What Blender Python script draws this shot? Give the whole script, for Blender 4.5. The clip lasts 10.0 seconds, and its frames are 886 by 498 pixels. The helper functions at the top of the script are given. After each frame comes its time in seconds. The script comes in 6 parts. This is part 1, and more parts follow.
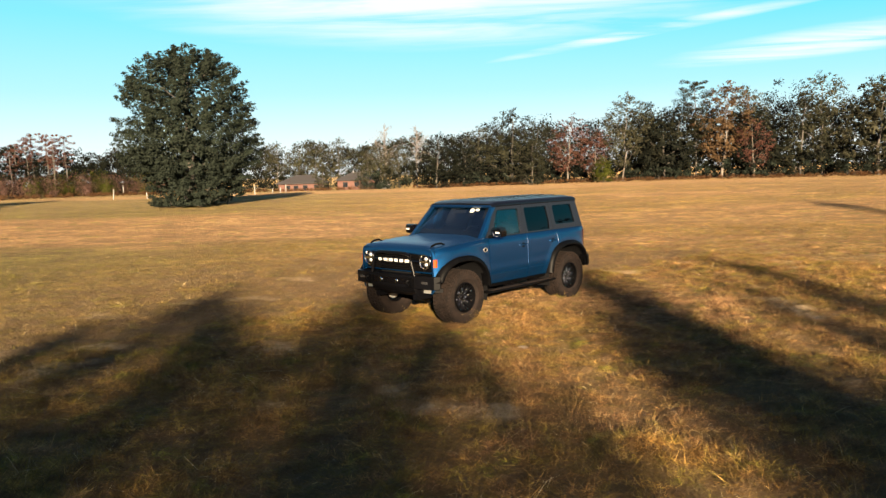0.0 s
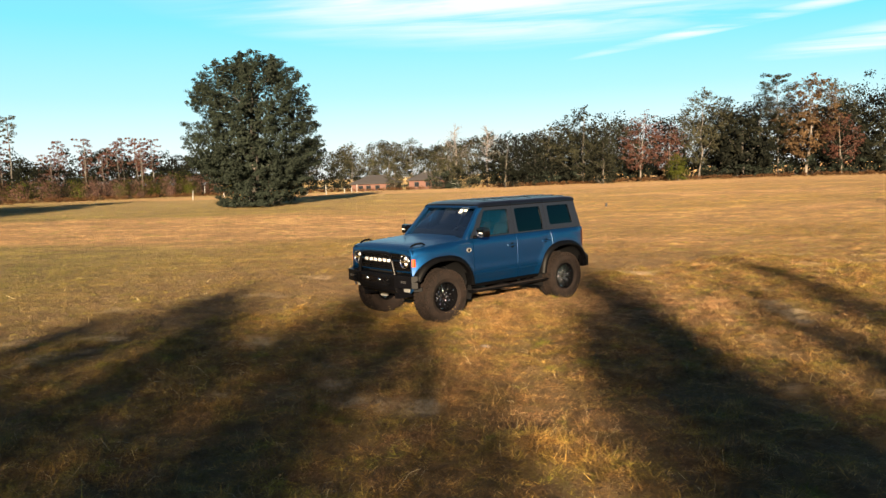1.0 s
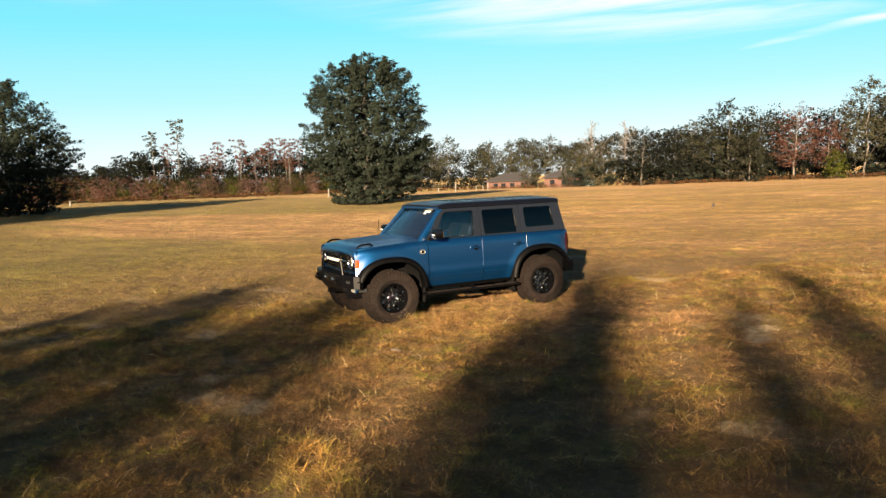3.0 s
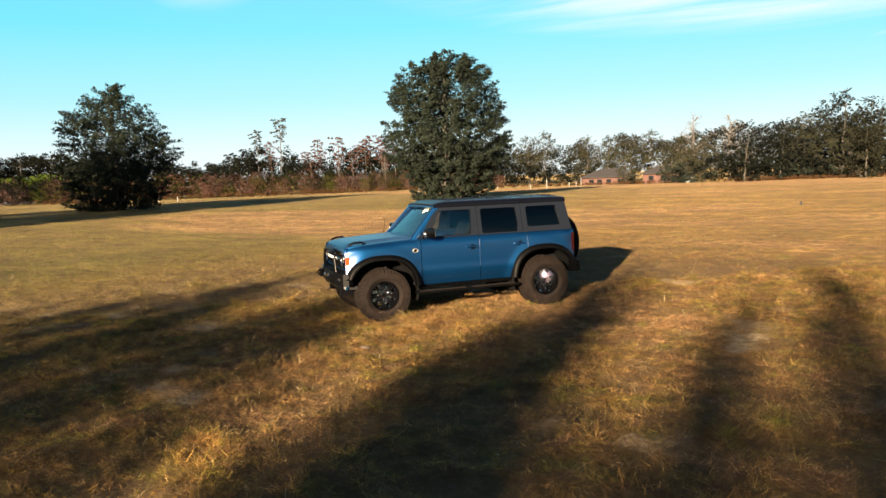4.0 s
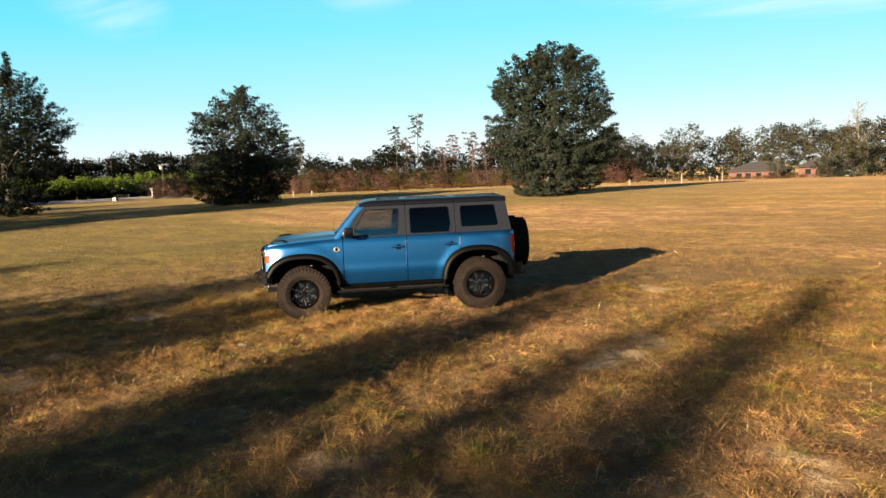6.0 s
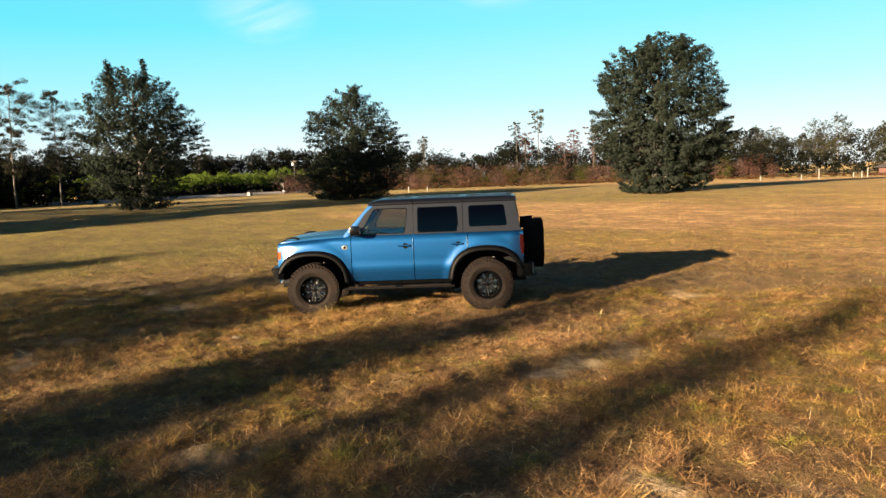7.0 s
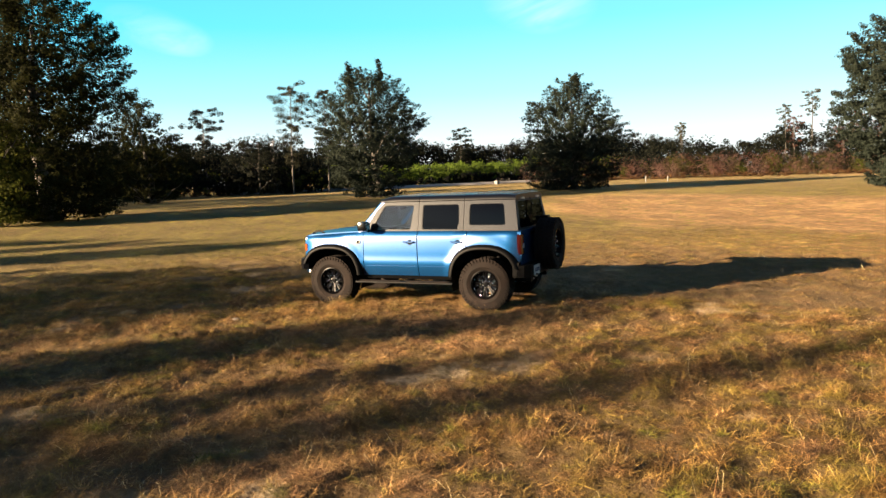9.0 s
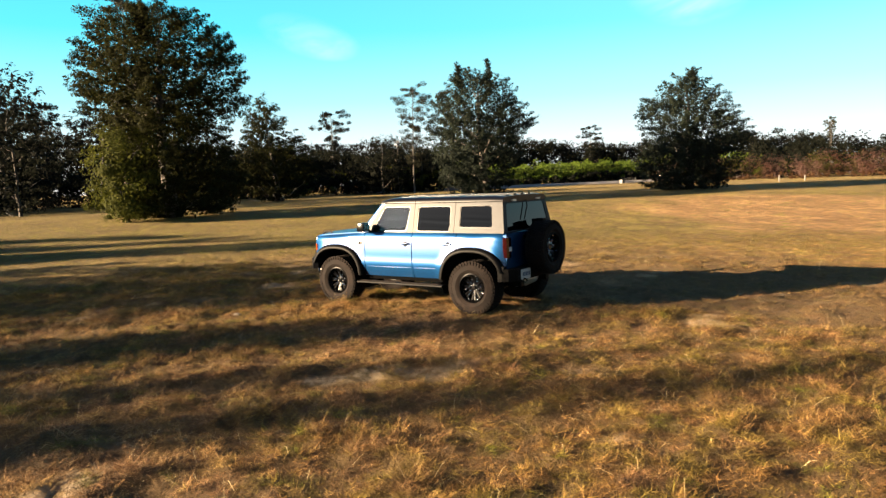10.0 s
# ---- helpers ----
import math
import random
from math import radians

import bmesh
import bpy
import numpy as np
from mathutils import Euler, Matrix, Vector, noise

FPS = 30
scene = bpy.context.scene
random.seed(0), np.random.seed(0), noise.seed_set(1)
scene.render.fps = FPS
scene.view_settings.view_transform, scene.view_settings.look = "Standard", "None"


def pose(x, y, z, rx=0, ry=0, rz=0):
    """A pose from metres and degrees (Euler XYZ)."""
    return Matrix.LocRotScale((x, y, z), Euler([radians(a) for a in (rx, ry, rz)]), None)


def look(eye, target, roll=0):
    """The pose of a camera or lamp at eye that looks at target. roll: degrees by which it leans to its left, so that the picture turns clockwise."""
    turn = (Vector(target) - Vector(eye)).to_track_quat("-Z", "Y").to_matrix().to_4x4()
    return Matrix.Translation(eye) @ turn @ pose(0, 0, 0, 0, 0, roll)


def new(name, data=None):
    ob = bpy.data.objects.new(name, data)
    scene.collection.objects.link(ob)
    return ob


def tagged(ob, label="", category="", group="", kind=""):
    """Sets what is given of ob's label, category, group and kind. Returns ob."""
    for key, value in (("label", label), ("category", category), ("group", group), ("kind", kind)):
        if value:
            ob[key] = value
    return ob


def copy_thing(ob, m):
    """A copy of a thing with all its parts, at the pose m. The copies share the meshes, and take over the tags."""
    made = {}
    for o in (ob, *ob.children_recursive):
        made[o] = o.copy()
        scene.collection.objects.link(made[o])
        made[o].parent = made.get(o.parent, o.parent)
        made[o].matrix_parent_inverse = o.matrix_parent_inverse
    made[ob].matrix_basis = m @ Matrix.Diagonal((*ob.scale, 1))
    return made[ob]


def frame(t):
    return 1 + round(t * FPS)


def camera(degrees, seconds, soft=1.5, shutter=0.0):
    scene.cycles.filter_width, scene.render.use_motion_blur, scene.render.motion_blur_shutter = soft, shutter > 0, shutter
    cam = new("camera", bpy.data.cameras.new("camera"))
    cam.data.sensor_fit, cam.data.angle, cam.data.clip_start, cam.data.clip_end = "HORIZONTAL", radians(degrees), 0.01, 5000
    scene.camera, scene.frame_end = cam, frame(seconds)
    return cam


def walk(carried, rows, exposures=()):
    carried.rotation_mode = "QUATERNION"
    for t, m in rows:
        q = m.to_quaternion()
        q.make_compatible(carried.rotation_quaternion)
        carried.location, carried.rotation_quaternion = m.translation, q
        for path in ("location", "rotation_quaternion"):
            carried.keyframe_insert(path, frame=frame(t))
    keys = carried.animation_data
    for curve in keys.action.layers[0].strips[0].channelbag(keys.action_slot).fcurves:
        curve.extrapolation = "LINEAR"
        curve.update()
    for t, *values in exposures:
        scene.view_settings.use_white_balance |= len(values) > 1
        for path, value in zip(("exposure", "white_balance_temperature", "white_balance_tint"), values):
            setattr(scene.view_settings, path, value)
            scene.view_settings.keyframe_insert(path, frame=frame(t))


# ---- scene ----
cam = camera(62.8, 10.0, 1.4)
PATH = [
    (0, (0.005, -0.794, 2.405), (-0.05, 1.195, 2.198), -1.7),
    (0.5, (0.793, -0.876, 2.398), (0.622, 1.106, 2.194), -1.8),
    (1, (1.602, -0.9, 2.39), (1.328, 1.071, 2.188), -2.1),
    (1.5, (2.381, -0.802, 2.375), (2.017, 1.154, 2.176), -2.0),
    (2, (3.148, -0.601, 2.359), (2.695, 1.337, 2.162), -2.1),
    (2.5, (3.946, -0.318, 2.344), (3.39, 1.593, 2.149), -2.1),
    (4, (6.447, 0.767, 2.307), (5.503, 2.52, 2.113), -2.2),
    (4.5, (7.27, 1.209, 2.312), (6.23, 2.905, 2.115), -2.2),
    (5, (8.05, 1.77, 2.297), (6.95, 3.428, 2.097), -2.3),
    (5.5, (8.754, 2.458, 2.263), (7.571, 4.058, 2.066), -2.3),
    (7, (10.904, 4.671, 2.222), (9.358, 5.925, 2.03), -2.3),
    (7.5, (11.499, 5.566, 2.227), (9.843, 6.672, 2.033), -2.2),
    (8, (12.094, 6.496, 2.224), (10.348, 7.451, 2.024), -2.2),
    (8.5, (12.669, 7.484, 2.224), (10.843, 8.274, 2.024), -2.2),
    (9, (13.073, 8.584, 2.216), (11.178, 9.192, 2.02), -2.2),
    (9.5, (13.337, 9.768, 2.197), (11.392, 10.191, 2.007), -2.2),
    (10, (13.527, 10.952, 2.173), (11.551, 11.197, 1.988), -2.2),
]
EXPOSURE = 3.32
walk(cam, [(t, look(eye, target, roll)) for t, eye, target, roll in PATH], [(0, EXPOSURE, 6500, 10), (5, EXPOSURE, 6500, 10), (7.5, EXPOSURE + 0.12, 6600, 11), (10, EXPOSURE + 0.28, 6800, 12.5)])

# ---------------------------------------------------------------- light
SUN_ELEV = radians(12.5)
SUN_FLOW = Vector((-0.09, 1.0, 0.0)).normalized()      # way in which shadows fall
sun_data = bpy.data.lights.new("sun", "SUN")
sun_data.energy, sun_data.angle, sun_data.color = 4.6, radians(0.53), (1.0, 0.77, 0.50)
sun = new("sun", sun_data)
sun.matrix_world = look((0, -60, 40), Vector((0, -60, 40)) + SUN_FLOW * math.cos(SUN_ELEV) + Vector((0, 0, -math.sin(SUN_ELEV))))

world = bpy.data.worlds.new("sky")
scene.world = world
world.use_nodes = True
wn, wl = world.node_tree.nodes, world.node_tree.links
wn.clear()
w_out = wn.new("ShaderNodeOutputWorld")
w_bg = wn.new("ShaderNodeBackground")
w_sky = wn.new("ShaderNodeTexSky")
w_sky.sky_type, w_sky.sun_disc = "NISHITA", False
w_sky.sun_elevation, w_sky.sun_rotation = SUN_ELEV, math.atan2(-SUN_FLOW.x, -SUN_FLOW.y)
w_sky.altitude, w_sky.air_density, w_sky.dust_density, w_sky.ozone_density = 50, 1.0, 0.4, 1.0
w_bg.inputs["Strength"].default_value = 0.0158
w_coord = wn.new("ShaderNodeTexCoord")
w_sep = wn.new("ShaderNodeSeparateXYZ")
wl.new(w_coord.outputs["Generated"], w_sep.inputs[0])


def w_math(op, a, b=None, clamp=False):
    n = wn.new("ShaderNodeMath")
    n.operation, n.use_clamp = op, clamp
    for i, v in enumerate((a, b)):
        if v is None:
            continue
        if isinstance(v, (int, float)):
            n.inputs[i].default_value = v
        else:
            wl.new(v, n.inputs[i])
    return n.outputs[0]


def w_mix(fac, a, b):
    n = wn.new("ShaderNodeMixRGB")
    for i, v in enumerate((fac, a, b)):
        if isinstance(v, (int, float)):
            n.inputs[i].default_value = v
        elif isinstance(v, tuple):
            n.inputs[i].default_value = (*v, 1)
        else:
            wl.new(v, n.inputs[i])
    return n.outputs[0]


# humid haze: pale at the horizon, turquoise above it, thin overhead
w_haze = wn.new("ShaderNodeValToRGB")
while len(w_haze.color_ramp.elements) < 6:
    w_haze.color_ramp.elements.new(0.5)
for w_el, (w_pos, w_col) in zip(w_haze.color_ramp.elements, ((0.0, (0.93, 0.95, 0.98)), (0.045, (0.80, 0.93, 0.99)), (0.11, (0.36, 0.85, 0.99)), (0.20, (0.05, 0.77, 0.99)), (0.27, (0.05, 0.66, 0.94)), (0.45, (0.060, 0.135, 0.33)))):
    w_el.position, w_el.color = w_pos, (*w_col, 1)
wl.new(w_sep.outputs[2], w_haze.inputs[0])
w_scale = wn.new("ShaderNodeVectorMath")
w_scale.operation = "SCALE"
w_scale.inputs["Scale"].default_value = 7.0
wl.new(w_haze.outputs[0], w_scale.inputs[0])
w_air = w_mix(0.84, w_sky.outputs[0], w_scale.outputs[0])
w_aim = wn.new("ShaderNodeVectorMath")              # bright haze round the sun
w_aim.operation = "DOT_PRODUCT"
w_aim.inputs[1].default_value = (-SUN_FLOW.x * math.cos(SUN_ELEV), -SUN_FLOW.y * math.cos(SUN_ELEV), math.sin(SUN_ELEV))
wl.new(w_coord.outputs["Generated"], w_aim.inputs[0])
w_glow = w_math("POWER", w_math("MAXIMUM", w_aim.outputs["Value"], 0.0), 22.0)
w_air = w_mix(w_math("MULTIPLY", w_glow, 0.6), w_air, (34.0, 32.0, 30.0))
w_nw = w_math("ADD", w_math("MULTIPLY", w_sep.outputs[0], -0.5), w_math("MULTIPLY", w_sep.outputs[1], 0.87), True)      # hazier towards the north-west
w_air = w_mix(w_math("MULTIPLY", w_math("POWER", w_nw, 2.0), 0.22), w_air, (4.8, 6.7, 7.1))
# thin cirrus: streaked noise on a flat layer high above, gathered in a few drifts
w_z = w_math("MAXIMUM", w_sep.outputs[2], 0.04)
w_px = w_math("DIVIDE", w_sep.outputs[0], w_z)
w_py = w_math("DIVIDE", w_sep.outputs[1], w_z)
w_vec = wn.new("ShaderNodeCombineXYZ")
wl.new(w_px, w_vec.inputs[0]), wl.new(w_py, w_vec.inputs[1])
w_map = wn.new("ShaderNodeMapping")
w_map.inputs["Rotation"].default_value = (0, 0, radians(38))
w_map.inputs["Scale"].default_value = (0.5, 1.7, 1)
wl.new(w_vec.outputs[0], w_map.inputs[0])
w_noise = wn.new("ShaderNodeTexNoise")
w_noise.inputs["Scale"].default_value, w_noise.inputs["Detail"].default_value = 1.1, 8
w_noise.inputs["Roughness"].default_value, w_noise.inputs["Distortion"].default_value = 0.58, 0.5
wl.new(w_map.outputs[0], w_noise.inputs["Vector"])


def w_drift(cx, cy, rx, ry, turn, most=1.0):
    c, s = math.cos(radians(turn)), math.sin(radians(turn))
    dx, dy = w_math("SUBTRACT", w_px, cx), w_math("SUBTRACT", w_py, cy)
    u = w_math("DIVIDE", w_math("ADD", w_math("MULTIPLY", dx, c), w_math("MULTIPLY", dy, s)), rx)
    v = w_math("DIVIDE", w_math("SUBTRACT", w_math("MULTIPLY", dy, c), w_math("MULTIPLY", dx, s)), ry)
    d = w_math("SUBTRACT", 1.0, w_math("ADD", w_math("MULTIPLY", u, u), w_math("MULTIPLY", v, v)), True)
    return w_math("MULTIPLY", d, most)


w_all = w_drift(0.0, 3.7, 2.3, 2.5, 0)
for w_args in ((1.4, 5.5, 1.8, 0.22, -50), (3.2, 6.2, 1.8, 0.9, -50), (-4.1, 2.0, 0.9, 0.35, -30, 0.35), (-2.6, 2.6, 0.9, 0.35, -40, 0.3), (-5.2, -0.2, 0.9, 0.3, -10, 0.35), (1.5, -4.5, 4.0, 1.6, -40), (5.0, -2.0, 3.0, 1.4, -40)):
    w_all = w_math("MAXIMUM", w_all, w_drift(*w_args))
w_streak = w_math("MULTIPLY", w_math("SUBTRACT", w_noise.outputs[0], 0.36), 3.2, True)
w_amount = w_math("MULTIPLY", w_math("POWER", w_all, 1.1), w_math("ADD", w_math("MULTIPLY", w_streak, 1.35), 0.06), True)
wl.new(w_mix(w_math("MULTIPLY", w_amount, 0.92), w_air, (6.7, 6.95, 7.0)), w_bg.inputs["Color"])
wl.new(w_bg.outputs[0], w_out.inputs["Surface"])


# ---------------------------------------------------------------- materials
def material(name, color, rough=0.6, metal=0.0, **more):
    m = bpy.data.materials.new(name)
    m.use_nodes = True
    b = m.node_tree.nodes["Principled BSDF"]
    b.inputs["Base Color"].default_value = (*color, 1)
    b.inputs["Roughness"].default_value, b.inputs["Metallic"].default_value = rough, metal
    for k, v in more.items():
        b.inputs[k.replace("_", " ")].default_value = v
    return m


def nodes_of(m):
    return m.node_tree.nodes, m.node_tree.links, m.node_tree.nodes["Principled BSDF"]


def noise_node(m, scale, detail=4, rough=0.55, coord="Position", stretch=(1, 1, 1)):
    n, l, _ = nodes_of(m)
    if coord == "Position":
        src = n.new("ShaderNodeNewGeometry").outputs["Position"]
    else:
        src = n.new("ShaderNodeTexCoord").outputs["Object"]
    mp = n.new("ShaderNodeMapping")
    mp.inputs["Scale"].default_value = stretch
    l.new(src, mp.inputs[0])
    t = n.new("ShaderNodeTexNoise")
    t.inputs["Scale"].default_value, t.inputs["Detail"].default_value, t.inputs["Roughness"].default_value = scale, detail, rough
    l.new(mp.outputs[0], t.inputs["Vector"])
    return t.outputs[0]


def ramp_node(m, fac, stops):
    n, l, _ = nodes_of(m)
    r = n.new("ShaderNodeValToRGB")
    els = r.color_ramp.elements
    while len(els) < len(stops):
        els.new(0.5)
    for e, (p, c) in zip(els, stops):
        e.position, e.color = p, (*c, 1)
    l.new(fac, r.inputs[0])
    return r.outputs[0]


def mix_node(m, fac, a, b, mode="MIX"):
    n, l, _ = nodes_of(m)
    x = n.new("ShaderNodeMixRGB")
    x.blend_type = mode
    for i, v in enumerate((fac, a, b)):
        if isinstance(v, (int, float)):
            x.inputs[i].default_value = v
        elif isinstance(v, tuple):
            x.inputs[i].default_value = (*v, 1)
        else:
            l.new(v, x.inputs[i])
    return x.outputs[0]


def bump_node(m, height, strength, distance=0.02):
    n, l, b = nodes_of(m)
    u = n.new("ShaderNodeBump")
    u.inputs["Strength"].default_value, u.inputs["Distance"].default_value = strength, distance
    l.new(height, u.inputs["Height"])
    l.new(u.outputs[0], b.inputs["Normal"])


def base_to(m, color):
    m.node_tree.links.new(color, nodes_of(m)[2].inputs["Base Color"])


def island(m):
    return m.node_tree.nodes.new("ShaderNodeNewGeometry").outputs["Random Per Island"]


def broad_patch(m, x, y, rx, ry, turn):
    """One inside an oval of the plan, fading to nothing over its ragged rim."""
    n, l, _ = nodes_of(m)
    mp = n.new("ShaderNodeMapping")
    mp.vector_type = "TEXTURE"
    mp.inputs["Location"].default_value, mp.inputs["Rotation"].default_value, mp.inputs["Scale"].default_value = (x, y, 0), (0, 0, radians(turn)), (rx, ry, 90)
    l.new(n.new("ShaderNodeNewGeometry").outputs["Position"], mp.inputs[0])
    oval = n.new("ShaderNodeTexGradient")
    oval.gradient_type = "SPHERICAL"
    l.new(mp.outputs[0], oval.inputs[0])
    ragged = mix_node(m, 0.5, oval.outputs["Fac"], noise_node(m, 0.22, 6, 0.65, stretch=(0.6, 1.5, 1.0)))
    return ramp_node(m, ragged, [(0.30, (0, 0, 0)), (0.44, (1, 1, 1))])


def grass_colour(m, fine):
    """Dry meadow: straw, olive, dead brown and fresh green, mixed tuft by tuft and in broad patches."""
    straw = ramp_node(m, fine, [(0.0, (0.032, 0.016, 0.0048)), (0.40, (0.136, 0.0704, 0.0176)), (0.8, (0.288, 0.164, 0.0448)), (1.0, (0.48, 0.328, 0.128))])
    olive = ramp_node(m, fine, [(0.0, (0.02, 0.0168, 0.004)), (0.5, (0.112, 0.0784, 0.0144)), (1.0, (0.264, 0.184, 0.044))])
    dead = ramp_node(m, fine, [(0.0, (0.028, 0.0140, 0.0075)), (0.5, (0.140, 0.068, 0.0330)), (1.0, (0.340, 0.200, 0.112))])
    fresh = ramp_node(m, fine, [(0.0, (0.016, 0.0184, 0.0032)), (0.6, (0.104, 0.104, 0.0110)), (1.0, (0.240, 0.215, 0.034))])
    big = noise_node(m, 0.05, 3)
    wide = noise_node(m, 0.028, 2)
    tuft = noise_node(m, 2.3, 4, 0.7)
    spot = noise_node(m, 1.15, 5, 0.72, stretch=(1.0, 1.3, 1.0))
    a = mix_node(m, ramp_node(m, big, [(0.42, (0, 0, 0)), (0.58, (0.75, 0.75, 0.75))]), straw, dead)
    a = mix_node(m, ramp_node(m, wide, [(0.48, (0, 0, 0)), (0.62, (0.75, 0.75, 0.75))]), a, olive)
    n, l, _ = nodes_of(m)
    axes = n.new("ShaderNodeSeparateXYZ")
    l.new(n.new("ShaderNodeNewGeometry").outputs["Position"], axes.inputs[0])
    west = n.new("ShaderNodeMapRange")                  # the western half of the field is greener
    west.inputs["From Min"].default_value, west.inputs["From Max"].default_value = -1.0, -14.0
    west.inputs["To Max"].default_value = 0.9
    l.new(axes.outputs[0], west.inputs[0])
    lush = ramp_node(m, fine, [(0.0, (0.0068, 0.0078, 0.0012)), (0.5, (0.0405, 0.0460, 0.0050)), (1.0, (0.118, 0.124, 0.0160))])
    a = mix_node(m, ramp_node(m, spot, [(0.50, (0, 0, 0)), (0.60, (0.85, 0.85, 0.85))]), a, dead)
    a = mix_node(m, ramp_node(m, tuft, [(0.46, (0, 0, 0)), (0.56, (0.9, 0.9, 0.9))]), a, olive)
    pink = ramp_node(m, fine, [(0.0, (0.060, 0.030, 0.016)), (0.5, (0.200, 0.108, 0.060)), (1.0, (0.40, 0.24, 0.145))])      # seed heads in broad drifts
    drift = noise_node(m, 0.075, 5, 0.62, stretch=(0.8, 1.6, 1.0))
    a = mix_node(m, ramp_node(m, drift, [(0.50, (0, 0, 0)), (0.60, (0.75, 0.75, 0.75))]), a, pink)
    a = mix_node(m, west.outputs[0], a, lush)
    for x, y, rx, ry, turn, most in ((-15, 32, 18, 9, 8, 0.8), (0, 86, 70, 22, 0, 0.75), (16, 34, 16, 7, 12, 0.45)):
        a = mix_node(m, mix_node(m, 1.0, broad_patch(m, x, y, rx, ry, turn), (most, most, most), "MULTIPLY"), a, pink)
    a = mix_node(m, ramp_node(m, noise_node(m, 1.6, 4, 0.7), [(0.56, (0, 0, 0)), (0.65, (0.9, 0.9, 0.9))]), a, fresh)
    clump = noise_node(m, 2.1, 6, 0.75, stretch=(0.8, 1.25, 1.0))            # clump by clump, the shade of the gaps put into the tone
    return mix_node(m, 1.0, a, ramp_node(m, clump, [(0.40, (0.42, 0.42, 0.42)), (0.50, (0.80, 0.80, 0.80)), (0.60, (1.0, 1.0, 1.0))]), "MULTIPLY")


M_ground = material("meadow soil and thatch", (0.2, 0.13, 0.05), 0.95)
g_fine = noise_node(M_ground, 5.0, 8, 0.75)
g_patch = noise_node(M_ground, 0.55, 6, 0.72, stretch=(0.55, 1.0, 1.0))
g_stretch = ramp_node(M_ground, mix_node(M_ground, 0.45, g_fine, g_patch), [(0.38, (0, 0, 0)), (0.62, (1, 1, 1))])
g_col = grass_colour(M_ground, g_stretch)
g_col = mix_node(M_ground, ramp_node(M_ground, noise_node(M_ground, 1.7, 6, 0.7), [(0.38, (0.05, 0.05, 0.05)), (0.65, (0.55, 0.55, 0.55))]), g_col, (0.052, 0.033, 0.020))
# soil round the car darkened in colour, as shade between the blades
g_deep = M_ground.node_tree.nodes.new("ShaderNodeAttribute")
g_deep.attribute_name = "shaded_thatch"
g_gap_shade = mix_node(M_ground, 1.0, g_deep.outputs["Fac"], (0.8, 0.8, 0.8), "MULTIPLY")
g_col = mix_node(M_ground, g_gap_shade, g_col, (0.040, 0.026, 0.016))
g_bare = M_ground.node_tree.nodes.new("ShaderNodeAttribute")
g_bare.attribute_name = "bare"
g_sand = mix_node(M_ground, 1.0, g_bare.outputs["Fac"], ramp_node(M_ground, noise_node(M_ground, 9.0, 5, 0.7), [(0.35, (0.2, 0.2, 0.2)), (0.6, (1.0, 1.0, 1.0))]), "MULTIPLY")
base_to(M_ground, mix_node(M_ground, 1.0, mix_node(M_ground, g_sand, g_col, (0.20, 0.155, 0.13)), (1.07, 1.06, 0.84), "MULTIPLY"))
g_clod = noise_node(M_ground, 22.0, 6, 0.7)
bump_node(M_ground, mix_node(M_ground, 0.5, g_fine, g_clod), 1.0, 0.16)
M_ground.node_tree.nodes["Principled BSDF"].inputs["Specular IOR Level"].default_value = 0.1
M_ground.node_tree.nodes["Principled BSDF"].inputs["Sheen Weight"].default_value = 0.08
M_ground.node_tree.nodes["Principled BSDF"].inputs["Sheen Roughness"].default_value = 0.5
M_ground.node_tree.nodes["Principled BSDF"].inputs["Sheen Tint"].default_value = (0.95, 0.62, 0.32, 1)

M_grass = material("dry grass blades", (0.3, 0.2, 0.08), 0.75)
b_own = ramp_node(M_grass, island(M_grass), [(0.0, (0.0, 0.0, 0.0)), (0.5, (0.36, 0.36, 0.36)), (0.8, (0.70, 0.70, 0.70)), (1.0, (1.0, 1.0, 1.0))])
b_tuft = ramp_node(M_grass, noise_node(M_grass, 6.5, 3, 0.6), [(0.36, (0.0, 0.0, 0.0)), (0.50, (0.45, 0.45, 0.45)), (0.64, (1.0, 1.0, 1.0))])
base_to(M_grass, mix_node(M_grass, 1.0, grass_colour(M_grass, mix_node(M_grass, 0.42, b_own, b_tuft)), (1.26, 1.27, 1.08), "MULTIPLY"))
M_grass.node_tree.nodes["Principled BSDF"].inputs["Specular IOR Level"].default_value = 0.2
b_n, b_l, b_b = nodes_of(M_grass)
b_thin = b_n.new("ShaderNodeBsdfTranslucent")           # light that passes through the blades
b_l.new(b_b.inputs["Base Color"].links[0].from_socket, b_thin.inputs["Color"])
b_both = b_n.new("ShaderNodeMixShader")
b_both.inputs[0].default_value = 0.22
b_l.new(b_b.outputs[0], b_both.inputs[1]), b_l.new(b_thin.outputs[0], b_both.inputs[2])
b_l.new(b_both.outputs[0], b_n["Material Output"].inputs["Surface"])


M_straw = material("bleached straw", (0.4, 0.3, 0.16), 0.7)
base_to(M_straw, ramp_node(M_straw, island(M_straw), [(0.0, (0.10, 0.064, 0.024)), (0.6, (0.23, 0.165, 0.070)), (1.0, (0.40, 0.32, 0.165))]))


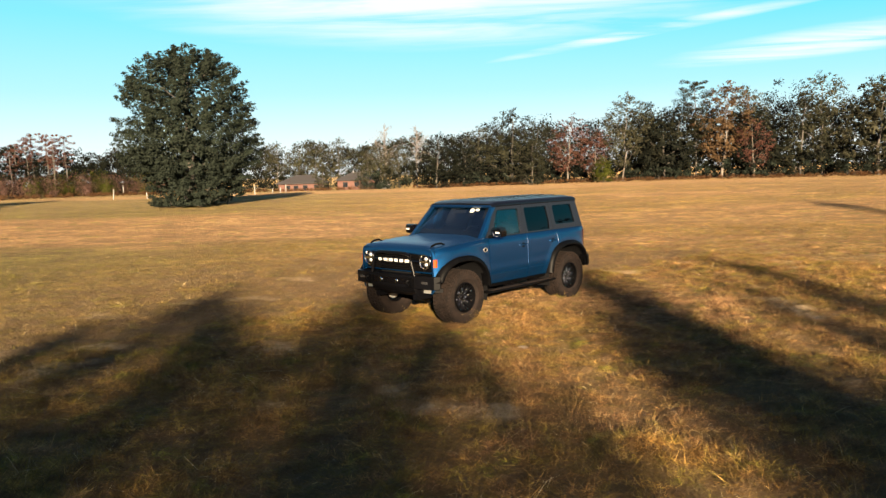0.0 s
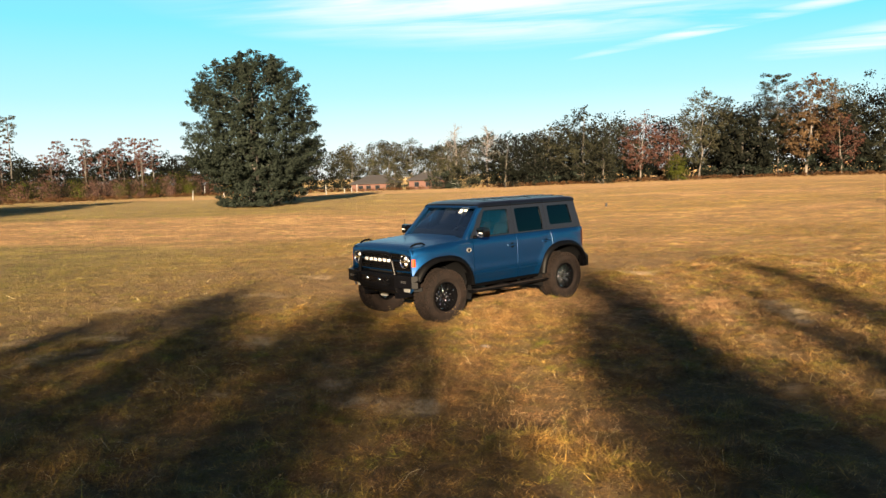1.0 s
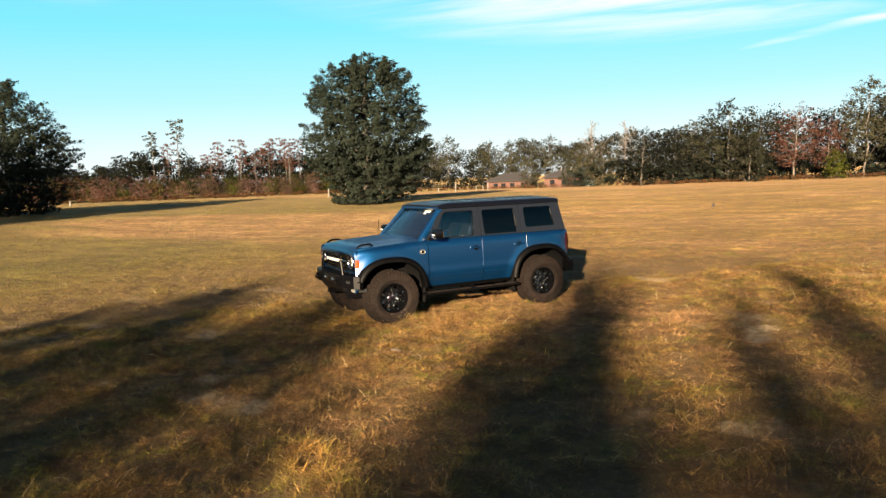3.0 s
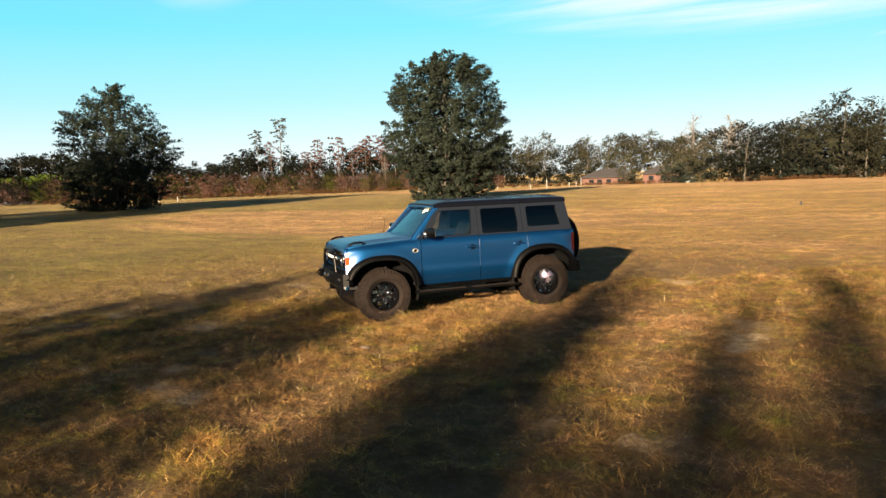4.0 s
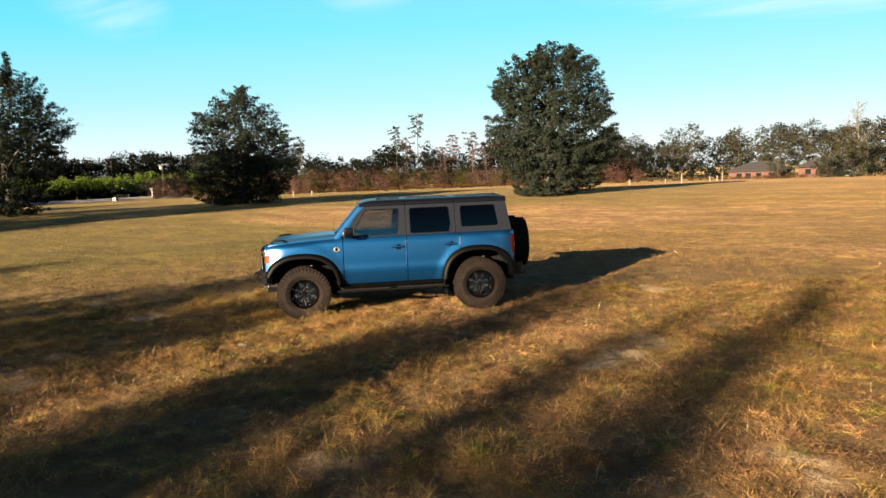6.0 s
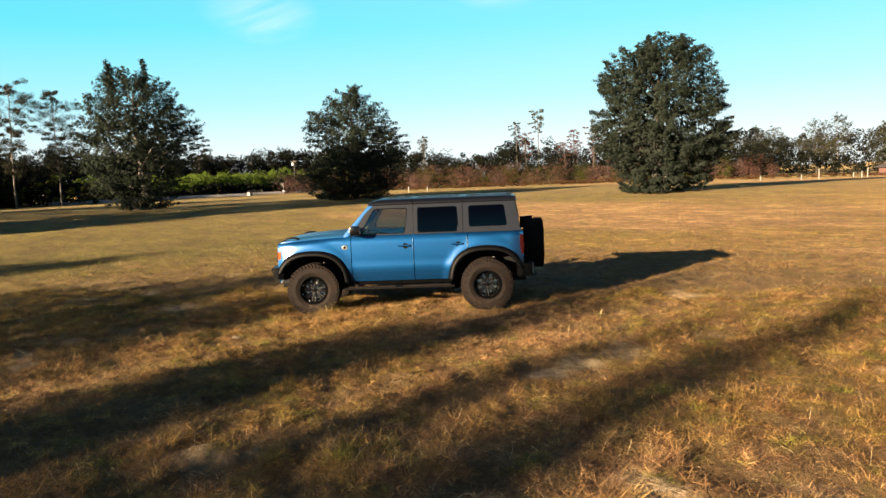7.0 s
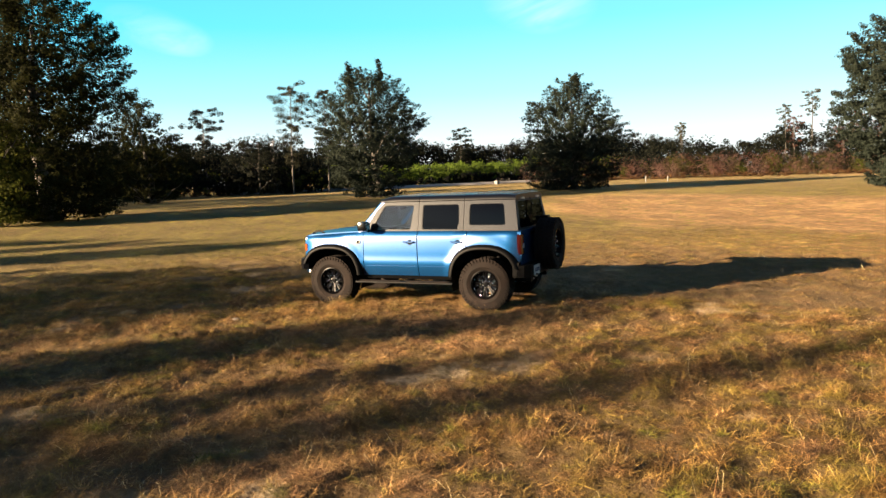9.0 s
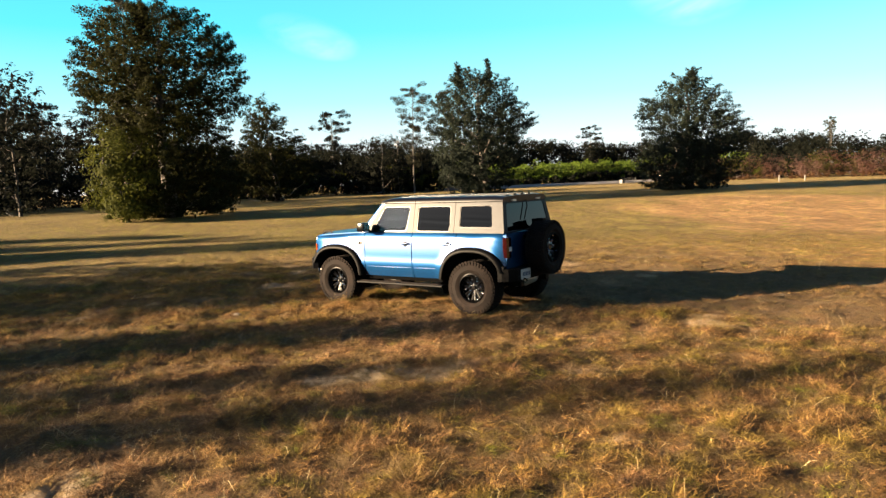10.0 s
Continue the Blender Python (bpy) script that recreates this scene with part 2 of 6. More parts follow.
def leaf_material(name, dark, mid, light, gloss=0.04):
    m = material(name, mid, 0.75)
    dark, light = (tuple(0.6 * a + 0.4 * b for a, b in zip(c, mid)) for c in (dark, light))
    dark, mid, light = (tuple(0.86 * q for q in c) for c in (dark, mid, light))
    c = ramp_node(m, island(m), [(0.0, dark), (0.55, mid), (1.0, light)])
    v = noise_node(m, 0.45, 3, 0.5)
    c = mix_node(m, ramp_node(m, v, [(0.35, (0.0, 0.0, 0.0)), (0.7, (0.55, 0.55, 0.55))]), c, dark)
    base_to(m, c)
    n, l, b = nodes_of(m)
    b.inputs["Specular IOR Level"].default_value = gloss
    thin = n.new("ShaderNodeBsdfTranslucent")           # light that passes through the leaves
    l.new(c, thin.inputs["Color"])
    both = n.new("ShaderNodeMixShader")
    both.inputs[0].default_value = 0.42
    l.new(b.outputs[0], both.inputs[1]), l.new(thin.outputs[0], both.inputs[2])
    l.new(both.outputs[0], n["Material Output"].inputs["Surface"])
    return m


L_oak = leaf_material("live oak leaves", (0.0074, 0.0104, 0.0078), (0.0158, 0.0206, 0.0150), (0.0284, 0.0344, 0.0242), 0.04)
L_wood = leaf_material("woodland oak leaves", (0.0070, 0.0076, 0.0052), (0.0185, 0.0188, 0.0118), (0.0320, 0.0315, 0.0190))
L_deep = leaf_material("dark olive oak leaves", (0.0048, 0.0056, 0.0022), (0.0142, 0.0155, 0.0048), (0.0290, 0.0280, 0.0085), 0.03)
L_pale = leaf_material("grey green leaves", (0.0163, 0.0163, 0.0100), (0.0363, 0.0350, 0.0213), (0.0625, 0.0575, 0.0363))
# evergreen tone darkened further, so shade inside the woods is in the colour
L_dark = leaf_material("evergreen leaves darkened for wood shade", (0.0030, 0.0036, 0.0028), (0.0076, 0.0088, 0.0062), (0.0145, 0.0155, 0.0108))
L_bright = leaf_material("yellow green leaves", (0.01158, 0.0149, 0.002648), (0.03641, 0.04137, 0.007279), (0.06623, 0.06623, 0.01325))
L_pine = leaf_material("fresh green pine needles", (0.025, 0.038, 0.006), (0.066, 0.100, 0.014), (0.115, 0.155, 0.025))
L_rust = leaf_material("rust red leaves", (0.0297, 0.0135, 0.0108), (0.0675, 0.0311, 0.0230), (0.1107, 0.0554, 0.0405))
L_orange = leaf_material("orange brown leaves", (0.0263, 0.0172, 0.0101), (0.0607, 0.0374, 0.0192), (0.1062, 0.0688, 0.0344))
L_brush = leaf_material("dry brush twigs", (0.0540, 0.0310, 0.0260), (0.0820, 0.0480, 0.0390), (0.1120, 0.0680, 0.0540))
L_sedge = leaf_material("tall rusty sedge", (0.0285, 0.01283, 0.005703), (0.06839, 0.03421, 0.01567), (0.1083, 0.06268, 0.03135))
M_bark = material("grey bark", (0.16, 0.125, 0.095), 0.9)
bk = noise_node(M_bark, 6.0, 6, 0.7, stretch=(1, 1, 0.25))
base_to(M_bark, ramp_node(M_bark, bk, [(0.3, (0.012, 0.010, 0.008)), (0.7, (0.045, 0.037, 0.030))]))
bump_node(M_bark, bk, 0.8, 0.05)
M_pale_bark = material("bleached bark", (0.42, 0.36, 0.29), 0.9)
bk = noise_node(M_pale_bark, 5.0, 6, 0.7, stretch=(1, 1, 0.25))
base_to(M_pale_bark, ramp_node(M_pale_bark, bk, [(0.3, (0.035, 0.028, 0.023)), (0.7, (0.085, 0.070, 0.058))]))


# ---------------------------------------------------------------- ground
def smooth(a, b, v):
    t = min(1.0, max(0.0, (v - a) / (b - a)))
    return t * t * (3 - 2 * t)


def ground_z(x, y):
    """The car stands in a shallow hollow of the meadow."""
    r = math.hypot(x - 4, y - 9)
    z = 0.8 * smooth(19, 47, r)
    z += 0.05 * (noise.noise((x * 0.12, y * 0.12, 0.0))) * smooth(4, 16, math.hypot(x - 0.3, y - 12.3))
    z -= 0.38 * smooth(60, 98, y) * smooth(-60, -35, x)                       # lower towards the northern wood
    z -= 1.15 * smooth(17, 10, math.hypot(x + 19.5, (y - 122.5) * 1.1))       # the houses stand lower, behind a rise
    if r > 60:
        z += 0.25 * noise.noise((x * 0.02, y * 0.02, 3.0)) * smooth(60, 110, r)
    return z


def mesh_object(name, verts, faces, mat, parent=None, smooth_shade=False):
    me = bpy.data.meshes.new(name)
    me.from_pydata([tuple(v) for v in verts], [], faces)
    me.update()
    if mat:
        me.materials.append(mat)
    if smooth_shade:
        me.polygons.foreach_set("use_smooth", [True] * len(me.polygons))
    ob = new(name, me)
    if parent:
        ob.parent = parent
    return ob


def array_mesh(name, verts, tris, mat, parent=None):
    """A mesh of many triangles or quads from numpy arrays."""
    k = tris.shape[1]
    me = bpy.data.meshes.new(name)
    me.vertices.add(len(verts))
    me.vertices.foreach_set("co", verts.astype(np.float32).ravel())
    me.loops.add(tris.size)
    me.loops.foreach_set("vertex_index", tris.astype(np.int32).ravel())
    me.polygons.add(len(tris))
    me.polygons.foreach_set("loop_start", np.arange(0, tris.size, k, dtype=np.int32))
    me.update(calc_edges=True)
    me.validate()
    me.materials.append(mat)
    ob = new(name, me)
    if parent:
        ob.parent = parent
    return ob


def value_noise(x, y, seed):
    """Smooth random field on a unit grid, for arrays."""
    xi, yi = np.floor(x), np.floor(y)
    fx, fy = x - xi, y - yi
    fx, fy = fx * fx * (3 - 2 * fx), fy * fy * (3 - 2 * fy)

    def corner(dx, dy):
        h = np.sin((xi + dx) * 127.1 + (yi + dy) * 311.7 + seed * 74.7) * 43758.5453
        return h - np.floor(h)
    a, b, c, d = corner(0, 0), corner(1, 0), corner(0, 1), corner(1, 1)
    return (a * (1 - fx) + b * fx) * (1 - fy) + (c * (1 - fx) + d * fx) * fy


def turf(x, y):
    """Height of the matted tussocks over the soil, about -0.1 to 1."""
    u, v = x * 0.94 + y * 0.34, y * 0.94 - x * 0.34
    t = 0.42 * value_noise(u * 2.2, v * 2.2, 1) + 0.36 * value_noise(u * 5.3, v * 5.3, 2) + 0.22 * value_noise(u * 10.3, v * 10.3, 3)
    return np.clip((t - 0.30) / 0.42, 0, 1.15) ** 1.2 - 0.10


def bare(x, y):
    """Share of pale bare soil and dead litter, in scattered patches: 0 to 1."""
    t = 0.6 * value_noise(x * 0.75 + 7, y * 0.75, 21) + 0.4 * value_noise(x * 2.4, y * 2.4, 22)
    return np.clip((t - 0.73) / 0.12, 0, 1) * np.clip((13 - np.hypot(x - 4, y - 9)) / 4, 0, 1)


TURF = 0.065


def build_ground():
    segs, radii = 660, [0.0]
    r = 0.4
    while r < 4000:
        radii.append(r)
        r += max(0.075 if r < 8.5 else 0.14, (r - 11.5) * 0.075)
    R, A = np.array(radii[1:]), np.arange(segs) * 2 * np.pi / segs
    X, Y = (4 + R[:, None] * np.cos(A)).ravel(), (9 + R[:, None] * np.sin(A)).ravel()
    far = np.clip((np.hypot(X - 4, Y - 9) - 13) / 12, 0, 1)
    T = TURF * turf(X, Y) * (1 - far)
    verts, faces = [(4, 9, ground_z(4, 9))], []
    for x, y, t in zip(X.tolist(), Y.tolist(), T.tolist()):
        verts.append((x, y, ground_z(x, y) + t))
    for i in range(segs):
        faces.append((0, 1 + i, 1 + (i + 1) % segs))
    for k in range(len(radii) - 2):
        for i in range(segs):
            a, b = 1 + k * segs + i, 1 + k * segs + (i + 1) % segs
            faces.append((a, a + segs, b + segs, b))
    ob = mesh_object("ground", verts, faces, M_ground, smooth_shade=True)
    # mask for the shade painted under the grass near the car
    deep = ob.data.attributes.new("shaded_thatch", "FLOAT", "POINT")
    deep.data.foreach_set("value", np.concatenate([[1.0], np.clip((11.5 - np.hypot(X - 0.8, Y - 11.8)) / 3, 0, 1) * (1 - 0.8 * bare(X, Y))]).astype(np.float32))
    worn = ob.data.attributes.new("bare", "FLOAT", "POINT")
    worn.data.foreach_set("value", np.concatenate([[0.0], bare(X, Y)]).astype(np.float32))
    return tagged(ob, "wide meadow of dry straw-coloured autumn grass", "ground", kind="structure")


build_ground()


# ---------------------------------------------------------------- grass
def ground_z_array(x, y):
    r = np.hypot(x - 4, y - 9)
    t = np.clip((r - 19) / 28, 0, 1)
    return 0.8 * t * t * (3 - 2 * t) + TURF * turf(x, y) * (1 - np.clip((r - 13) / 12, 0, 1))


def blades(name, centres, per, spread, length, width, seed, label, lean=(0.1, 1.0), simple=False, mat=None):
    """Grass blades that rise from tufts and bend over."""
    rng = np.random.default_rng(seed)
    n = len(centres) * per
    cx, cy, ch = (np.repeat(centres[:, k], per) for k in range(3))
    ang = rng.uniform(0, 2 * np.pi, n)
    rad = np.abs(rng.normal(0, spread, n))
    x, y = cx + rad * np.cos(ang), cy + rad * np.sin(ang)
    z = ground_z_array(x, y) - 0.01
    h = length * ch * rng.uniform(0.45, 1.3, n) * np.clip(1.25 - 0.35 * rad / spread, 0.5, 1.3)
    la = ang + rng.normal(0, 0.9, n)
    t1 = rng.uniform(lean[0], lean[1], n)
    t2 = np.clip(t1 + rng.uniform(0.2, 1.2, n), 0, 1.9)
    d1 = np.stack([np.sin(t1) * np.cos(la), np.sin(t1) * np.sin(la), np.cos(t1)], 1)
    lb = la + rng.normal(0, 0.5, n)
    d2 = np.stack([np.sin(t2) * np.cos(lb), np.sin(t2) * np.sin(lb), np.cos(t2)], 1)
    wa = la + np.pi / 2 + rng.normal(0, 0.5, n)
    w = (width * rng.uniform(0.6, 1.4, n) / 2)[:, None] * np.stack([np.cos(wa), np.sin(wa), rng.uniform(-0.5, 0.5, n)], 1)
    base = np.stack([x, y, z + 0.3 * rng.random(n) ** 2 * h], 1)
    mid = base + d1 * (h * 0.55)[:, None]
    tip = mid + d2 * (h * 0.45)[:, None]
    tip[:, 2] = np.maximum(tip[:, 2], z + 0.012)
    if simple:
        v = np.stack([base - w, base + w, tip], 1)
        f = np.arange(n * 3).reshape(n, 3)
    else:
        v = np.stack([base - w * 0.8, base + w * 0.8, mid + w, mid - w, tip], 1)
        i = np.arange(n)[:, None] * 5
        f = np.concatenate([i + np.array([[0, 1, 2]]), i + np.array([[0, 2, 3]]), i + np.array([[3, 2, 4]])], 1).reshape(-1, 3)
    ob = array_mesh(name, v.reshape(-1, 3), f, mat or M_grass)
    return tagged(ob, label, "grass", kind="stuff")


def meadow(count, r0, r1, seed, power=0.5):
    """Tuft places between two rings round the car's near side, thin on bare patches."""
    rng = np.random.default_rng(seed)
    r = np.sqrt(rng.uniform(r0 * r0, r1 * r1, count)) if power == 0.5 else r0 + (r1 - r0) * rng.random(count) ** power
    a = rng.uniform(0, 2 * np.pi, count)
    x, y = 3.5 + r * np.cos(a), 9.8 + r * np.sin(a)
    k = 0.75 * (turf(x, y) + 0.10) + 0.45 * value_noise(x * 0.8, y * 0.8, 8)
    keep = rng.random(count) > 0.85 * bare(x, y)
    return np.stack([x, y, np.clip(0.30 + 1.15 * k, 0.3, 1.7)], 1)[keep]


def near_field(count, seed, reach=9.8):
    """Tuft places on the side of the car that the walk passes."""
    rng = np.random.default_rng(seed)
    r, a = reach * np.sqrt(rng.random(count)), rng.uniform(0, 2 * np.pi, count)
    x, y = 0.3 + r * np.cos(a), 12.3 + r * np.sin(a)
    keep = ((x - 0.3) * 0.6 - (y - 12.3) * 0.8 > -1.5) & (rng.random(count) > 0.6 * bare(x, y))
    k = 0.75 * (turf(x, y) + 0.10) + 0.45 * value_noise(x * 0.8, y * 0.8, 8)
    return np.stack([x, y, np.clip(0.35 + 1.05 * k, 0.35, 1.6)], 1)[keep]


def tussocks(count, r1, seed):
    """Places of the larger tufts: mostly on the humps of the turf."""
    p = near_field(count * 3, seed, r1)
    rng = np.random.default_rng(seed + 1)
    h = turf(p[:, 0], p[:, 1]) + 0.10
    return p[rng.random(len(p)) < np.clip(h, 0.08, 1.0) ** 1.4 * 0.75]


def build_grass():
    blades("meadow_grass", tussocks(7600, 10.0, 1), 26, 0.065, 0.115, 0.0042, 11, "dry grass standing in tussocks", (0.30, 1.25), simple=True)
    blades("meadow_grass", near_field(112000, 6), 11, 0.070, 0.100, 0.0042, 15, "matted dead grass between the tufts", (0.65, 1.48), simple=True)
    blades("meadow_grass", meadow(22000, 0, 11.5, 9), 10, 0.10, 0.11, 0.0052, 18, "dry grass round the car", (0.6, 1.5), simple=True)
    blades("meadow_grass", meadow(34000, 10, 21, 7), 9, 0.10, 0.12, 0.0062, 16, "dry meadow grass beyond the car", (0.6, 1.5), simple=True)
    blades("meadow_grass", meadow(15000, 20, 44, 2, 0.8), 6, 0.14, 0.12, 0.012, 12, "dry meadow grass further out", (0.5, 1.45), simple=True)
    blades("straw_stalks", near_field(7000, 4, 11.0), 2, 0.14, 0.21, 0.0022, 14, "long pale straw stalks lying over the grass", (0.7, 1.50), mat=M_straw)
    blades("straw_stalks", meadow(2600, 9, 19, 23), 2, 0.16, 0.24, 0.0034, 24, "pale straw stalks beyond the car", (0.7, 1.45), mat=M_straw)
    blades("straw_stalks", meadow(260, 0, 17, 5), 2, 0.05, 0.26, 0.0024, 17, "tall bent straw stalks", (0.5, 1.2), mat=M_straw)


# ---------------------------------------------------------------- trees
def tube(verts, faces, points, radii, sides=7):
    """Append a tapered tube along points."""
    start = len(verts)
    for i, (p, r) in enumerate(zip(points, radii)):
        d = (points[min(i + 1, len(points) - 1)] - points[max(i - 1, 0)]).normalized()
        u = d.orthogonal().normalized()
        w = d.cross(u)
        for k in range(sides):
            a = 2 * math.pi * k / sides
            verts.append(p + (u * math.cos(a) + w * math.sin(a)) * r)
    for i in range(len(points) - 1):
        for k in range(sides):
            a, b = start + i * sides + k, start + i * sides + (k + 1) % sides
            faces.append((a, b, b + sides, a + sides))
    faces.append(tuple(start + (len(points) - 1) * sides + k for k in range(sides)))


def limb(rng, verts, faces, a, b, r0, r1, bend=0.12, steps=5, sides=6):
    d = b - a
    pts, off = [], Vector((0, 0, 0))
    for i in range(steps + 1):
        t = i / steps
        if 0 < i < steps:
            off = off * 0.5 + Vector((rng.uniform(-1, 1), rng.uniform(-1, 1), rng.uniform(-0.6, 0.8))) * d.length * bend * 0.5
        pts.append(a + d * t + (off if 0 < i < steps else Vector((0, 0, 0))))
    tube(verts, faces, pts, [r0 + (r1 - r0) * (i / steps) ** 0.8 for i in range(steps + 1)], sides)
    return pts


def leaves_array(rng, centres, radius, per, size, droop=0.0, out=None, flat=0.72):
    """Leaf quads scattered in clumps round the centres; out leans them to the crown's outside."""
    n = len(centres) * per
    c = np.repeat(centres, per, axis=0)
    rr = np.repeat(radius, per)
    off = rng.normal(0, 1, (n, 3))
    off /= np.linalg.norm(off, axis=1)[:, None]
    off *= (rng.random(n) ** 0.45 * rr)[:, None]
    off[:, 2] *= flat
    off[:, 2] -= droop * rng.random(n) * rr
    p = c + off
    nrm = off / (np.linalg.norm(off, axis=1)[:, None] + 1e-6) * 0.6 + rng.normal(0, 0.6 if out is None else 0.36, (n, 3)) + np.array([0, 0, 0.35])
    if out is not None:
        nrm += np.repeat(out, per, axis=0) * 1.0
    nrm /= np.linalg.norm(nrm, axis=1)[:, None]
    ref = rng.normal(0, 1, (n, 3))
    u = np.cross(nrm, ref)
    u /= np.linalg.norm(u, axis=1)[:, None] + 1e-6
    w = np.cross(nrm, u)
    s = (size * rng.uniform(0.6, 1.4, n))[:, None]
    v = np.empty((n, 4, 3))
    v[:, 0], v[:, 1], v[:, 2], v[:, 3] = p - u * s * 0.55, p - w * s * 0.26 + nrm * s * 0.08, p + u * s * 0.55, p + w * s * 0.26 + nrm * s * 0.08
    return v.reshape(-1, 3), np.arange(n * 4).reshape(n, 4)


def broad_tree(seed, height, blobs, clumps, per, leaf, leaf_mat, clump_r=0.75, bark=None, trunk_r=0.3, name="oak_tree", label="", shell=0.75, limbs=16, share=3, rim=(0.80, 1.04), core=0):
    """A tree whose crown fills the blobs (x, y, z, rx, ry, rz): trunk and limbs, then clumps of leaves."""
    rng = np.random.default_rng(seed)
    rnd = random.Random(seed)
    root = new(name)
    vol = np.array([b[3] * b[4] + b[3] * b[5] for b in blobs])
    nb = max(14, clumps // share)
    pick = rng.choice(len(blobs), nb, p=vol / vol.sum())
    B = np.array(blobs)[pick]
    d = rng.normal(0, 1, (nb, 3))
    d /= np.linalg.norm(d, axis=1)[:, None]
    rad = np.where(rng.random(nb) < shell, rng.uniform(rim[0], rim[1], nb), rng.random(nb) ** 0.5 * 0.78)
    bough = B[:, :3] + d * B[:, 3:] * rad[:, None]
    which = rng.integers(0, nb, clumps)
    c = bough[which] + rng.normal(0, 1, (clumps, 3)) * np.array([0.55, 0.55, 0.30]) * clump_r
    c[:, 2] = np.maximum(c[:, 2], 0.35)
    out = c - np.array([0, 0, height * 0.45])
    out /= np.linalg.norm(out, axis=1)[:, None] + 1e-6
    v, f = leaves_array(rng, c, clump_r * rng.uniform(0.55, 1.35, clumps), per, leaf, 0.0, out)
    if core:                              # inner leaves, which close the crown
        B = np.array(blobs)[rng.choice(len(blobs), core, p=vol / vol.sum())]
        d = rng.normal(0, 1, (core, 3))
        d /= np.linalg.norm(d, axis=1)[:, None]
        cc = B[:, :3] + d * B[:, 3:] * (0.72 * rng.random(core) ** 0.4)[:, None]
        cc[:, 2] = np.maximum(cc[:, 2], 0.3)
        v2, f2 = leaves_array(rng, cc, np.full(core, 0.7), 16, leaf * 2.2, 0.0, d)
        v, f = np.concatenate([v, v2]), np.concatenate([f, f2 + len(v)])
    verts, faces = [], []
    top = Vector((0, 0, height * 0.82))
    pts = limb(rnd, verts, faces, Vector((0, 0, -0.3)), top, trunk_r, trunk_r * 0.18, 0.05, 8, 9)
    order = rng.permutation(clumps)[:limbs]
    for k in order:
        tip = Vector(c[k])
        t = min(0.9, max(0.12, (tip.z - 0.25 * math.hypot(tip.x, tip.y)) / top.z * 0.85))
        q = pts[min(len(pts) - 2, int(t * (len(pts) - 1)))]
        r = trunk_r * (1 - 0.75 * t) * 0.45
        mid = limb(rnd, verts, faces, q, tip, r, 0.02, 0.14, 5, 5)
        for _ in range(2):
            j = order[rnd.randrange(len(order))]
            e = mid[3] + (Vector(c[j]) - mid[3]).normalized() * rnd.uniform(0.6, 1.4)
            limb(rnd, verts, faces, mid[3], e, r * 0.4, 0.012, 0.15, 3, 4)
    mesh_object("trunk", verts, faces, bark or M_bark, root, True)
    array_mesh("crown", v, f, leaf_mat, root)
    return tagged(root, label, "tree")


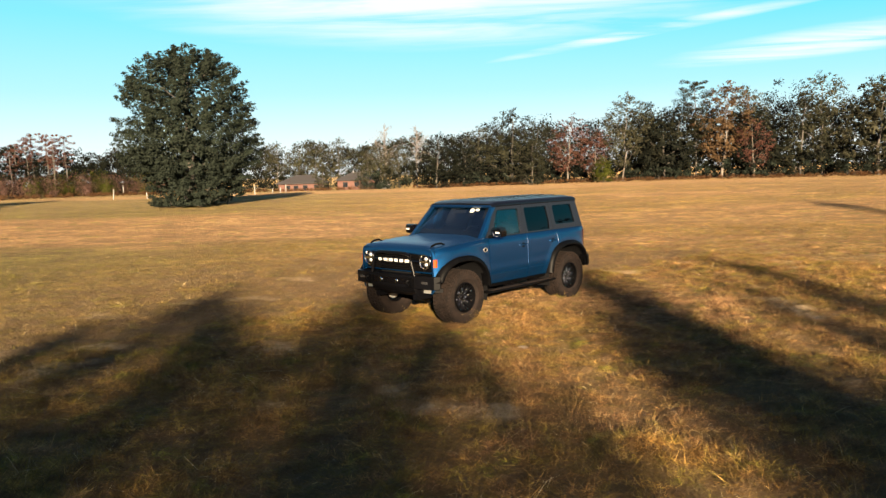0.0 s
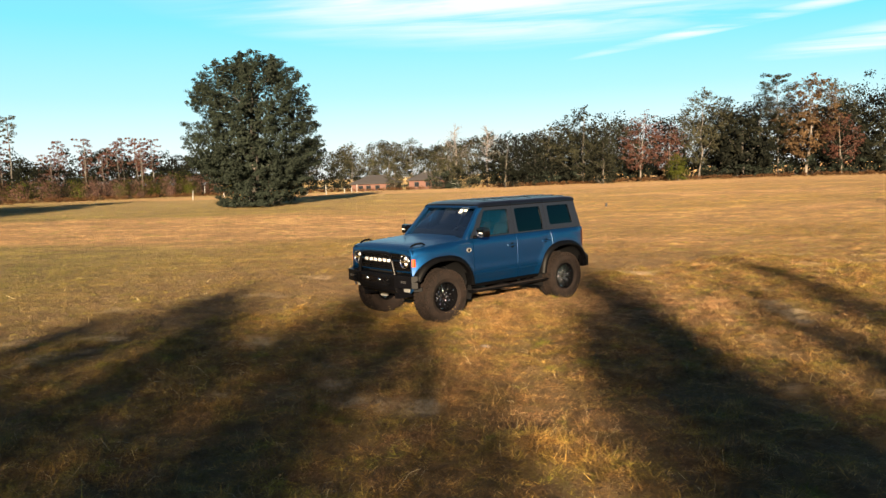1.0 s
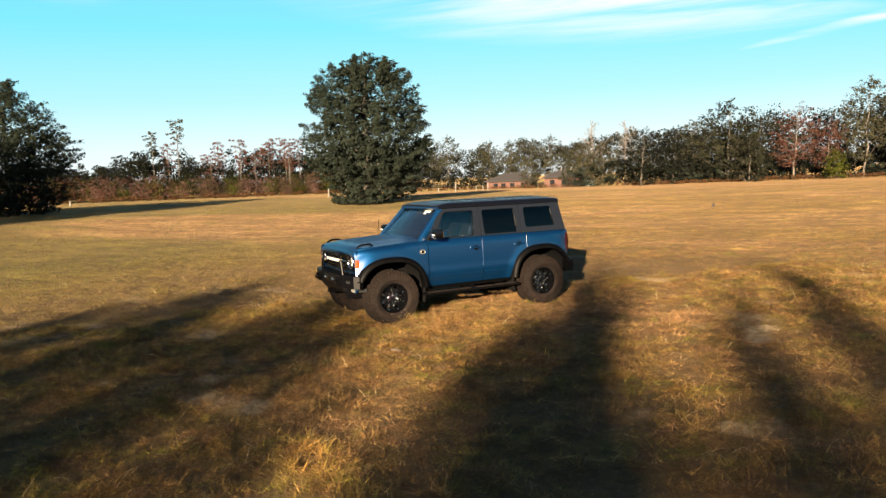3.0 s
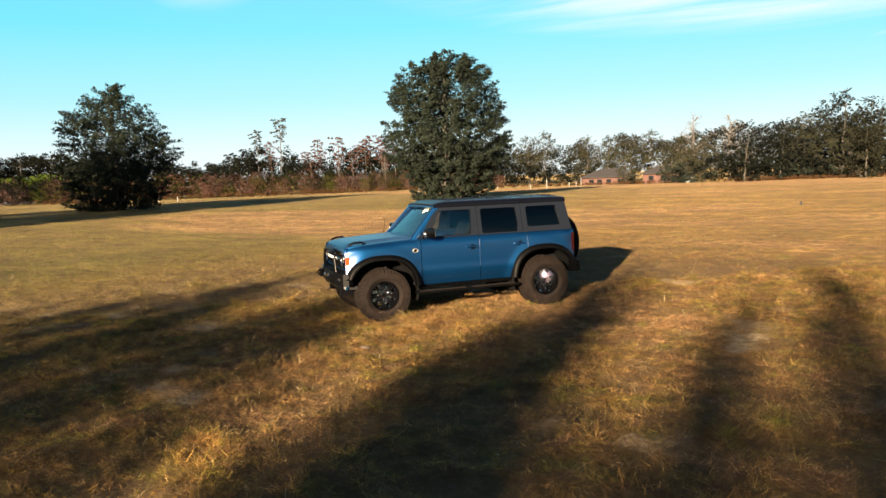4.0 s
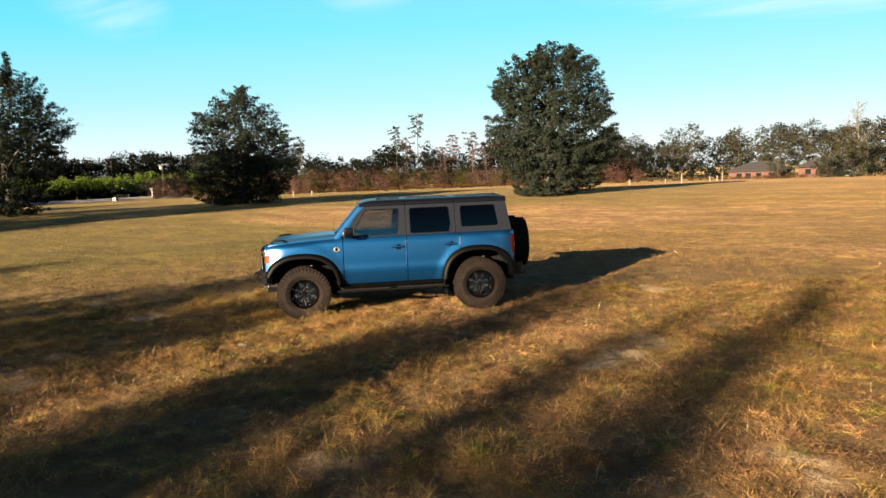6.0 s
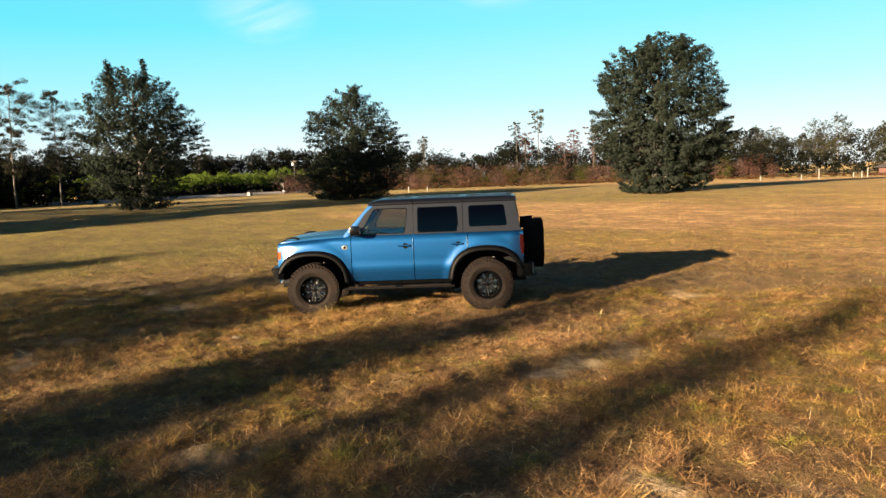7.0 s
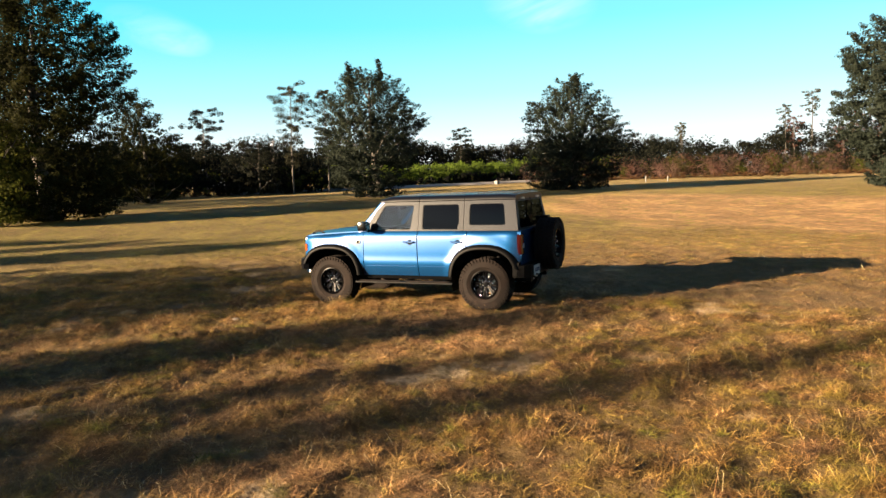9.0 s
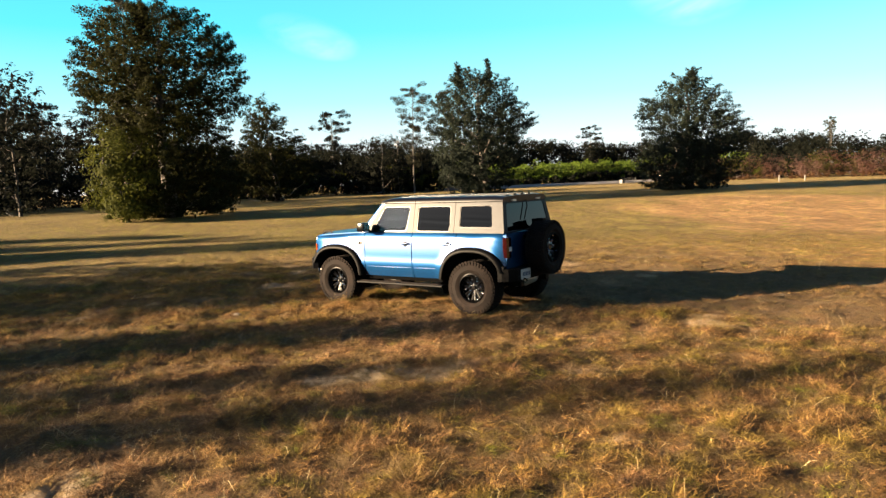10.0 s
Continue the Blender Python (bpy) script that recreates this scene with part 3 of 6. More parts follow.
def lobed_tree(seed, profile, boughs, per, leaf, leaf_mat, name="oak_tree", label="", trunk_r=0.35, length=(1.1, 2.0), girth=0.42, rise=0.55, core=200, limbs=26, bark=None, depth=1.0, tops=()):
    """A tree whose crown follows profile rows (height, offset, radius): leafy boughs that end in ragged tips, over an inner crown."""
    rng = np.random.default_rng(seed)
    rnd = random.Random(seed)
    root = new(name)
    P = np.array(profile, float)
    top = P[-1, 0]
    zz = np.linspace(P[0, 0], top, 200)
    rr, cc = np.interp(zz, P[:, 0], P[:, 2]), np.interp(zz, P[:, 0], P[:, 1])
    pick = rng.choice(200, boughs, p=(rr + 0.3) / (rr + 0.3).sum())
    z, r, cx = zz[pick], rr[pick], cc[pick]
    phi = rng.uniform(0, 2 * np.pi, boughs)
    part_in = np.where(rng.random(boughs) < 0.78, rng.uniform(0.96, 1.13, boughs), rng.uniform(0.55, 0.95, boughs))
    lean = rise * (0.15 + 1.5 * (z / top) ** 1.6) + rng.normal(0, 0.22, boughs)
    d = np.stack([np.cos(phi), np.sin(phi), lean], 1)
    d /= np.linalg.norm(d, axis=1)[:, None]
    tip = np.stack([cx + r * part_in * np.cos(phi), depth * r * part_in * np.sin(phi), z], 1)
    tip[:, 2] = np.minimum(tip[:, 2] + 0.1 * d[:, 2], top + 0.1)
    for x, h, w in tops:                                # separate leading shoots at the top
        extra = max(6, int(boughs * 0.035))
        hz = h - rng.random(extra) ** 1.3 * w * 2.0
        off = rng.normal(0, 0.4, (extra, 2)) * (w * np.clip((h - hz) / w, 0.15, 1.0))[:, None]
        tip = np.concatenate([tip, np.stack([x + off[:, 0], off[:, 1], hz], 1)])
        d2 = np.stack([off[:, 0], off[:, 1], np.full(extra, 0.9)], 1)
        d = np.concatenate([d, d2 / np.linalg.norm(d2, axis=1)[:, None]])
    nb = len(tip)
    L = rng.uniform(length[0], length[1], nb)
    sprays = max(4, per // 7)
    n = nb * sprays
    s = rng.random(n) ** 0.75
    D, T = np.repeat(d, sprays, axis=0), np.repeat(tip, sprays, axis=0)
    g = girth * np.repeat(rng.uniform(0.7, 1.3, nb), sprays) * (1.0 - s) ** 0.55 + 0.05
    side = rng.normal(0, 1, (n, 3))
    side /= np.linalg.norm(side, axis=1)[:, None]
    side *= (g * rng.random(n) ** 0.4)[:, None]
    side[:, 2] *= 0.65
    c = T - D * ((1 - s) * np.repeat(L, sprays))[:, None] + side
    c[:, 2] = np.maximum(c[:, 2], 0.15)
    out = D * 0.5 + side / (np.linalg.norm(side, axis=1)[:, None] + 1e-6) * 0.7
    v, f = leaves_array(rng, c, rng.uniform(0.10, 0.24, n) * (leaf / 0.13), 7, leaf, 0.0, out)
    if core:                                            # inner leaves, which close the crown
        pick = rng.choice(200, core, p=rr ** 2 / (rr ** 2).sum())
        a, q = rng.uniform(0, 2 * np.pi, core), 0.80 * rng.random(core) ** 0.5
        ci = np.stack([cc[pick] + rr[pick] * q * np.cos(a), depth * rr[pick] * q * np.sin(a), np.clip(zz[pick], 0.4, top - 1.2)], 1)
        o = ci - np.array([0, 0, top * 0.45])
        v2, f2 = leaves_array(rng, ci, np.full(core, 0.65), 14, leaf * 2.1, 0.0, o / (np.linalg.norm(o, axis=1)[:, None] + 1e-6))
        v, f = np.concatenate([v, v2]), np.concatenate([f, f2 + len(v)])
    verts, faces = [], []
    head = Vector((cc[150], 0, top * 0.85))
    pts = limb(rnd, verts, faces, Vector((0, 0, -0.3)), head, trunk_r, trunk_r * 0.15, 0.04, 8, 9)
    for k in rng.permutation(nb)[:limbs]:
        e = Vector(tip[k])
        t = min(0.9, max(0.10, (e.z - 0.35 * math.hypot(e.x, e.y)) / head.z * 0.9))
        q = pts[min(len(pts) - 2, int(t * (len(pts) - 1)))]
        limb(rnd, verts, faces, q, q.lerp(e, 0.8), trunk_r * (1 - 0.75 * t) * 0.4, 0.012, 0.10, 5, 5)
    mesh_object("trunk", verts, faces, bark or M_bark, root, True)
    array_mesh("crown", v, f, leaf_mat, root)
    return tagged(root, label, "tree")


def put(ob, x, y, rz=0.0, s=1.0, sink=0.0):
    ob.matrix_basis = pose(x, y, ground_z(x, y) - sink, 0, 0, rz) @ Matrix.Scale(s, 4)
    return ob


def more(ob, x, y, rz, s, label="", wide=1.0):
    """A copy of a tree at another place and size."""
    c = copy_thing(ob, pose(x, y, ground_z(x, y), 0, 0, rz))
    c.scale = (s * wide, s * wide, s)
    if label:
        c["label"] = label
    return c


def thicket(name, path, clumps, per, leaf, leaf_mat, depth, label, seed, clump_r=0.8, category="bushes", low=0.15):
    """Close-grown bushes along a line of (x, y, height)."""
    rng = np.random.default_rng(seed)
    P = np.array(path, float)
    seg = np.hypot(*np.diff(P[:, :2], axis=0).T)
    cum = np.concatenate([[0], np.cumsum(seg)])
    u = rng.uniform(0, cum[-1], clumps)
    x, y, h = (np.interp(u, cum, P[:, k]) for k in range(3))
    wave = np.array([noise.noise((float(q) * 0.16, seed * 3.1, 0.0)) + 0.6 * noise.noise((float(q) * 0.5, seed * 1.7, 4.0)) for q in u])
    h = h * (1 + 0.38 * wave)
    x = x + rng.uniform(-1, 1, clumps) * depth / 2
    y = y + rng.uniform(-1, 1, clumps) * depth / 2
    g = np.array([ground_z(float(p), float(q)) for p, q in zip(x, y)])
    z = g + low + (h - low) * rng.random(clumps) ** 0.75
    v, f = leaves_array(rng, np.stack([x, y, z], 1), clump_r * rng.uniform(0.6, 1.4, clumps), per, leaf)
    ob = array_mesh(name, v, f, leaf_mat)
    return tagged(ob, label, category, kind="stuff")



def shrubs(name, path, count, leaf_mat, depth, size, label, seed, leaf=0.12, per=600):
    """Rounded twiggy shrubs of several heights along a line."""
    rng = np.random.default_rng(seed + 60)
    P = np.array(path, float)
    cum = np.concatenate([[0], np.cumsum(np.hypot(*np.diff(P, axis=0).T))])
    u = rng.uniform(0, cum[-1], count)
    x = np.interp(u, cum, P[:, 0]) + rng.uniform(-0.5, 0.5, count) * depth
    y = np.interp(u, cum, P[:, 1]) + rng.uniform(-0.5, 0.5, count) * depth
    h = rng.uniform(size[0], size[1], count)
    g = np.array([ground_z(float(p), float(q)) for p, q in zip(x, y)])
    n = count * per // 6
    k = np.repeat(np.arange(count), per // 6)
    d = rng.normal(0, 1, (n, 3))
    d /= np.linalg.norm(d, axis=1)[:, None]
    d *= (0.45 + 0.55 * rng.random(n) ** 0.5)[:, None]
    w = (h * rng.uniform(0.38, 0.58, count))[k]
    c = np.stack([x[k] + d[:, 0] * w, y[k] + d[:, 1] * w, g[k] + h[k] * np.clip(0.52 + 0.50 * d[:, 2], 0.03, 1.1)], 1)
    v, f = leaves_array(rng, c, np.full(n, 0.28), 6, leaf, 0.0, d)
    return tagged(array_mesh(name, v, f, leaf_mat), label, "bushes", kind="stuff")


# the five big field trees
tree_round = put(lobed_tree(21, [(0.1, 0.27, 2.6), (0.7, 0.37, 2.9), (1.75, 0.4, 3.2), (2.8, 0.33, 3.95), (3.9, 0.03, 4.35), (4.7, 0, 4.25), (6.1, 0.1, 4.0), (7.4, 0, 3.8), (8.75, 0.05, 3.4), (9.4, -0.1, 2.5), (10.0, 0.2, 1.8), (10.4, -0.3, 0.7)],
    560, 196, 0.115, L_oak, trunk_r=0.42, label="broad round live oak standing alone in the meadow", length=(0.8, 1.4), girth=0.52, core=620, limbs=16, tops=((-0.5, 10.5, 1.0), (1.55, 10.25, 0.8))), -17.8, 46.8, 32)
tree_low = put(lobed_tree(22, [(0.0, -0.47, 3.0), (0.87, -0.14, 3.4), (2.0, -0.14, 3.7), (2.9, 0.14, 3.8), (3.8, 0.4, 4.0), (4.35, 0.5, 4.1), (5.1, 0.4, 4.0), (5.5, 0.0, 3.7), (6.5, -0.3, 3.4), (7.5, -0.2, 2.8), (8.3, 0.15, 2.0), (9.0, 0.0, 1.1), (9.25, 0.3, 0.5)],
    430, 150, 0.115, L_oak, trunk_r=0.36, label="bushy live oak with drooping branches in the meadow", length=(1.2, 2.1), girth=0.42, rise=0.4, core=420, limbs=16, tops=((0.4, 9.3, 0.6),)), -40.3, 37.1, 54)
tree_fork = put(lobed_tree(23, [(0.1, -0.4, 2.5), (1.1, -0.5, 2.9), (2.0, -0.5, 3.3), (3.3, -0.3, 3.6), (4.2, -0.4, 4.0), (5.5, -0.35, 4.25), (6.4, -0.1, 4.3), (6.9, -0.08, 3.95), (8.0, -0.3, 3.5), (8.8, -0.45, 3.1), (9.4, -0.4, 2.5), (10.1, -0.5, 1.6), (10.5, -0.6, 1.0)],
    440, 160, 0.12, L_oak, trunk_r=0.4, label="live oak with a forked top at the field's edge", length=(1.0, 1.9), girth=0.44, rise=0.75, core=440, limbs=16, tops=((-1.9, 11.0, 1.0), (0.55, 11.35, 1.1))), -45.8, 22.0, 80)
tree_back = put(lobed_tree(24, [(0.2, 0, 2.3), (2, 0, 3.7), (4, 0.2, 4.1), (6, 0, 3.3), (8, -0.8, 2.3), (10, -1.0, 1.3), (11.0, -1.0, 0.5)],
    250, 119, 0.15, L_deep, trunk_r=0.36, label="leafy oak at the edge of the dark woods", girth=0.48, core=220, limbs=14), -62.0, 3.6, 84)
tree_tall = put(lobed_tree(25, [(0.2, 0.5, 3.1), (1.2, 0.6, 3.7), (2.2, 0.5, 4.0), (3.5, 0.25, 3.8), (4.9, 0.0, 3.6), (5.9, 0.0, 3.7), (6.6, 0.15, 4.4), (8.1, -0.1, 4.8), (9.1, -0.1, 4.6), (10.5, -0.1, 4.3), (11.3, 0.0, 3.8), (12.0, 0.1, 2.9), (12.6, 0.0, 1.8), (12.95, -0.3, 0.8)],
    760, 210, 0.105, L_deep, trunk_r=0.5, label="tall dense live oak with leaves down to the ground", length=(0.9, 1.8), girth=0.50, rise=0.5, core=760, limbs=18, tops=((-0.9, 13.0, 0.9),)), -33.0, 0.0, 103)
# lighter scrub grown into the sunny foot of the tall oak
scrub_tree = put(broad_tree(26, 5.2, [(0, 0, 1.6, 2.0, 2.0, 1.5), (0.1, 0, 3.3, 1.7, 1.6, 1.6), (-0.3, 0.2, 0.8, 1.9, 1.9, 0.7)], 260, 70, 0.12, L_bright, 0.5, trunk_r=0.10, name="young_tree",
    label="yellow-green young tree grown into the foot of a tall oak", limbs=12, share=3, rim=(0.7, 1.0), core=60), -30.2, -1.7, 0, 1.12)



def pine_tree(seed, height, bare, spread, clumps, per, leaf, leaf_mat, trunk_r, label, bark=None, name="pine_tree"):
    """A pine: a straight bare trunk, short whorled boughs with needle tufts at their ends."""
    rng = np.random.default_rng(seed)
    rnd = random.Random(seed)
    root = new(name)
    verts, faces = [], []
    pts = limb(rnd, verts, faces, Vector((0, 0, -0.3)), Vector((rnd.uniform(-0.3, 0.3), rnd.uniform(-0.3, 0.3), height)), trunk_r, 0.04, 0.012, 9, 8)
    cs = []
    for k in range(clumps):
        t = bare + (1 - bare) * (k + rnd.random()) / clumps
        i = min(8, int(t * 9))
        q = pts[i].lerp(pts[i + 1], t * 9 - i)
        a = k * 2.4 + rnd.uniform(-0.5, 0.5)
        reach = spread * (0.35 + 0.65 * math.sin(math.pi * min(1.0, 0.25 + 0.75 * (1 - (t - bare) / (1 - bare))))) * rnd.uniform(0.3, 1.15)
        tip = q + Vector((math.cos(a) * reach, math.sin(a) * reach, reach * rnd.uniform(-0.05, 0.4)))
        limb(rnd, verts, faces, q, tip, trunk_r * 0.22, 0.015, 0.1, 4, 4)
        cs.append(tip)
        if reach > 0.8:
            cs.append(q.lerp(tip, 0.62) + Vector((0, 0, 0.15)))
    c = np.array([tuple(p) for p in cs] + [(pts[-1].x, pts[-1].y, height)])
    v, f = leaves_array(rng, c, spread * 0.23 * rng.uniform(0.5, 1.35, len(c)), per, leaf, flat=0.62)
    mesh_object("trunk", verts, faces, bark or M_bark, root, True)
    array_mesh("crown", v, f, leaf_mat, root)
    return tagged(root, label, "tree")


def bare_tree(seed, height, spread, label, bark=None, twigs=34):
    """A leafless tree: trunk, boughs and fine twigs."""
    rnd = random.Random(seed)
    root = new("bare_tree")
    verts, faces = [], []
    pts = limb(rnd, verts, faces, Vector((0, 0, -0.3)), Vector((0, 0, height)), height * 0.016, 0.03, 0.03, 8, 7)
    tw, tf = [], []
    for k in range(twigs):
        t = rnd.uniform(0.35, 0.95)
        i = min(7, int(t * 8))
        q = pts[i].lerp(pts[i + 1], t * 8 - i)
        a = rnd.uniform(0, 6.28)
        reach = spread * (1.15 - t) * rnd.uniform(0.6, 1.2)
        tip = q + Vector((math.cos(a) * reach, math.sin(a) * reach, reach * rnd.uniform(0.3, 1.0)))
        p = limb(rnd, verts, faces, q, tip, 0.05, 0.02, 0.16, 4, 4)
        for _ in range(5):
            s = p[rnd.randrange(1, 5)]
            e = s + Vector((rnd.uniform(-1, 1), rnd.uniform(-1, 1), rnd.uniform(0, 1.1))) * reach * 0.4
            limb(rnd, tw, tf, s, e, 0.022, 0.010, 0.15, 2, 3)
    mesh_object("trunk", verts, faces, bark or M_pale_bark, root, True)
    tagged(mesh_object("twigs", tw, tf, bark or M_pale_bark, root), kind="stuff")
    return tagged(root, label, "tree")


# kinds of woodland tree, set along the field's edges
E1 = [(0.3, 0, 2.2), (2, 0, 3.5), (4, 0, 3.9), (6, 0.2, 3.6), (8, 0.4, 2.8), (9.4, 0.4, 1.6), (10.1, 0.4, 0.5)]
E2 = [(2.2, -0.5, 1.2), (3.4, -0.5, 2.4), (5, 0, 3.2), (7, 0.1, 3.6), (9, 0.5, 3.2), (10.6, 0.7, 2.0), (11.8, 0.8, 0.6)]
E3 = [(0.3, 0, 2.0), (2, 0, 3.0), (4, -0.2, 2.8), (5.8, -0.4, 2.0), (7.2, -0.4, 0.6)]
K = dict(per=42, leaf=0.19, girth=0.7, core=90, trunk_r=0.17, limbs=9, length=(0.9, 1.6))
wood_dark = put(lobed_tree(31, E1, 104, leaf_mat=L_dark, name="evergreen_tree", label="dark evergreen tree in the wood's edge", **K), -3.4, 101, 0, 0.78)
wood_oak = put(lobed_tree(32, E1, 110, leaf_mat=L_wood, name="oak_tree", label="green-brown oak in the wood's edge", **K), 7.5, 107, 40, 1.14)
wood_rust = put(lobed_tree(33, E2, 130, leaf_mat=L_rust, name="red_tree", label="rust-red autumn tree with a pale trunk", bark=M_pale_bark, per=42, leaf=0.17, girth=0.65, core=30, limbs=12, trunk_r=0.15), 15.5, 106, 0, 0.86)
wood_grey = put(lobed_tree(34, E2, 150, leaf_mat=L_pale, name="grey_tree", label="tall grey-green tree, half bare", bark=M_pale_bark, per=42, leaf=0.17, girth=0.65, core=60, limbs=9, trunk_r=0.13), 24.0, 108, 0, 1.1)
wood_orange = put(lobed_tree(35, E2, 116, leaf_mat=L_orange, name="oak_tree", label="orange-brown autumn oak with a pale trunk", bark=M_pale_bark, **K), 38.5, 108, 0, 1.22)
wood_small = put(lobed_tree(36, E3, 80, leaf_mat=L_dark, name="evergreen_tree", label="small dark evergreen tree", **K), 30.5, 109, 0, 1.5)
wood_pale = put(lobed_tree(44, E1, 96, leaf_mat=L_pale, name="grey_tree", label="grey-green tree with thin foliage", **{**K, "core": 45, "limbs": 10}), -27, 134, 0, 0.86)
wood_bright = put(lobed_tree(37, E3, 80, leaf_mat=L_bright, name="young_tree", label="small tree with yellow-green leaves", **K), 20, 102, 0, 0.55)
wood_bare = put(bare_tree(38, 11, 4.2, "bleached leafless tree by the wood"), -11.8, 115, 0, 1.02)
pine_far = put(pine_tree(39, 12, 0.72, 1.5, 24, 44, 0.17, L_pale, 0.13, "tall thin pine with a bare trunk"), -78.4, 94.4, 0, 0.86)
pine_big = put(pine_tree(40, 14, 0.27, 2.9, 52, 150, 0.14, L_wood, 0.14, "tall pine with layered boughs"), -85.9, 19.7)
pine_rust = put(pine_tree(41, 8, 0.50, 1.3, 24, 44, 0.14, L_rust, 0.12, "thin rusty pine above the brush"), -70, 88)
pine_dark = put(pine_tree(42, 13, 0.35, 2.8, 36, 80, 0.24, L_dark, 0.22, "dark pine in the far woods"), -160, 70)

wood_spire = put(broad_tree(43, 16, [(0, 0, 3.5, 2.2, 2.2, 3.2), (0, 0, 7.0, 1.7, 1.7, 3.2), (0, 0, 10.0, 1.4, 1.4, 2.8), (0, 0, 12.6, 1.05, 1.05, 2.2), (0, 0, 14.6, 0.6, 0.6, 1.4)], 210, 18, 0.60, L_dark, 0.62, name="cedar_tree", label="slender dark cedar behind the walk", shell=0.5, share=1), 6.1, -62, 0, 0.86)

rw = random.Random(5)
# northern wood, from behind the houses round to the east
for x, y, kind, s in ((-7.0, 115.5, wood_bare, 0.92), (3, 112, wood_pale, 0.9), (12, 114, wood_oak, 0.95), (19.5, 107, wood_rust, 0.7), (28, 112, wood_oak, 1.1), (33.5, 113, wood_oak, 1.2),
                      (44, 110, wood_small, 1.55), (46, 116, wood_grey, 1.2), (50, 108, wood_oak, 1.25), (55, 112, wood_grey, 1.32), (59, 104, wood_pale, 1.35), (62, 108, wood_oak, 1.5), (66, 101, wood_dark, 1.6), (35.2, 109.5, pine_big, 1.0),
                      (42.5, 106, wood_rust, 0.75), (-9, 106, wood_pale, 0.62), (-12.5, 108, wood_pale, 0.66), (-22.0, 114.5, wood_pale, 0.52), (-14.2, 110, wood_pale, 0.6), (0.5, 106, wood_dark, 0.8), (10, 101.5, wood_oak, 0.66)):
    more(kind, x, y, rw.uniform(0, 360), s)
for k in range(13):                      # deeper rows
    x = 4 + 6.0 * k + rw.uniform(-1.5, 1.5)
    more(rw.choice((wood_dark, wood_oak, wood_grey)), x, 120 + rw.uniform(-3, 6) - 0.12 * max(0, x - 40), rw.uniform(0, 360), (0.72 + 0.55 * smooth(0, 55, x)) * rw.uniform(0.9, 1.1))
for k in range(17):                      # low wood behind the houses
    x = -62 + 3.9 * k + rw.uniform(-1, 1)
    more(rw.choice((wood_dark, wood_oak, wood_pale, wood_grey)), x, 137 + rw.uniform(-4, 8), rw.uniform(0, 360), rw.uniform(0.72, 0.95))
# western edge: thin pines over brush
more(pine_far, -74.5, 95.6, 80, 1.0), more(pine_far, -103.0, 93.5, 10, 0.80), more(pine_far, -105.5, 95.0, 60, 0.76)
for k in range(14):
    t = k / 13
    more(pine_rust, -69 + 14 * t + rw.uniform(-1.2, 1.2), 92 + 8 * t + rw.uniform(-2, 5), rw.uniform(0, 360), rw.uniform(0.72, 1.10))
for k in range(20):                      # far dark woods to the west
    a = radians(136 + k * 2.9)
    more(rw.choice((pine_dark, wood_dark, pine_dark)), 9 + math.cos(a) * (185 + rw.uniform(-8, 14)), 9 + math.sin(a) * (185 + rw.uniform(-8, 14)), rw.uniform(0, 360), rw.uniform(0.62, 0.82))
# dark woods in the south-west
more(pine_big, -86, 24.5, 140, 0.95), more(pine_big, -37.5, -3.5, 30, 1.02), more(wood_grey, -39.5, -2.5, 0, 0.9)
for k in range(17):
    t = k / 16
    more(rw.choice((wood_dark, wood_oak, wood_dark, wood_small, pine_dark)), -98 + 6 * math.sin(k) + 26 * t, 22 - 62 * t + rw.uniform(-3, 3), rw.uniform(0, 360), rw.uniform(0.75, 1.05))
for x, y, s in ((-52, -18, 1.3), (-46, -22, 1.2), (-58, -12, 1.1), (-43, -13, 0.9), (-62, -24, 1.4)):
    more(wood_dark, x, y, rw.uniform(0, 360), s)
# a row of trees behind the walk, whose tops shade the foreground: place along the row, height, width
for x, h, w in ((1.4, 16.2, 0.75), (0.4, 15.5, 0.9), (2.1, 15.6, 0.6), (-0.8, 15.0, 0.9), (-2.2, 14.5, 1.0), (-3.6, 13.9, 1.1), (3.1, 15.5, 0.8), (2.6, 15.3, 0.7), (3.7, 15.2, 0.6), (4.6, 16.1, 0.55), (5.2, 15.6, 0.7), (4.3, 15.3, 0.6), (5.5, 15.2, 0.6),
                (6.0, 14.9, 0.6), (6.6, 14.7, 0.45), (7.1, 14.5, 0.3), (9.3, 16.9, 0.5), (8.8, 15.8, 0.55), (8.4, 15.1, 0.6), (9.8, 16.2, 0.5), (9.5, 15.9, 0.5), (10.5, 14.7, 0.5), (11.1, 14.6, 0.45), (12.4, 15.0, 0.4), (11.8, 16.1, 0.42), (11.6, 15.4, 0.5), (13.3, 17.0, 0.42), (13.0, 16.2, 0.5),
                (-8.1, 15.7, 1.2), (-7.0, 15.2, 0.9), (-9.4, 15.0, 1.2), (-5.6, 12.8, 1.2), (-12.5, 14.4, 1.4), (-16, 13.8, 1.5), (15.5, 12.0, 1.0), (18.5, 12.4, 1.2)):
    more(wood_spire, x, -60 - 0.4 * math.sin(x * 5), rw.uniform(0, 360), h / 16.2, wide=w * 16.2 / h)
more(wood_dark, 1.0, -60.5, 75, 1.42), more(wood_dark, 9.1, -61, 200, 1.38, wide=0.36), more(wood_dark, 4.9, -61, 20, 1.36, wide=0.32), more(wood_spire, 26.4, -54, 80, 1.26, wide=0.6)

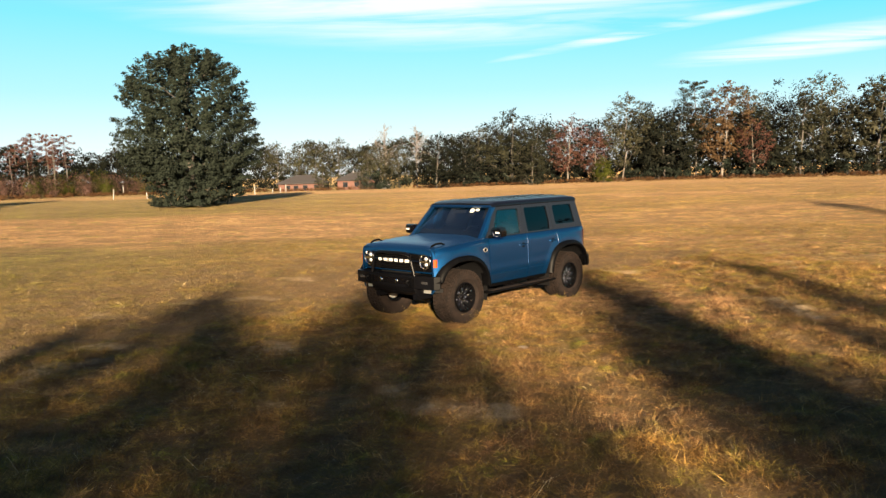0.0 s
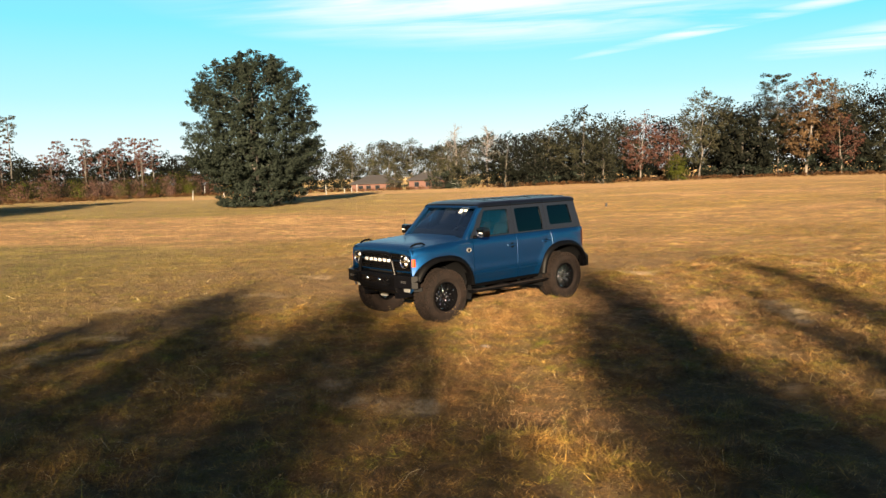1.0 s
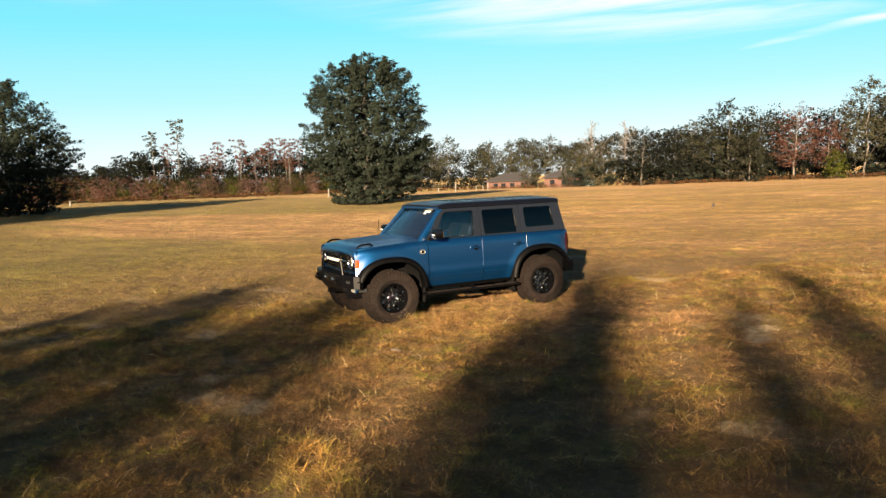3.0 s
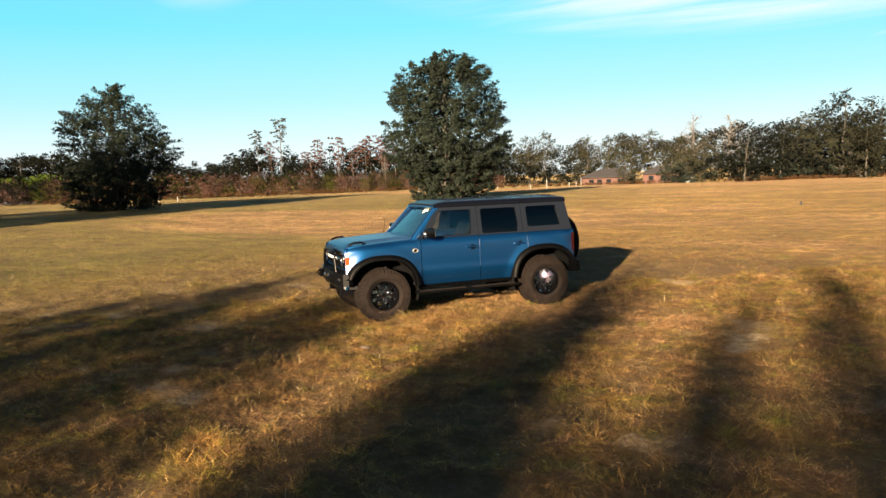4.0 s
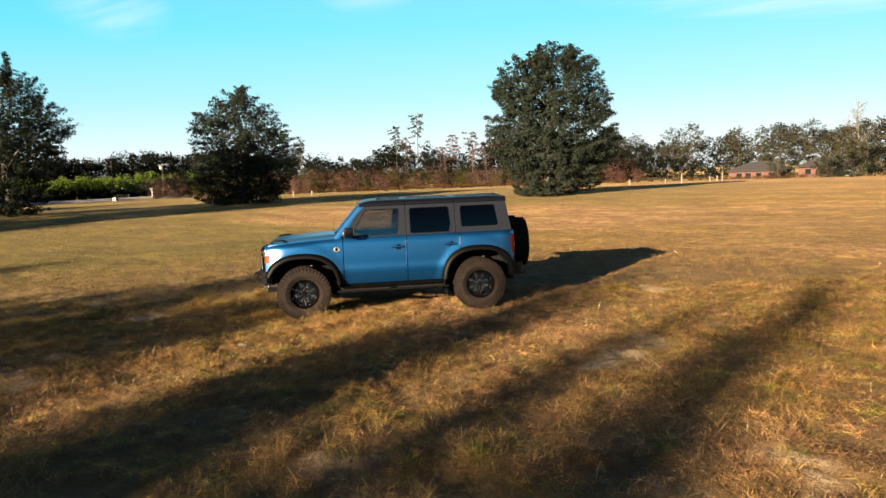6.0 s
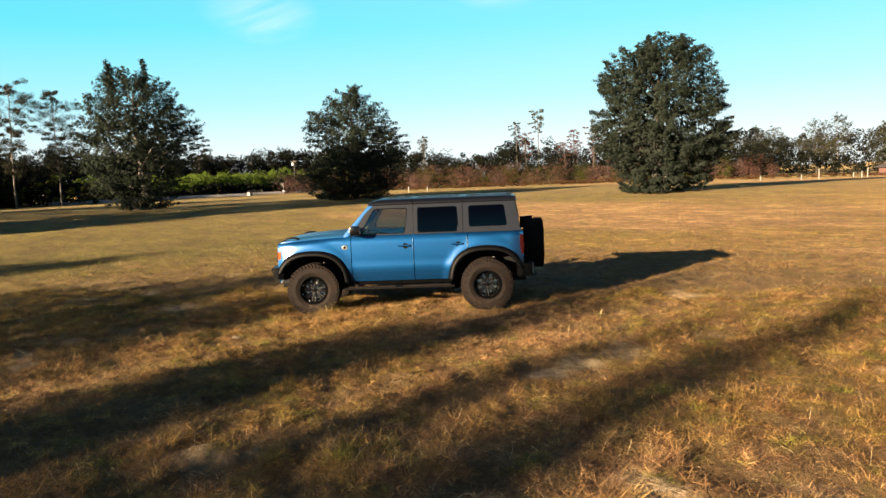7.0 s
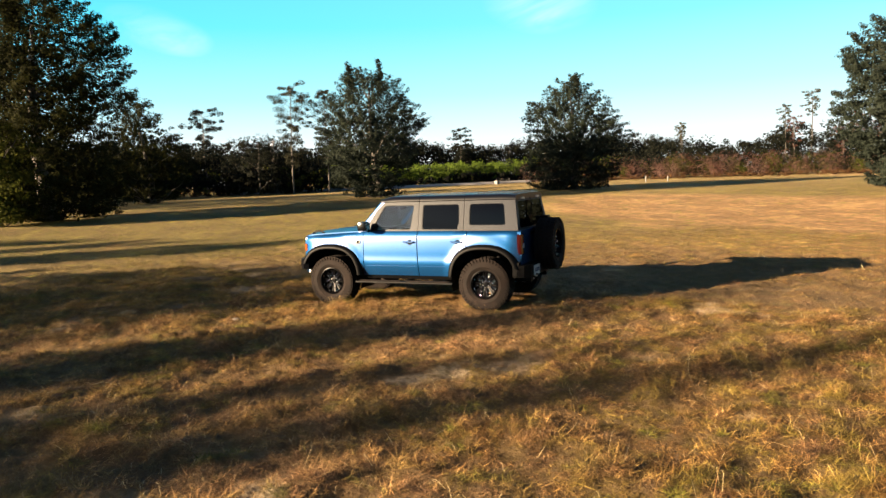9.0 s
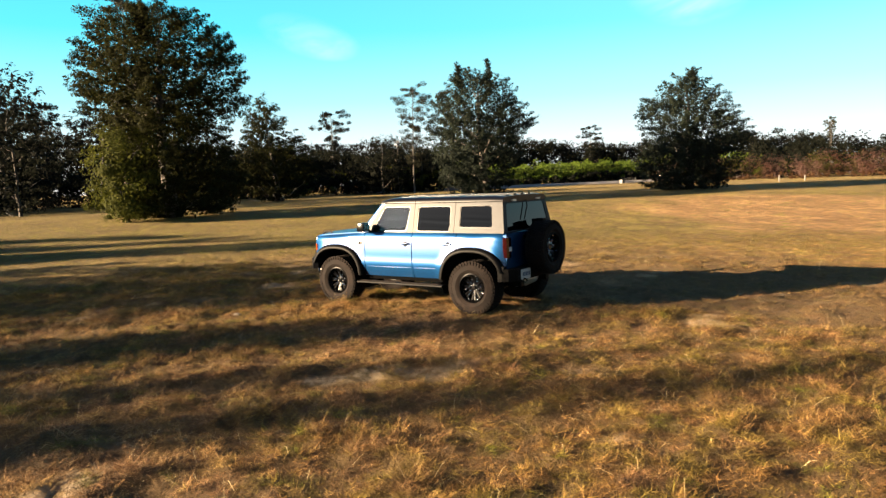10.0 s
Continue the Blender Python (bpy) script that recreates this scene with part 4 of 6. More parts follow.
# undergrowth and the closed edges of the woods; near-black leaves carry the inner shade
for mat_b, many, seed_b, tint in ((L_brush, 104, 1, "dry brown shrubs along the field's edge"), (L_rust, 30, 3, "reddish shrubs among the brush"), (L_bright, 64, 2, "yellow-green shrubs among the brush"), (L_dark, 26, 4, "dark green shrubs among the brush")):
    shrubs("brush", [(-90, 57), (-76, 72), (-68, 84), (-60, 92), (-52, 102), (-43, 110)], many, mat_b, 5.5, (1.7, 3.9), tint, seed_b)
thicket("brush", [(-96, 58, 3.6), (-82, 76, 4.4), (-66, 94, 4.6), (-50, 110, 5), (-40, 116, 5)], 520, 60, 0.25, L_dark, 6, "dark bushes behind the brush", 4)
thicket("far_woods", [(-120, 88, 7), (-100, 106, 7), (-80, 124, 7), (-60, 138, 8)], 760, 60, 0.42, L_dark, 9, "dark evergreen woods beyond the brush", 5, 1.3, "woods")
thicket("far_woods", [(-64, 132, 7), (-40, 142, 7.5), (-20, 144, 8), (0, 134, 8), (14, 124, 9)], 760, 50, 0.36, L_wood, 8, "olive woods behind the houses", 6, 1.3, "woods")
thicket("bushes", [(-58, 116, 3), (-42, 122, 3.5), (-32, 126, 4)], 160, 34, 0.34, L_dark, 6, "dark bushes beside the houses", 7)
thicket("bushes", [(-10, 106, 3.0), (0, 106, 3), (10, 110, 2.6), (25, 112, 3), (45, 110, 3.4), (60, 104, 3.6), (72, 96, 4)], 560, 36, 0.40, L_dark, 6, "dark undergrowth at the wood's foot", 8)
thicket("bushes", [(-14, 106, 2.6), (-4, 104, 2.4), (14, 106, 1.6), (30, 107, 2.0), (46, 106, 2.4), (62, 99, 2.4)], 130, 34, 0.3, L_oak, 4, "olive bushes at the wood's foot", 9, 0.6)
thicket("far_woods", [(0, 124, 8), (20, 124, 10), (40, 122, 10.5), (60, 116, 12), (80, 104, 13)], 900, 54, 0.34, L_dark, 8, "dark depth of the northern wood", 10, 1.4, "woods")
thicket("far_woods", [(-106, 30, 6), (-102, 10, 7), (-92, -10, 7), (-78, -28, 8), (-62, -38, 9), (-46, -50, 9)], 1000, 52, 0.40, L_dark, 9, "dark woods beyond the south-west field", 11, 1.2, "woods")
thicket("bushes", [(-92, 30, 3.5), (-94, 14, 3.5), (-88, -6, 3), (-70, -16, 4)], 120, 34, 0.3, L_bright, 5, "yellow-green saplings before the dark woods", 12)
thicket("young_pines", [(-132, 104, 3.8), (-127, 80, 3.9), (-122, 55, 4.0), (-120, 34, 4.0)], 1150, 40, 0.28, L_pine, 7, "planted rows of bright green young pines", 13, 0.75, "young pines")
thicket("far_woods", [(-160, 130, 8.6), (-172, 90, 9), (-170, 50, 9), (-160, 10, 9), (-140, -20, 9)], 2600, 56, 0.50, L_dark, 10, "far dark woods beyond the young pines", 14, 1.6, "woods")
# low dark strip added before the pines as the shade on their lower half
thicket("bushes", [(-129, 104, 1.5), (-124, 80, 1.5), (-119, 55, 1.6), (-117, 34, 1.6)], 520, 30, 0.42, L_dark, 3, "dark leaves standing in for shade at the foot of the young pines", 25, 0.6)
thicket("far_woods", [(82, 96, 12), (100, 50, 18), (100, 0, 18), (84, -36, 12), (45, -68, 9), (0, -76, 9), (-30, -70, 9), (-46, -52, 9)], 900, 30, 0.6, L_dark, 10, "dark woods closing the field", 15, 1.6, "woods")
thicket("sedge", [(-6, 103, 0.4), (10, 105, 0.5), (30, 104, 0.5), (50, 101, 0.5), (66, 92, 0.5)], 520, 34, 0.14, L_sedge, 3, "tall rusty sedge along the wood", 16, 0.3, "grass", 0.05)
thicket("sedge", [(-80, 58, 0.6), (-67, 74, 0.6), (-58, 86, 0.6), (-46, 102, 0.4), (-30, 107, 0.3), (-14, 104, 0.3)], 520, 34, 0.14, L_sedge, 2.5, "tall rusty sedge along the brush", 17, 0.3, "grass", 0.05)
# low layer whose dark leaves hold the shade under these woods
thicket("bushes", [(-100, 30, 3.2), (-96, 10, 3.4), (-86, -8, 3.4), (-72, -22, 3.6), (-56, -30, 3.6), (-42, -40, 4)], 620, 60, 0.34, L_dark, 6, "undergrowth below the south-west woods, darkened to carry its shade", 22, 0.9)
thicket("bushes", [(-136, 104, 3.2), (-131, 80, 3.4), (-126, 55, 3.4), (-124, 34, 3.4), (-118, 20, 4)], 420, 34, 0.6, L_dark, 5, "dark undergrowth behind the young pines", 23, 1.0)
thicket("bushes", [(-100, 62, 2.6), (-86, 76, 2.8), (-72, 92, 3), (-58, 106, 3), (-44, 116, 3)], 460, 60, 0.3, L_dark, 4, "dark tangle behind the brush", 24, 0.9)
for k in range(12):                      # tall trees south of the dark woods
    t = k / 11
    more(rw.choice((wood_dark, wood_oak)), -126 + 62 * t, -18 - 40 * t + rw.uniform(-3, 3), rw.uniform(0, 360), rw.uniform(1.3, 1.6))

# ---------------------------------------------------------------- mesh helpers
def part(name, bm, mat, parent, label="", shade=False, bevel=0.0):
    """Link a bmesh as one mesh under a thing or a part."""
    if bevel:
        bmesh.ops.bevel(bm, geom=[e for e in bm.edges if len(e.link_faces) == 2 and e.calc_face_angle(0) > 0.5], offset=bevel, segments=2, affect="EDGES", profile=0.6)
    bmesh.ops.recalc_face_normals(bm, faces=bm.faces)
    me = bpy.data.meshes.new(name)
    bm.to_mesh(me)
    bm.free()
    me.materials.append(mat)
    if shade:
        me.polygons.foreach_set("use_smooth", [True] * len(me.polygons))
    ob = new(name, me)
    ob.parent = parent
    if label:
        ob["label"] = label
    return ob


def sharp(ob, angle=32):
    """Smooth shading but for edges sharper than the angle."""
    me = ob.data
    bm = bmesh.new()
    bm.from_mesh(me)
    for e in bm.edges:
        e.smooth = not (len(e.link_faces) == 2 and e.calc_face_angle(0) > radians(angle))
    for f in bm.faces:
        f.smooth = True
    bm.to_mesh(me)
    bm.free()
    return ob


def box(bm, x0, x1, y0, y1, z0, z1, m=None):
    vs = [bm.verts.new((x, y, z)) for x in (x0, x1) for y in (y0, y1) for z in (z0, z1)]
    for f in ((0, 1, 3, 2), (4, 6, 7, 5), (0, 4, 5, 1), (2, 3, 7, 6), (0, 2, 6, 4), (1, 5, 7, 3)):
        bm.faces.new([vs[i] for i in f])
    if m is not None:
        bmesh.ops.transform(bm, matrix=m, verts=vs)
    return vs


def prism(bm, outline, axis, a, b):
    """Extrude a 2D outline along an axis from a to b."""
    def p(u, v, w):
        return {"x": (w, u, v), "y": (u, w, v), "z": (u, v, w)}[axis]
    lo = [bm.verts.new(p(u, v, a)) for u, v in outline]
    hi = [bm.verts.new(p(u, v, b)) for u, v in outline]
    n = len(outline)
    bm.faces.new(lo), bm.faces.new(hi[::-1])
    for i in range(n):
        bm.faces.new((lo[i], lo[(i + 1) % n], hi[(i + 1) % n], hi[i]))


def lathe(bm, profile, segs, axis="y", closed=False, a0=0.0, a1=2 * math.pi):
    """Spin (radius, offset) pairs round an axis."""
    rings, full = [], abs(a1 - a0 - 2 * math.pi) < 1e-6
    for i in range(segs if full else segs + 1):
        a = a0 + (a1 - a0) * i / segs
        c, s = math.cos(a), math.sin(a)
        rings.append([bm.verts.new({"y": (r * c, o, r * s), "x": (o, r * c, r * s), "z": (r * c, r * s, o)}[axis]) for r, o in profile])
    n = len(profile)
    for i in range(len(rings) if full else len(rings) - 1):
        A, B = rings[i], rings[(i + 1) % len(rings)]
        for k in range(n if closed else n - 1):
            bm.faces.new((A[k], A[(k + 1) % n], B[(k + 1) % n], B[k]))
    return rings


def pipe(bm, pts, r, sides=8):
    vs, fs = [], []
    tube(vs, fs, [Vector(p) for p in pts], [r] * len(pts), sides)
    bv = [bm.verts.new(v) for v in vs]
    for f in fs:
        bm.faces.new([bv[i] for i in f])
    bm.faces.new([bv[i] for i in range(sides)][::-1])


def rounded(pts, r, n=4):
    """A polygon with rounded corners."""
    out = []
    for i, p in enumerate(pts):
        p = Vector(p)
        a, b = Vector(pts[i - 1]) - p, Vector(pts[(i + 1) % len(pts)]) - p
        ra = min(r, a.length * 0.45, b.length * 0.45)
        A, B = p + a.normalized() * ra, p + b.normalized() * ra
        for k in range(n + 1):
            t = k / n
            out.append(tuple((A * (1 - t) ** 2 + p * 2 * t * (1 - t) + B * t * t)))
    return out


def ring_plate(bm, outer, inner, to3, depth):
    """A frame between two outlines with as many corners, depth thick; to3(u, v, d) gives its place."""
    n = len(outer)
    L = [[bm.verts.new(to3(u, v, d)) for u, v in o] for o, d in ((outer, 0), (inner, 0), (inner, depth), (outer, depth))]
    for a in range(4):
        A, B = L[a], L[(a + 1) % 4]
        for i in range(n):
            bm.faces.new((A[i], A[(i + 1) % n], B[(i + 1) % n], B[i]))


def plate(bm, outline, to3, depth):
    n = len(outline)
    A = [bm.verts.new(to3(u, v, 0)) for u, v in outline]
    B = [bm.verts.new(to3(u, v, depth)) for u, v in outline]
    bm.faces.new(A), bm.faces.new(B[::-1])
    for i in range(n):
        bm.faces.new((A[i], A[(i + 1) % n], B[(i + 1) % n], B[i]))



# ---------------------------------------------------------------- houses, road and small things
M_brick = material("red brick", (0.05535, 0.01845, 0.009223), 0.85)
bt = M_brick.node_tree.nodes.new("ShaderNodeTexBrick")
bt.inputs["Color1"].default_value, bt.inputs["Color2"].default_value, bt.inputs["Mortar"].default_value = (0.0450, 0.0100, 0.0044, 1), (0.0340, 0.0078, 0.0038, 1), (0.0370, 0.0200, 0.0130, 1)
bt.inputs["Scale"].default_value, bt.inputs["Brick Width"].default_value, bt.inputs["Row Height"].default_value, bt.inputs["Mortar Size"].default_value = 1.0, 0.22, 0.075, 0.01
bm_map = M_brick.node_tree.nodes.new("ShaderNodeMapping")
bm_map.inputs["Rotation"].default_value = (radians(90), 0, 0)
M_brick.node_tree.links.new(M_brick.node_tree.nodes.new("ShaderNodeTexCoord").outputs["Object"], bm_map.inputs[0])
M_brick.node_tree.links.new(bm_map.outputs[0], bt.inputs["Vector"])
base_to(M_brick, mix_node(M_brick, 0.4, bt.outputs[0], ramp_node(M_brick, noise_node(M_brick, 1.5, 4), [(0.3, (0.02306, 0.005535, 0.002769)), (0.7, (0.0369, 0.01076, 0.005227))])))
M_shingle = material("brown roof shingles", (0.03444, 0.02411, 0.02066), 0.9)
base_to(M_shingle, ramp_node(M_shingle, noise_node(M_shingle, 4.0, 6, 0.7), [(0.3, (0.0050, 0.0034, 0.0034)), (0.7, (0.0100, 0.0070, 0.0066))]))
M_trim = material("weathered white paint", (0.1736, 0.1688, 0.1591), 0.6)
base_to(M_trim, ramp_node(M_trim, noise_node(M_trim, 8.0, 5), [(0.3, (0.05786, 0.05425, 0.04822)), (0.7, (0.1013, 0.09643, 0.08922))]))
M_pane = material("dark house window", (0.004133, 0.004822, 0.006202), 0.08)
M_wood = material("weathered grey pole wood", (0.09643, 0.07923, 0.06202), 0.9)
base_to(M_wood, ramp_node(M_wood, noise_node(M_wood, 12.0, 5, stretch=(1, 1, 0.1)), [(0.3, (0.024, 0.019, 0.016)), (0.7, (0.052, 0.043, 0.036))]))
M_road = material("pale worn asphalt", (0.05166, 0.04994, 0.04822), 0.9)
base_to(M_road, ramp_node(M_road, noise_node(M_road, 2.0, 6, 0.7), [(0.3, (0.065, 0.058, 0.054)), (0.7, (0.125, 0.112, 0.104))]))
M_rust_steel = material("dull weathered steel", (0.024, 0.023, 0.022), 0.7, 0.3)
M_galv = material("galvanised steel", (0.45, 0.46, 0.47), 0.45, 0.8)


def brick_house(x, y, z, w, d, rz, label, windows, chimney):
    """A low brick house with a hipped roof, windows in its front wall."""
    h = new("brick_house")
    h.matrix_basis = pose(x, y, z, 0, 0, rz)
    H, t = 2.15, 0.22
    holes = [(u - 0.40, u + 0.40, 1.02, 1.86) for u in windows]
    bm = bmesh.new()                                    # front wall in pieces round the openings
    edge = [-w / 2] + [q for a in holes for q in a[:2]] + [w / 2]
    for i in range(0, len(edge), 2):
        box(bm, edge[i], edge[i + 1], -d / 2, -d / 2 + t, 0, H)
    for a in holes:
        box(bm, a[0], a[1], -d / 2, -d / 2 + t, 0, a[2])
        box(bm, a[0], a[1], -d / 2, -d / 2 + t, a[3], H)
    bmesh.ops.remove_doubles(bm, verts=bm.verts, dist=0.001)
    part("front_wall", bm, M_brick, h)
    for nm, b in (("back_wall", (-w / 2, w / 2, d / 2 - t, d / 2)), ("left_wall", (-w / 2, -w / 2 + t, -d / 2 + t, d / 2 - t)), ("right_wall", (w / 2 - t, w / 2, -d / 2 + t, d / 2 - t))):
        bm = bmesh.new()
        box(bm, *b, 0, H)
        part(nm, bm, M_brick, h)
    for a in holes:
        bm = bmesh.new()
        ring_plate(bm, [(a[0], a[2]), (a[1], a[2]), (a[1], a[3]), (a[0], a[3])], [(a[0] + 0.06, a[2] + 0.06), (a[1] - 0.06, a[2] + 0.06), (a[1] - 0.06, a[3] - 0.06), (a[0] + 0.06, a[3] - 0.06)], lambda u, v, k: (u, -d / 2 + 0.05 + k, v), 0.05)
        win = part("window", bm, M_shingle, h)
        bm = bmesh.new()
        box(bm, a[0] + 0.05, a[1] - 0.05, -d / 2 + 0.075, -d / 2 + 0.085, a[2] + 0.05, a[3] - 0.05)
        part("pane", bm, M_pane, win)
        bm = bmesh.new()
        box(bm, a[0] - 0.05, a[1] + 0.05, -d / 2 - 0.06, -d / 2 - 0.003, a[2] - 0.07, a[2])
        part("sill", bm, M_brick, win)
    o, r = 0.45, 1.4
    bm = bmesh.new()
    e = [bm.verts.new(p) for p in ((-w / 2 - o, -d / 2 - o, H - 0.05), (w / 2 + o, -d / 2 - o, H - 0.05), (w / 2 + o, d / 2 + o, H - 0.05), (-w / 2 - o, d / 2 + o, H - 0.05))]
    e2 = [bm.verts.new(v.co + Vector((0, 0, 0.12))) for v in e]
    k = max(0.3, w / 2 - d * 0.33)
    a, b = bm.verts.new((-k, 0, H + r)), bm.verts.new((k, 0, H + r))
    bm.faces.new(e[::-1])
    for i in range(4):
        bm.faces.new((e[i], e[(i + 1) % 4], e2[(i + 1) % 4], e2[i]))
    bm.faces.new((e2[0], e2[1], b, a)), bm.faces.new((e2[1], e2[2], b)), bm.faces.new((e2[2], e2[3], a, b)), bm.faces.new((e2[3], e2[0], a))
    roof = part("roof", bm, M_shingle, h, "brown shingled hip roof")
    for u in chimney:
        bm = bmesh.new()
        lathe(bm, [(0.09, 0.0), (0.09, 0.55), (0.13, 0.56), (0.13, 0.64), (0.0, 0.66)], 10, "z")
        bmesh.ops.translate(bm, vec=(u, -0.5, H + r - 0.45), verts=bm.verts)
        part("vent_pipe", bm, M_trim, roof)
    return tagged(h, label, "house")


brick_house(-26.2, 120.5, ground_z(-22, 120), 7.4, 7.0, 4, "low red brick house with a brown hip roof", (-2.2, -0.9, 0.6, 2.4), ())
brick_house(-17.6, 123.5, ground_z(-18, 122) + 0.3, 6.4, 7.0, 4, "red brick house with white roof vents, behind trees", (-1.9, 0.0, 1.7), (-0.7, 0.9))


def white_shed(x, y):
    s = new("shed")
    s.matrix_basis = pose(x, y, ground_z(x, y), 0, 0, 12)
    bm = bmesh.new()
    box(bm, -0.9, 0.9, -0.8, 0.8, 0, 0.85)
    part("body", bm, M_trim, s, bevel=0.03)
    bm = bmesh.new()
    prism(bm, [(-0.88, 0.85), (0.88, 0.85), (0.0, 1.15)], "x", -0.96, 0.96)
    part("roof", bm, M_trim, s)
    bm = bmesh.new()
    box(bm, -0.3, 0.3, -0.83, -0.803, 0.02, 0.8)
    part("door", bm, M_galv, s)
    return tagged(s, "small white shed half hidden by trees", "shed")


white_shed(-11.6, 108.0)
shrubs("bushes", [(-14.5, 105.6), (-8.5, 105.6)], 7, L_oak, 1.5, (0.9, 1.7), "olive shrubs before the small shed", 7)


def fence_post(x, y, h, lean, kind="white"):
    p = new("fence_post")
    p.matrix_basis = pose(x, y, ground_z(x, y) - 0.1, lean, lean * 0.6, 20)
    bm = bmesh.new()
    prism(bm, [(-0.05, -0.045), (0.05, -0.045), (0.05, 0.045), (-0.05, 0.045)], "z", 0, h)
    bmesh.ops.bevel(bm, geom=bm.edges[:], offset=0.012, segments=1, affect="EDGES")
    part("post", bm, M_trim, p)
    bm = bmesh.new()
    vs = [bm.verts.new(q) for q in ((-0.06, -0.055, h + 0.002), (0.06, -0.055, h + 0.002), (0.06, 0.055, h + 0.002), (-0.06, 0.055, h + 0.002), (0, 0, h + 0.07))]
    for f in ((0, 1, 4), (1, 2, 4), (2, 3, 4), (3, 0, 4), (3, 2, 1, 0)):
        bm.faces.new([vs[i] for i in f])
    part("cap", bm, M_trim, p)
    return tagged(p, "weathered white wooden fence post in the grass", "fence post", "fence posts along the field")


for x, y, h, lean in ((-25.5, 88.5, 1.3, 0), (-26, 99, 0.7, -2), (-24.7, 98, 0.8, 1), (-23.7, 97, 1.2, 3), (-37.9, 77.5, 1.2, 9), (-48.0, 101.5, 1.5, 0), (-35.7, 81.0, 0.8, -3), (-33, 90, 0.7, 2), (-57.4, 55.3, 0.75, 0), (-58.6, 59.0, 0.65, 2), (-29.5, 93, 0.7, 4)):
    fence_post(x, y, h, lean)

# a low dark stub in the open field
stub = new("stump")
stub.matrix_basis = pose(5.1, 40.2, ground_z(5.1, 40.2), 0, 4, 0)
sb = bmesh.new()
lathe(sb, [(0.09, -0.1), (0.07, 0.05), (0.055, 0.17), (0.045, 0.19), (0.0, 0.185)], 9, "z")
M_rot = material("dark rotten wood", (0.012, 0.009, 0.007), 0.95)
part("trunk", sb, M_rot, stub, shade=True)
tagged(stub, "short dark stump standing in the meadow", "stump")


def build_road():
    """A lane beyond the western field, on a low bank."""
    pts = [Vector((-112, 120, 0)), Vector((-110, 90, 0)), Vector((-107, 66, 0)), Vector((-104, 44, 0)), Vector((-103, 28, 0)), Vector((-104, 12, 0))]
    fine = [pts[i].lerp(pts[i + 1], k / 8) for i in range(5) for k in range(8)] + [pts[-1]]
    verts, faces = [], []
    for i, p in enumerate(fine):
        d = (fine[min(i + 1, len(fine) - 1)] - fine[max(i - 1, 0)]).normalized()
        n = Vector((-d.y, d.x, 0))
        for s in (-4.4, -3.0, 0.0, 3.0, 4.4):
            q = p + n * s
            verts.append((q.x, q.y, ground_z(q.x, q.y) + (0.34 if abs(s) < 3.1 else -0.08) + (0.03 if s == 0 else 0)))
    for i in range(len(fine) - 1):
        for k in range(4):
            a = i * 5 + k
            faces.append((a, a + 1, a + 6, a + 5))
    tagged(mesh_object("road", verts, faces, M_road, smooth_shade=True), "pale worn asphalt lane beyond the field", "road", kind="structure")


build_road()


def utility_pole(x, y, h):
    p = new("utility_pole")
    p.matrix_basis = pose(x, y, ground_z(x, y) - 0.2, 0, 0, 25)
    bm = bmesh.new()
    lathe(bm, [(0.11, 0), (0.10, h * 0.5), (0.08, h), (0.0, h + 0.02)], 10, "z")
    part("pole", bm, M_wood, p, shade=True)
    bm = bmesh.new()
    box(bm, -0.75, 0.75, -0.16, -0.08, h - 0.35, h - 0.20)
    arm = part("crossarm", bm, M_wood, p, bevel=0.01)
    for u in (-0.62, 0.0, 0.62):
        bm = bmesh.new()
        lathe(bm, [(0.03, 0), (0.05, 0.04), (0.05, 0.09), (0.03, 0.14), (0.0, 0.15)], 8, "z")
        bmesh.ops.translate(bm, vec=(u, -0.12, h - 0.2), verts=bm.verts)
        part("insulator", bm, M_trim, arm)
    bm = bmesh.new()
    lathe(bm, [(0.0, 0), (0.15, 0.02), (0.17, 0.1), (0.17, 0.5), (0.13, 0.56), (0.0, 0.58)], 12, "z")
    bmesh.ops.translate(bm, vec=(-0.3, -0.1, h - 1.05), verts=bm.verts)
    part("transformer", bm, M_galv, p)
    return tagged(p, "wooden utility pole with a crossarm and transformer", "pole")


utility_pole(-114.9, 71.0, 6.3)
utility_pole(-99.0, 18.5, 8.2)


def yield_sign(x, y):
    s = new("road_sign")
    s.matrix_basis = pose(x, y, ground_z(x, y), 0, 0, -32)
    bm = bmesh.new()
    pipe(bm, [(0, 0, -0.2), (0, 0, 1.75)], 0.035, 8)
    part("post", bm, M_galv, s)
    bm = bmesh.new()
    prism(bm, rounded([(-0.46, 1.85), (0.46, 1.85), (0.0, 1.10)], 0.05, 3), "x", 0.04, 0.048)
    part("plate", bm, M_trim, s, "plain white triangular sign plate")
    return tagged(s, "triangular road sign, point down, on a steel post", "road sign")


yield_sign(-103.0, 62.4)


def farm_gate(x, y):
    g = new("farm_gate")
    g.matrix_basis = pose(x, y, ground_z(x, y), 0, 0, 65) @ Matrix.Scale(0.62, 4)
    for u in (-1.7, 1.7):
        bm = bmesh.new()
        pipe(bm, [(u, 0, -0.2), (u, 0, 1.55)], 0.07, 8)
        part("gate_post", bm, M_rust_steel, g)
    for k in range(5):
        bm = bmesh.new()
        pipe(bm, [(-1.66, 0, 0.30 + 0.28 * k), (1.66, 0, 0.30 + 0.28 * k)], 0.028, 6)
        part("rail", bm, M_rust_steel, g)
    for u in (-0.85, 0.0, 0.85):
        bm = bmesh.new()
        box(bm, u - 0.03, u + 0.03, 0.03, 0.045, 0.28, 1.44)
        part("brace", bm, M_rust_steel, g)
    return tagged(g, "dull grey steel farm gate beside the lane", "gate")


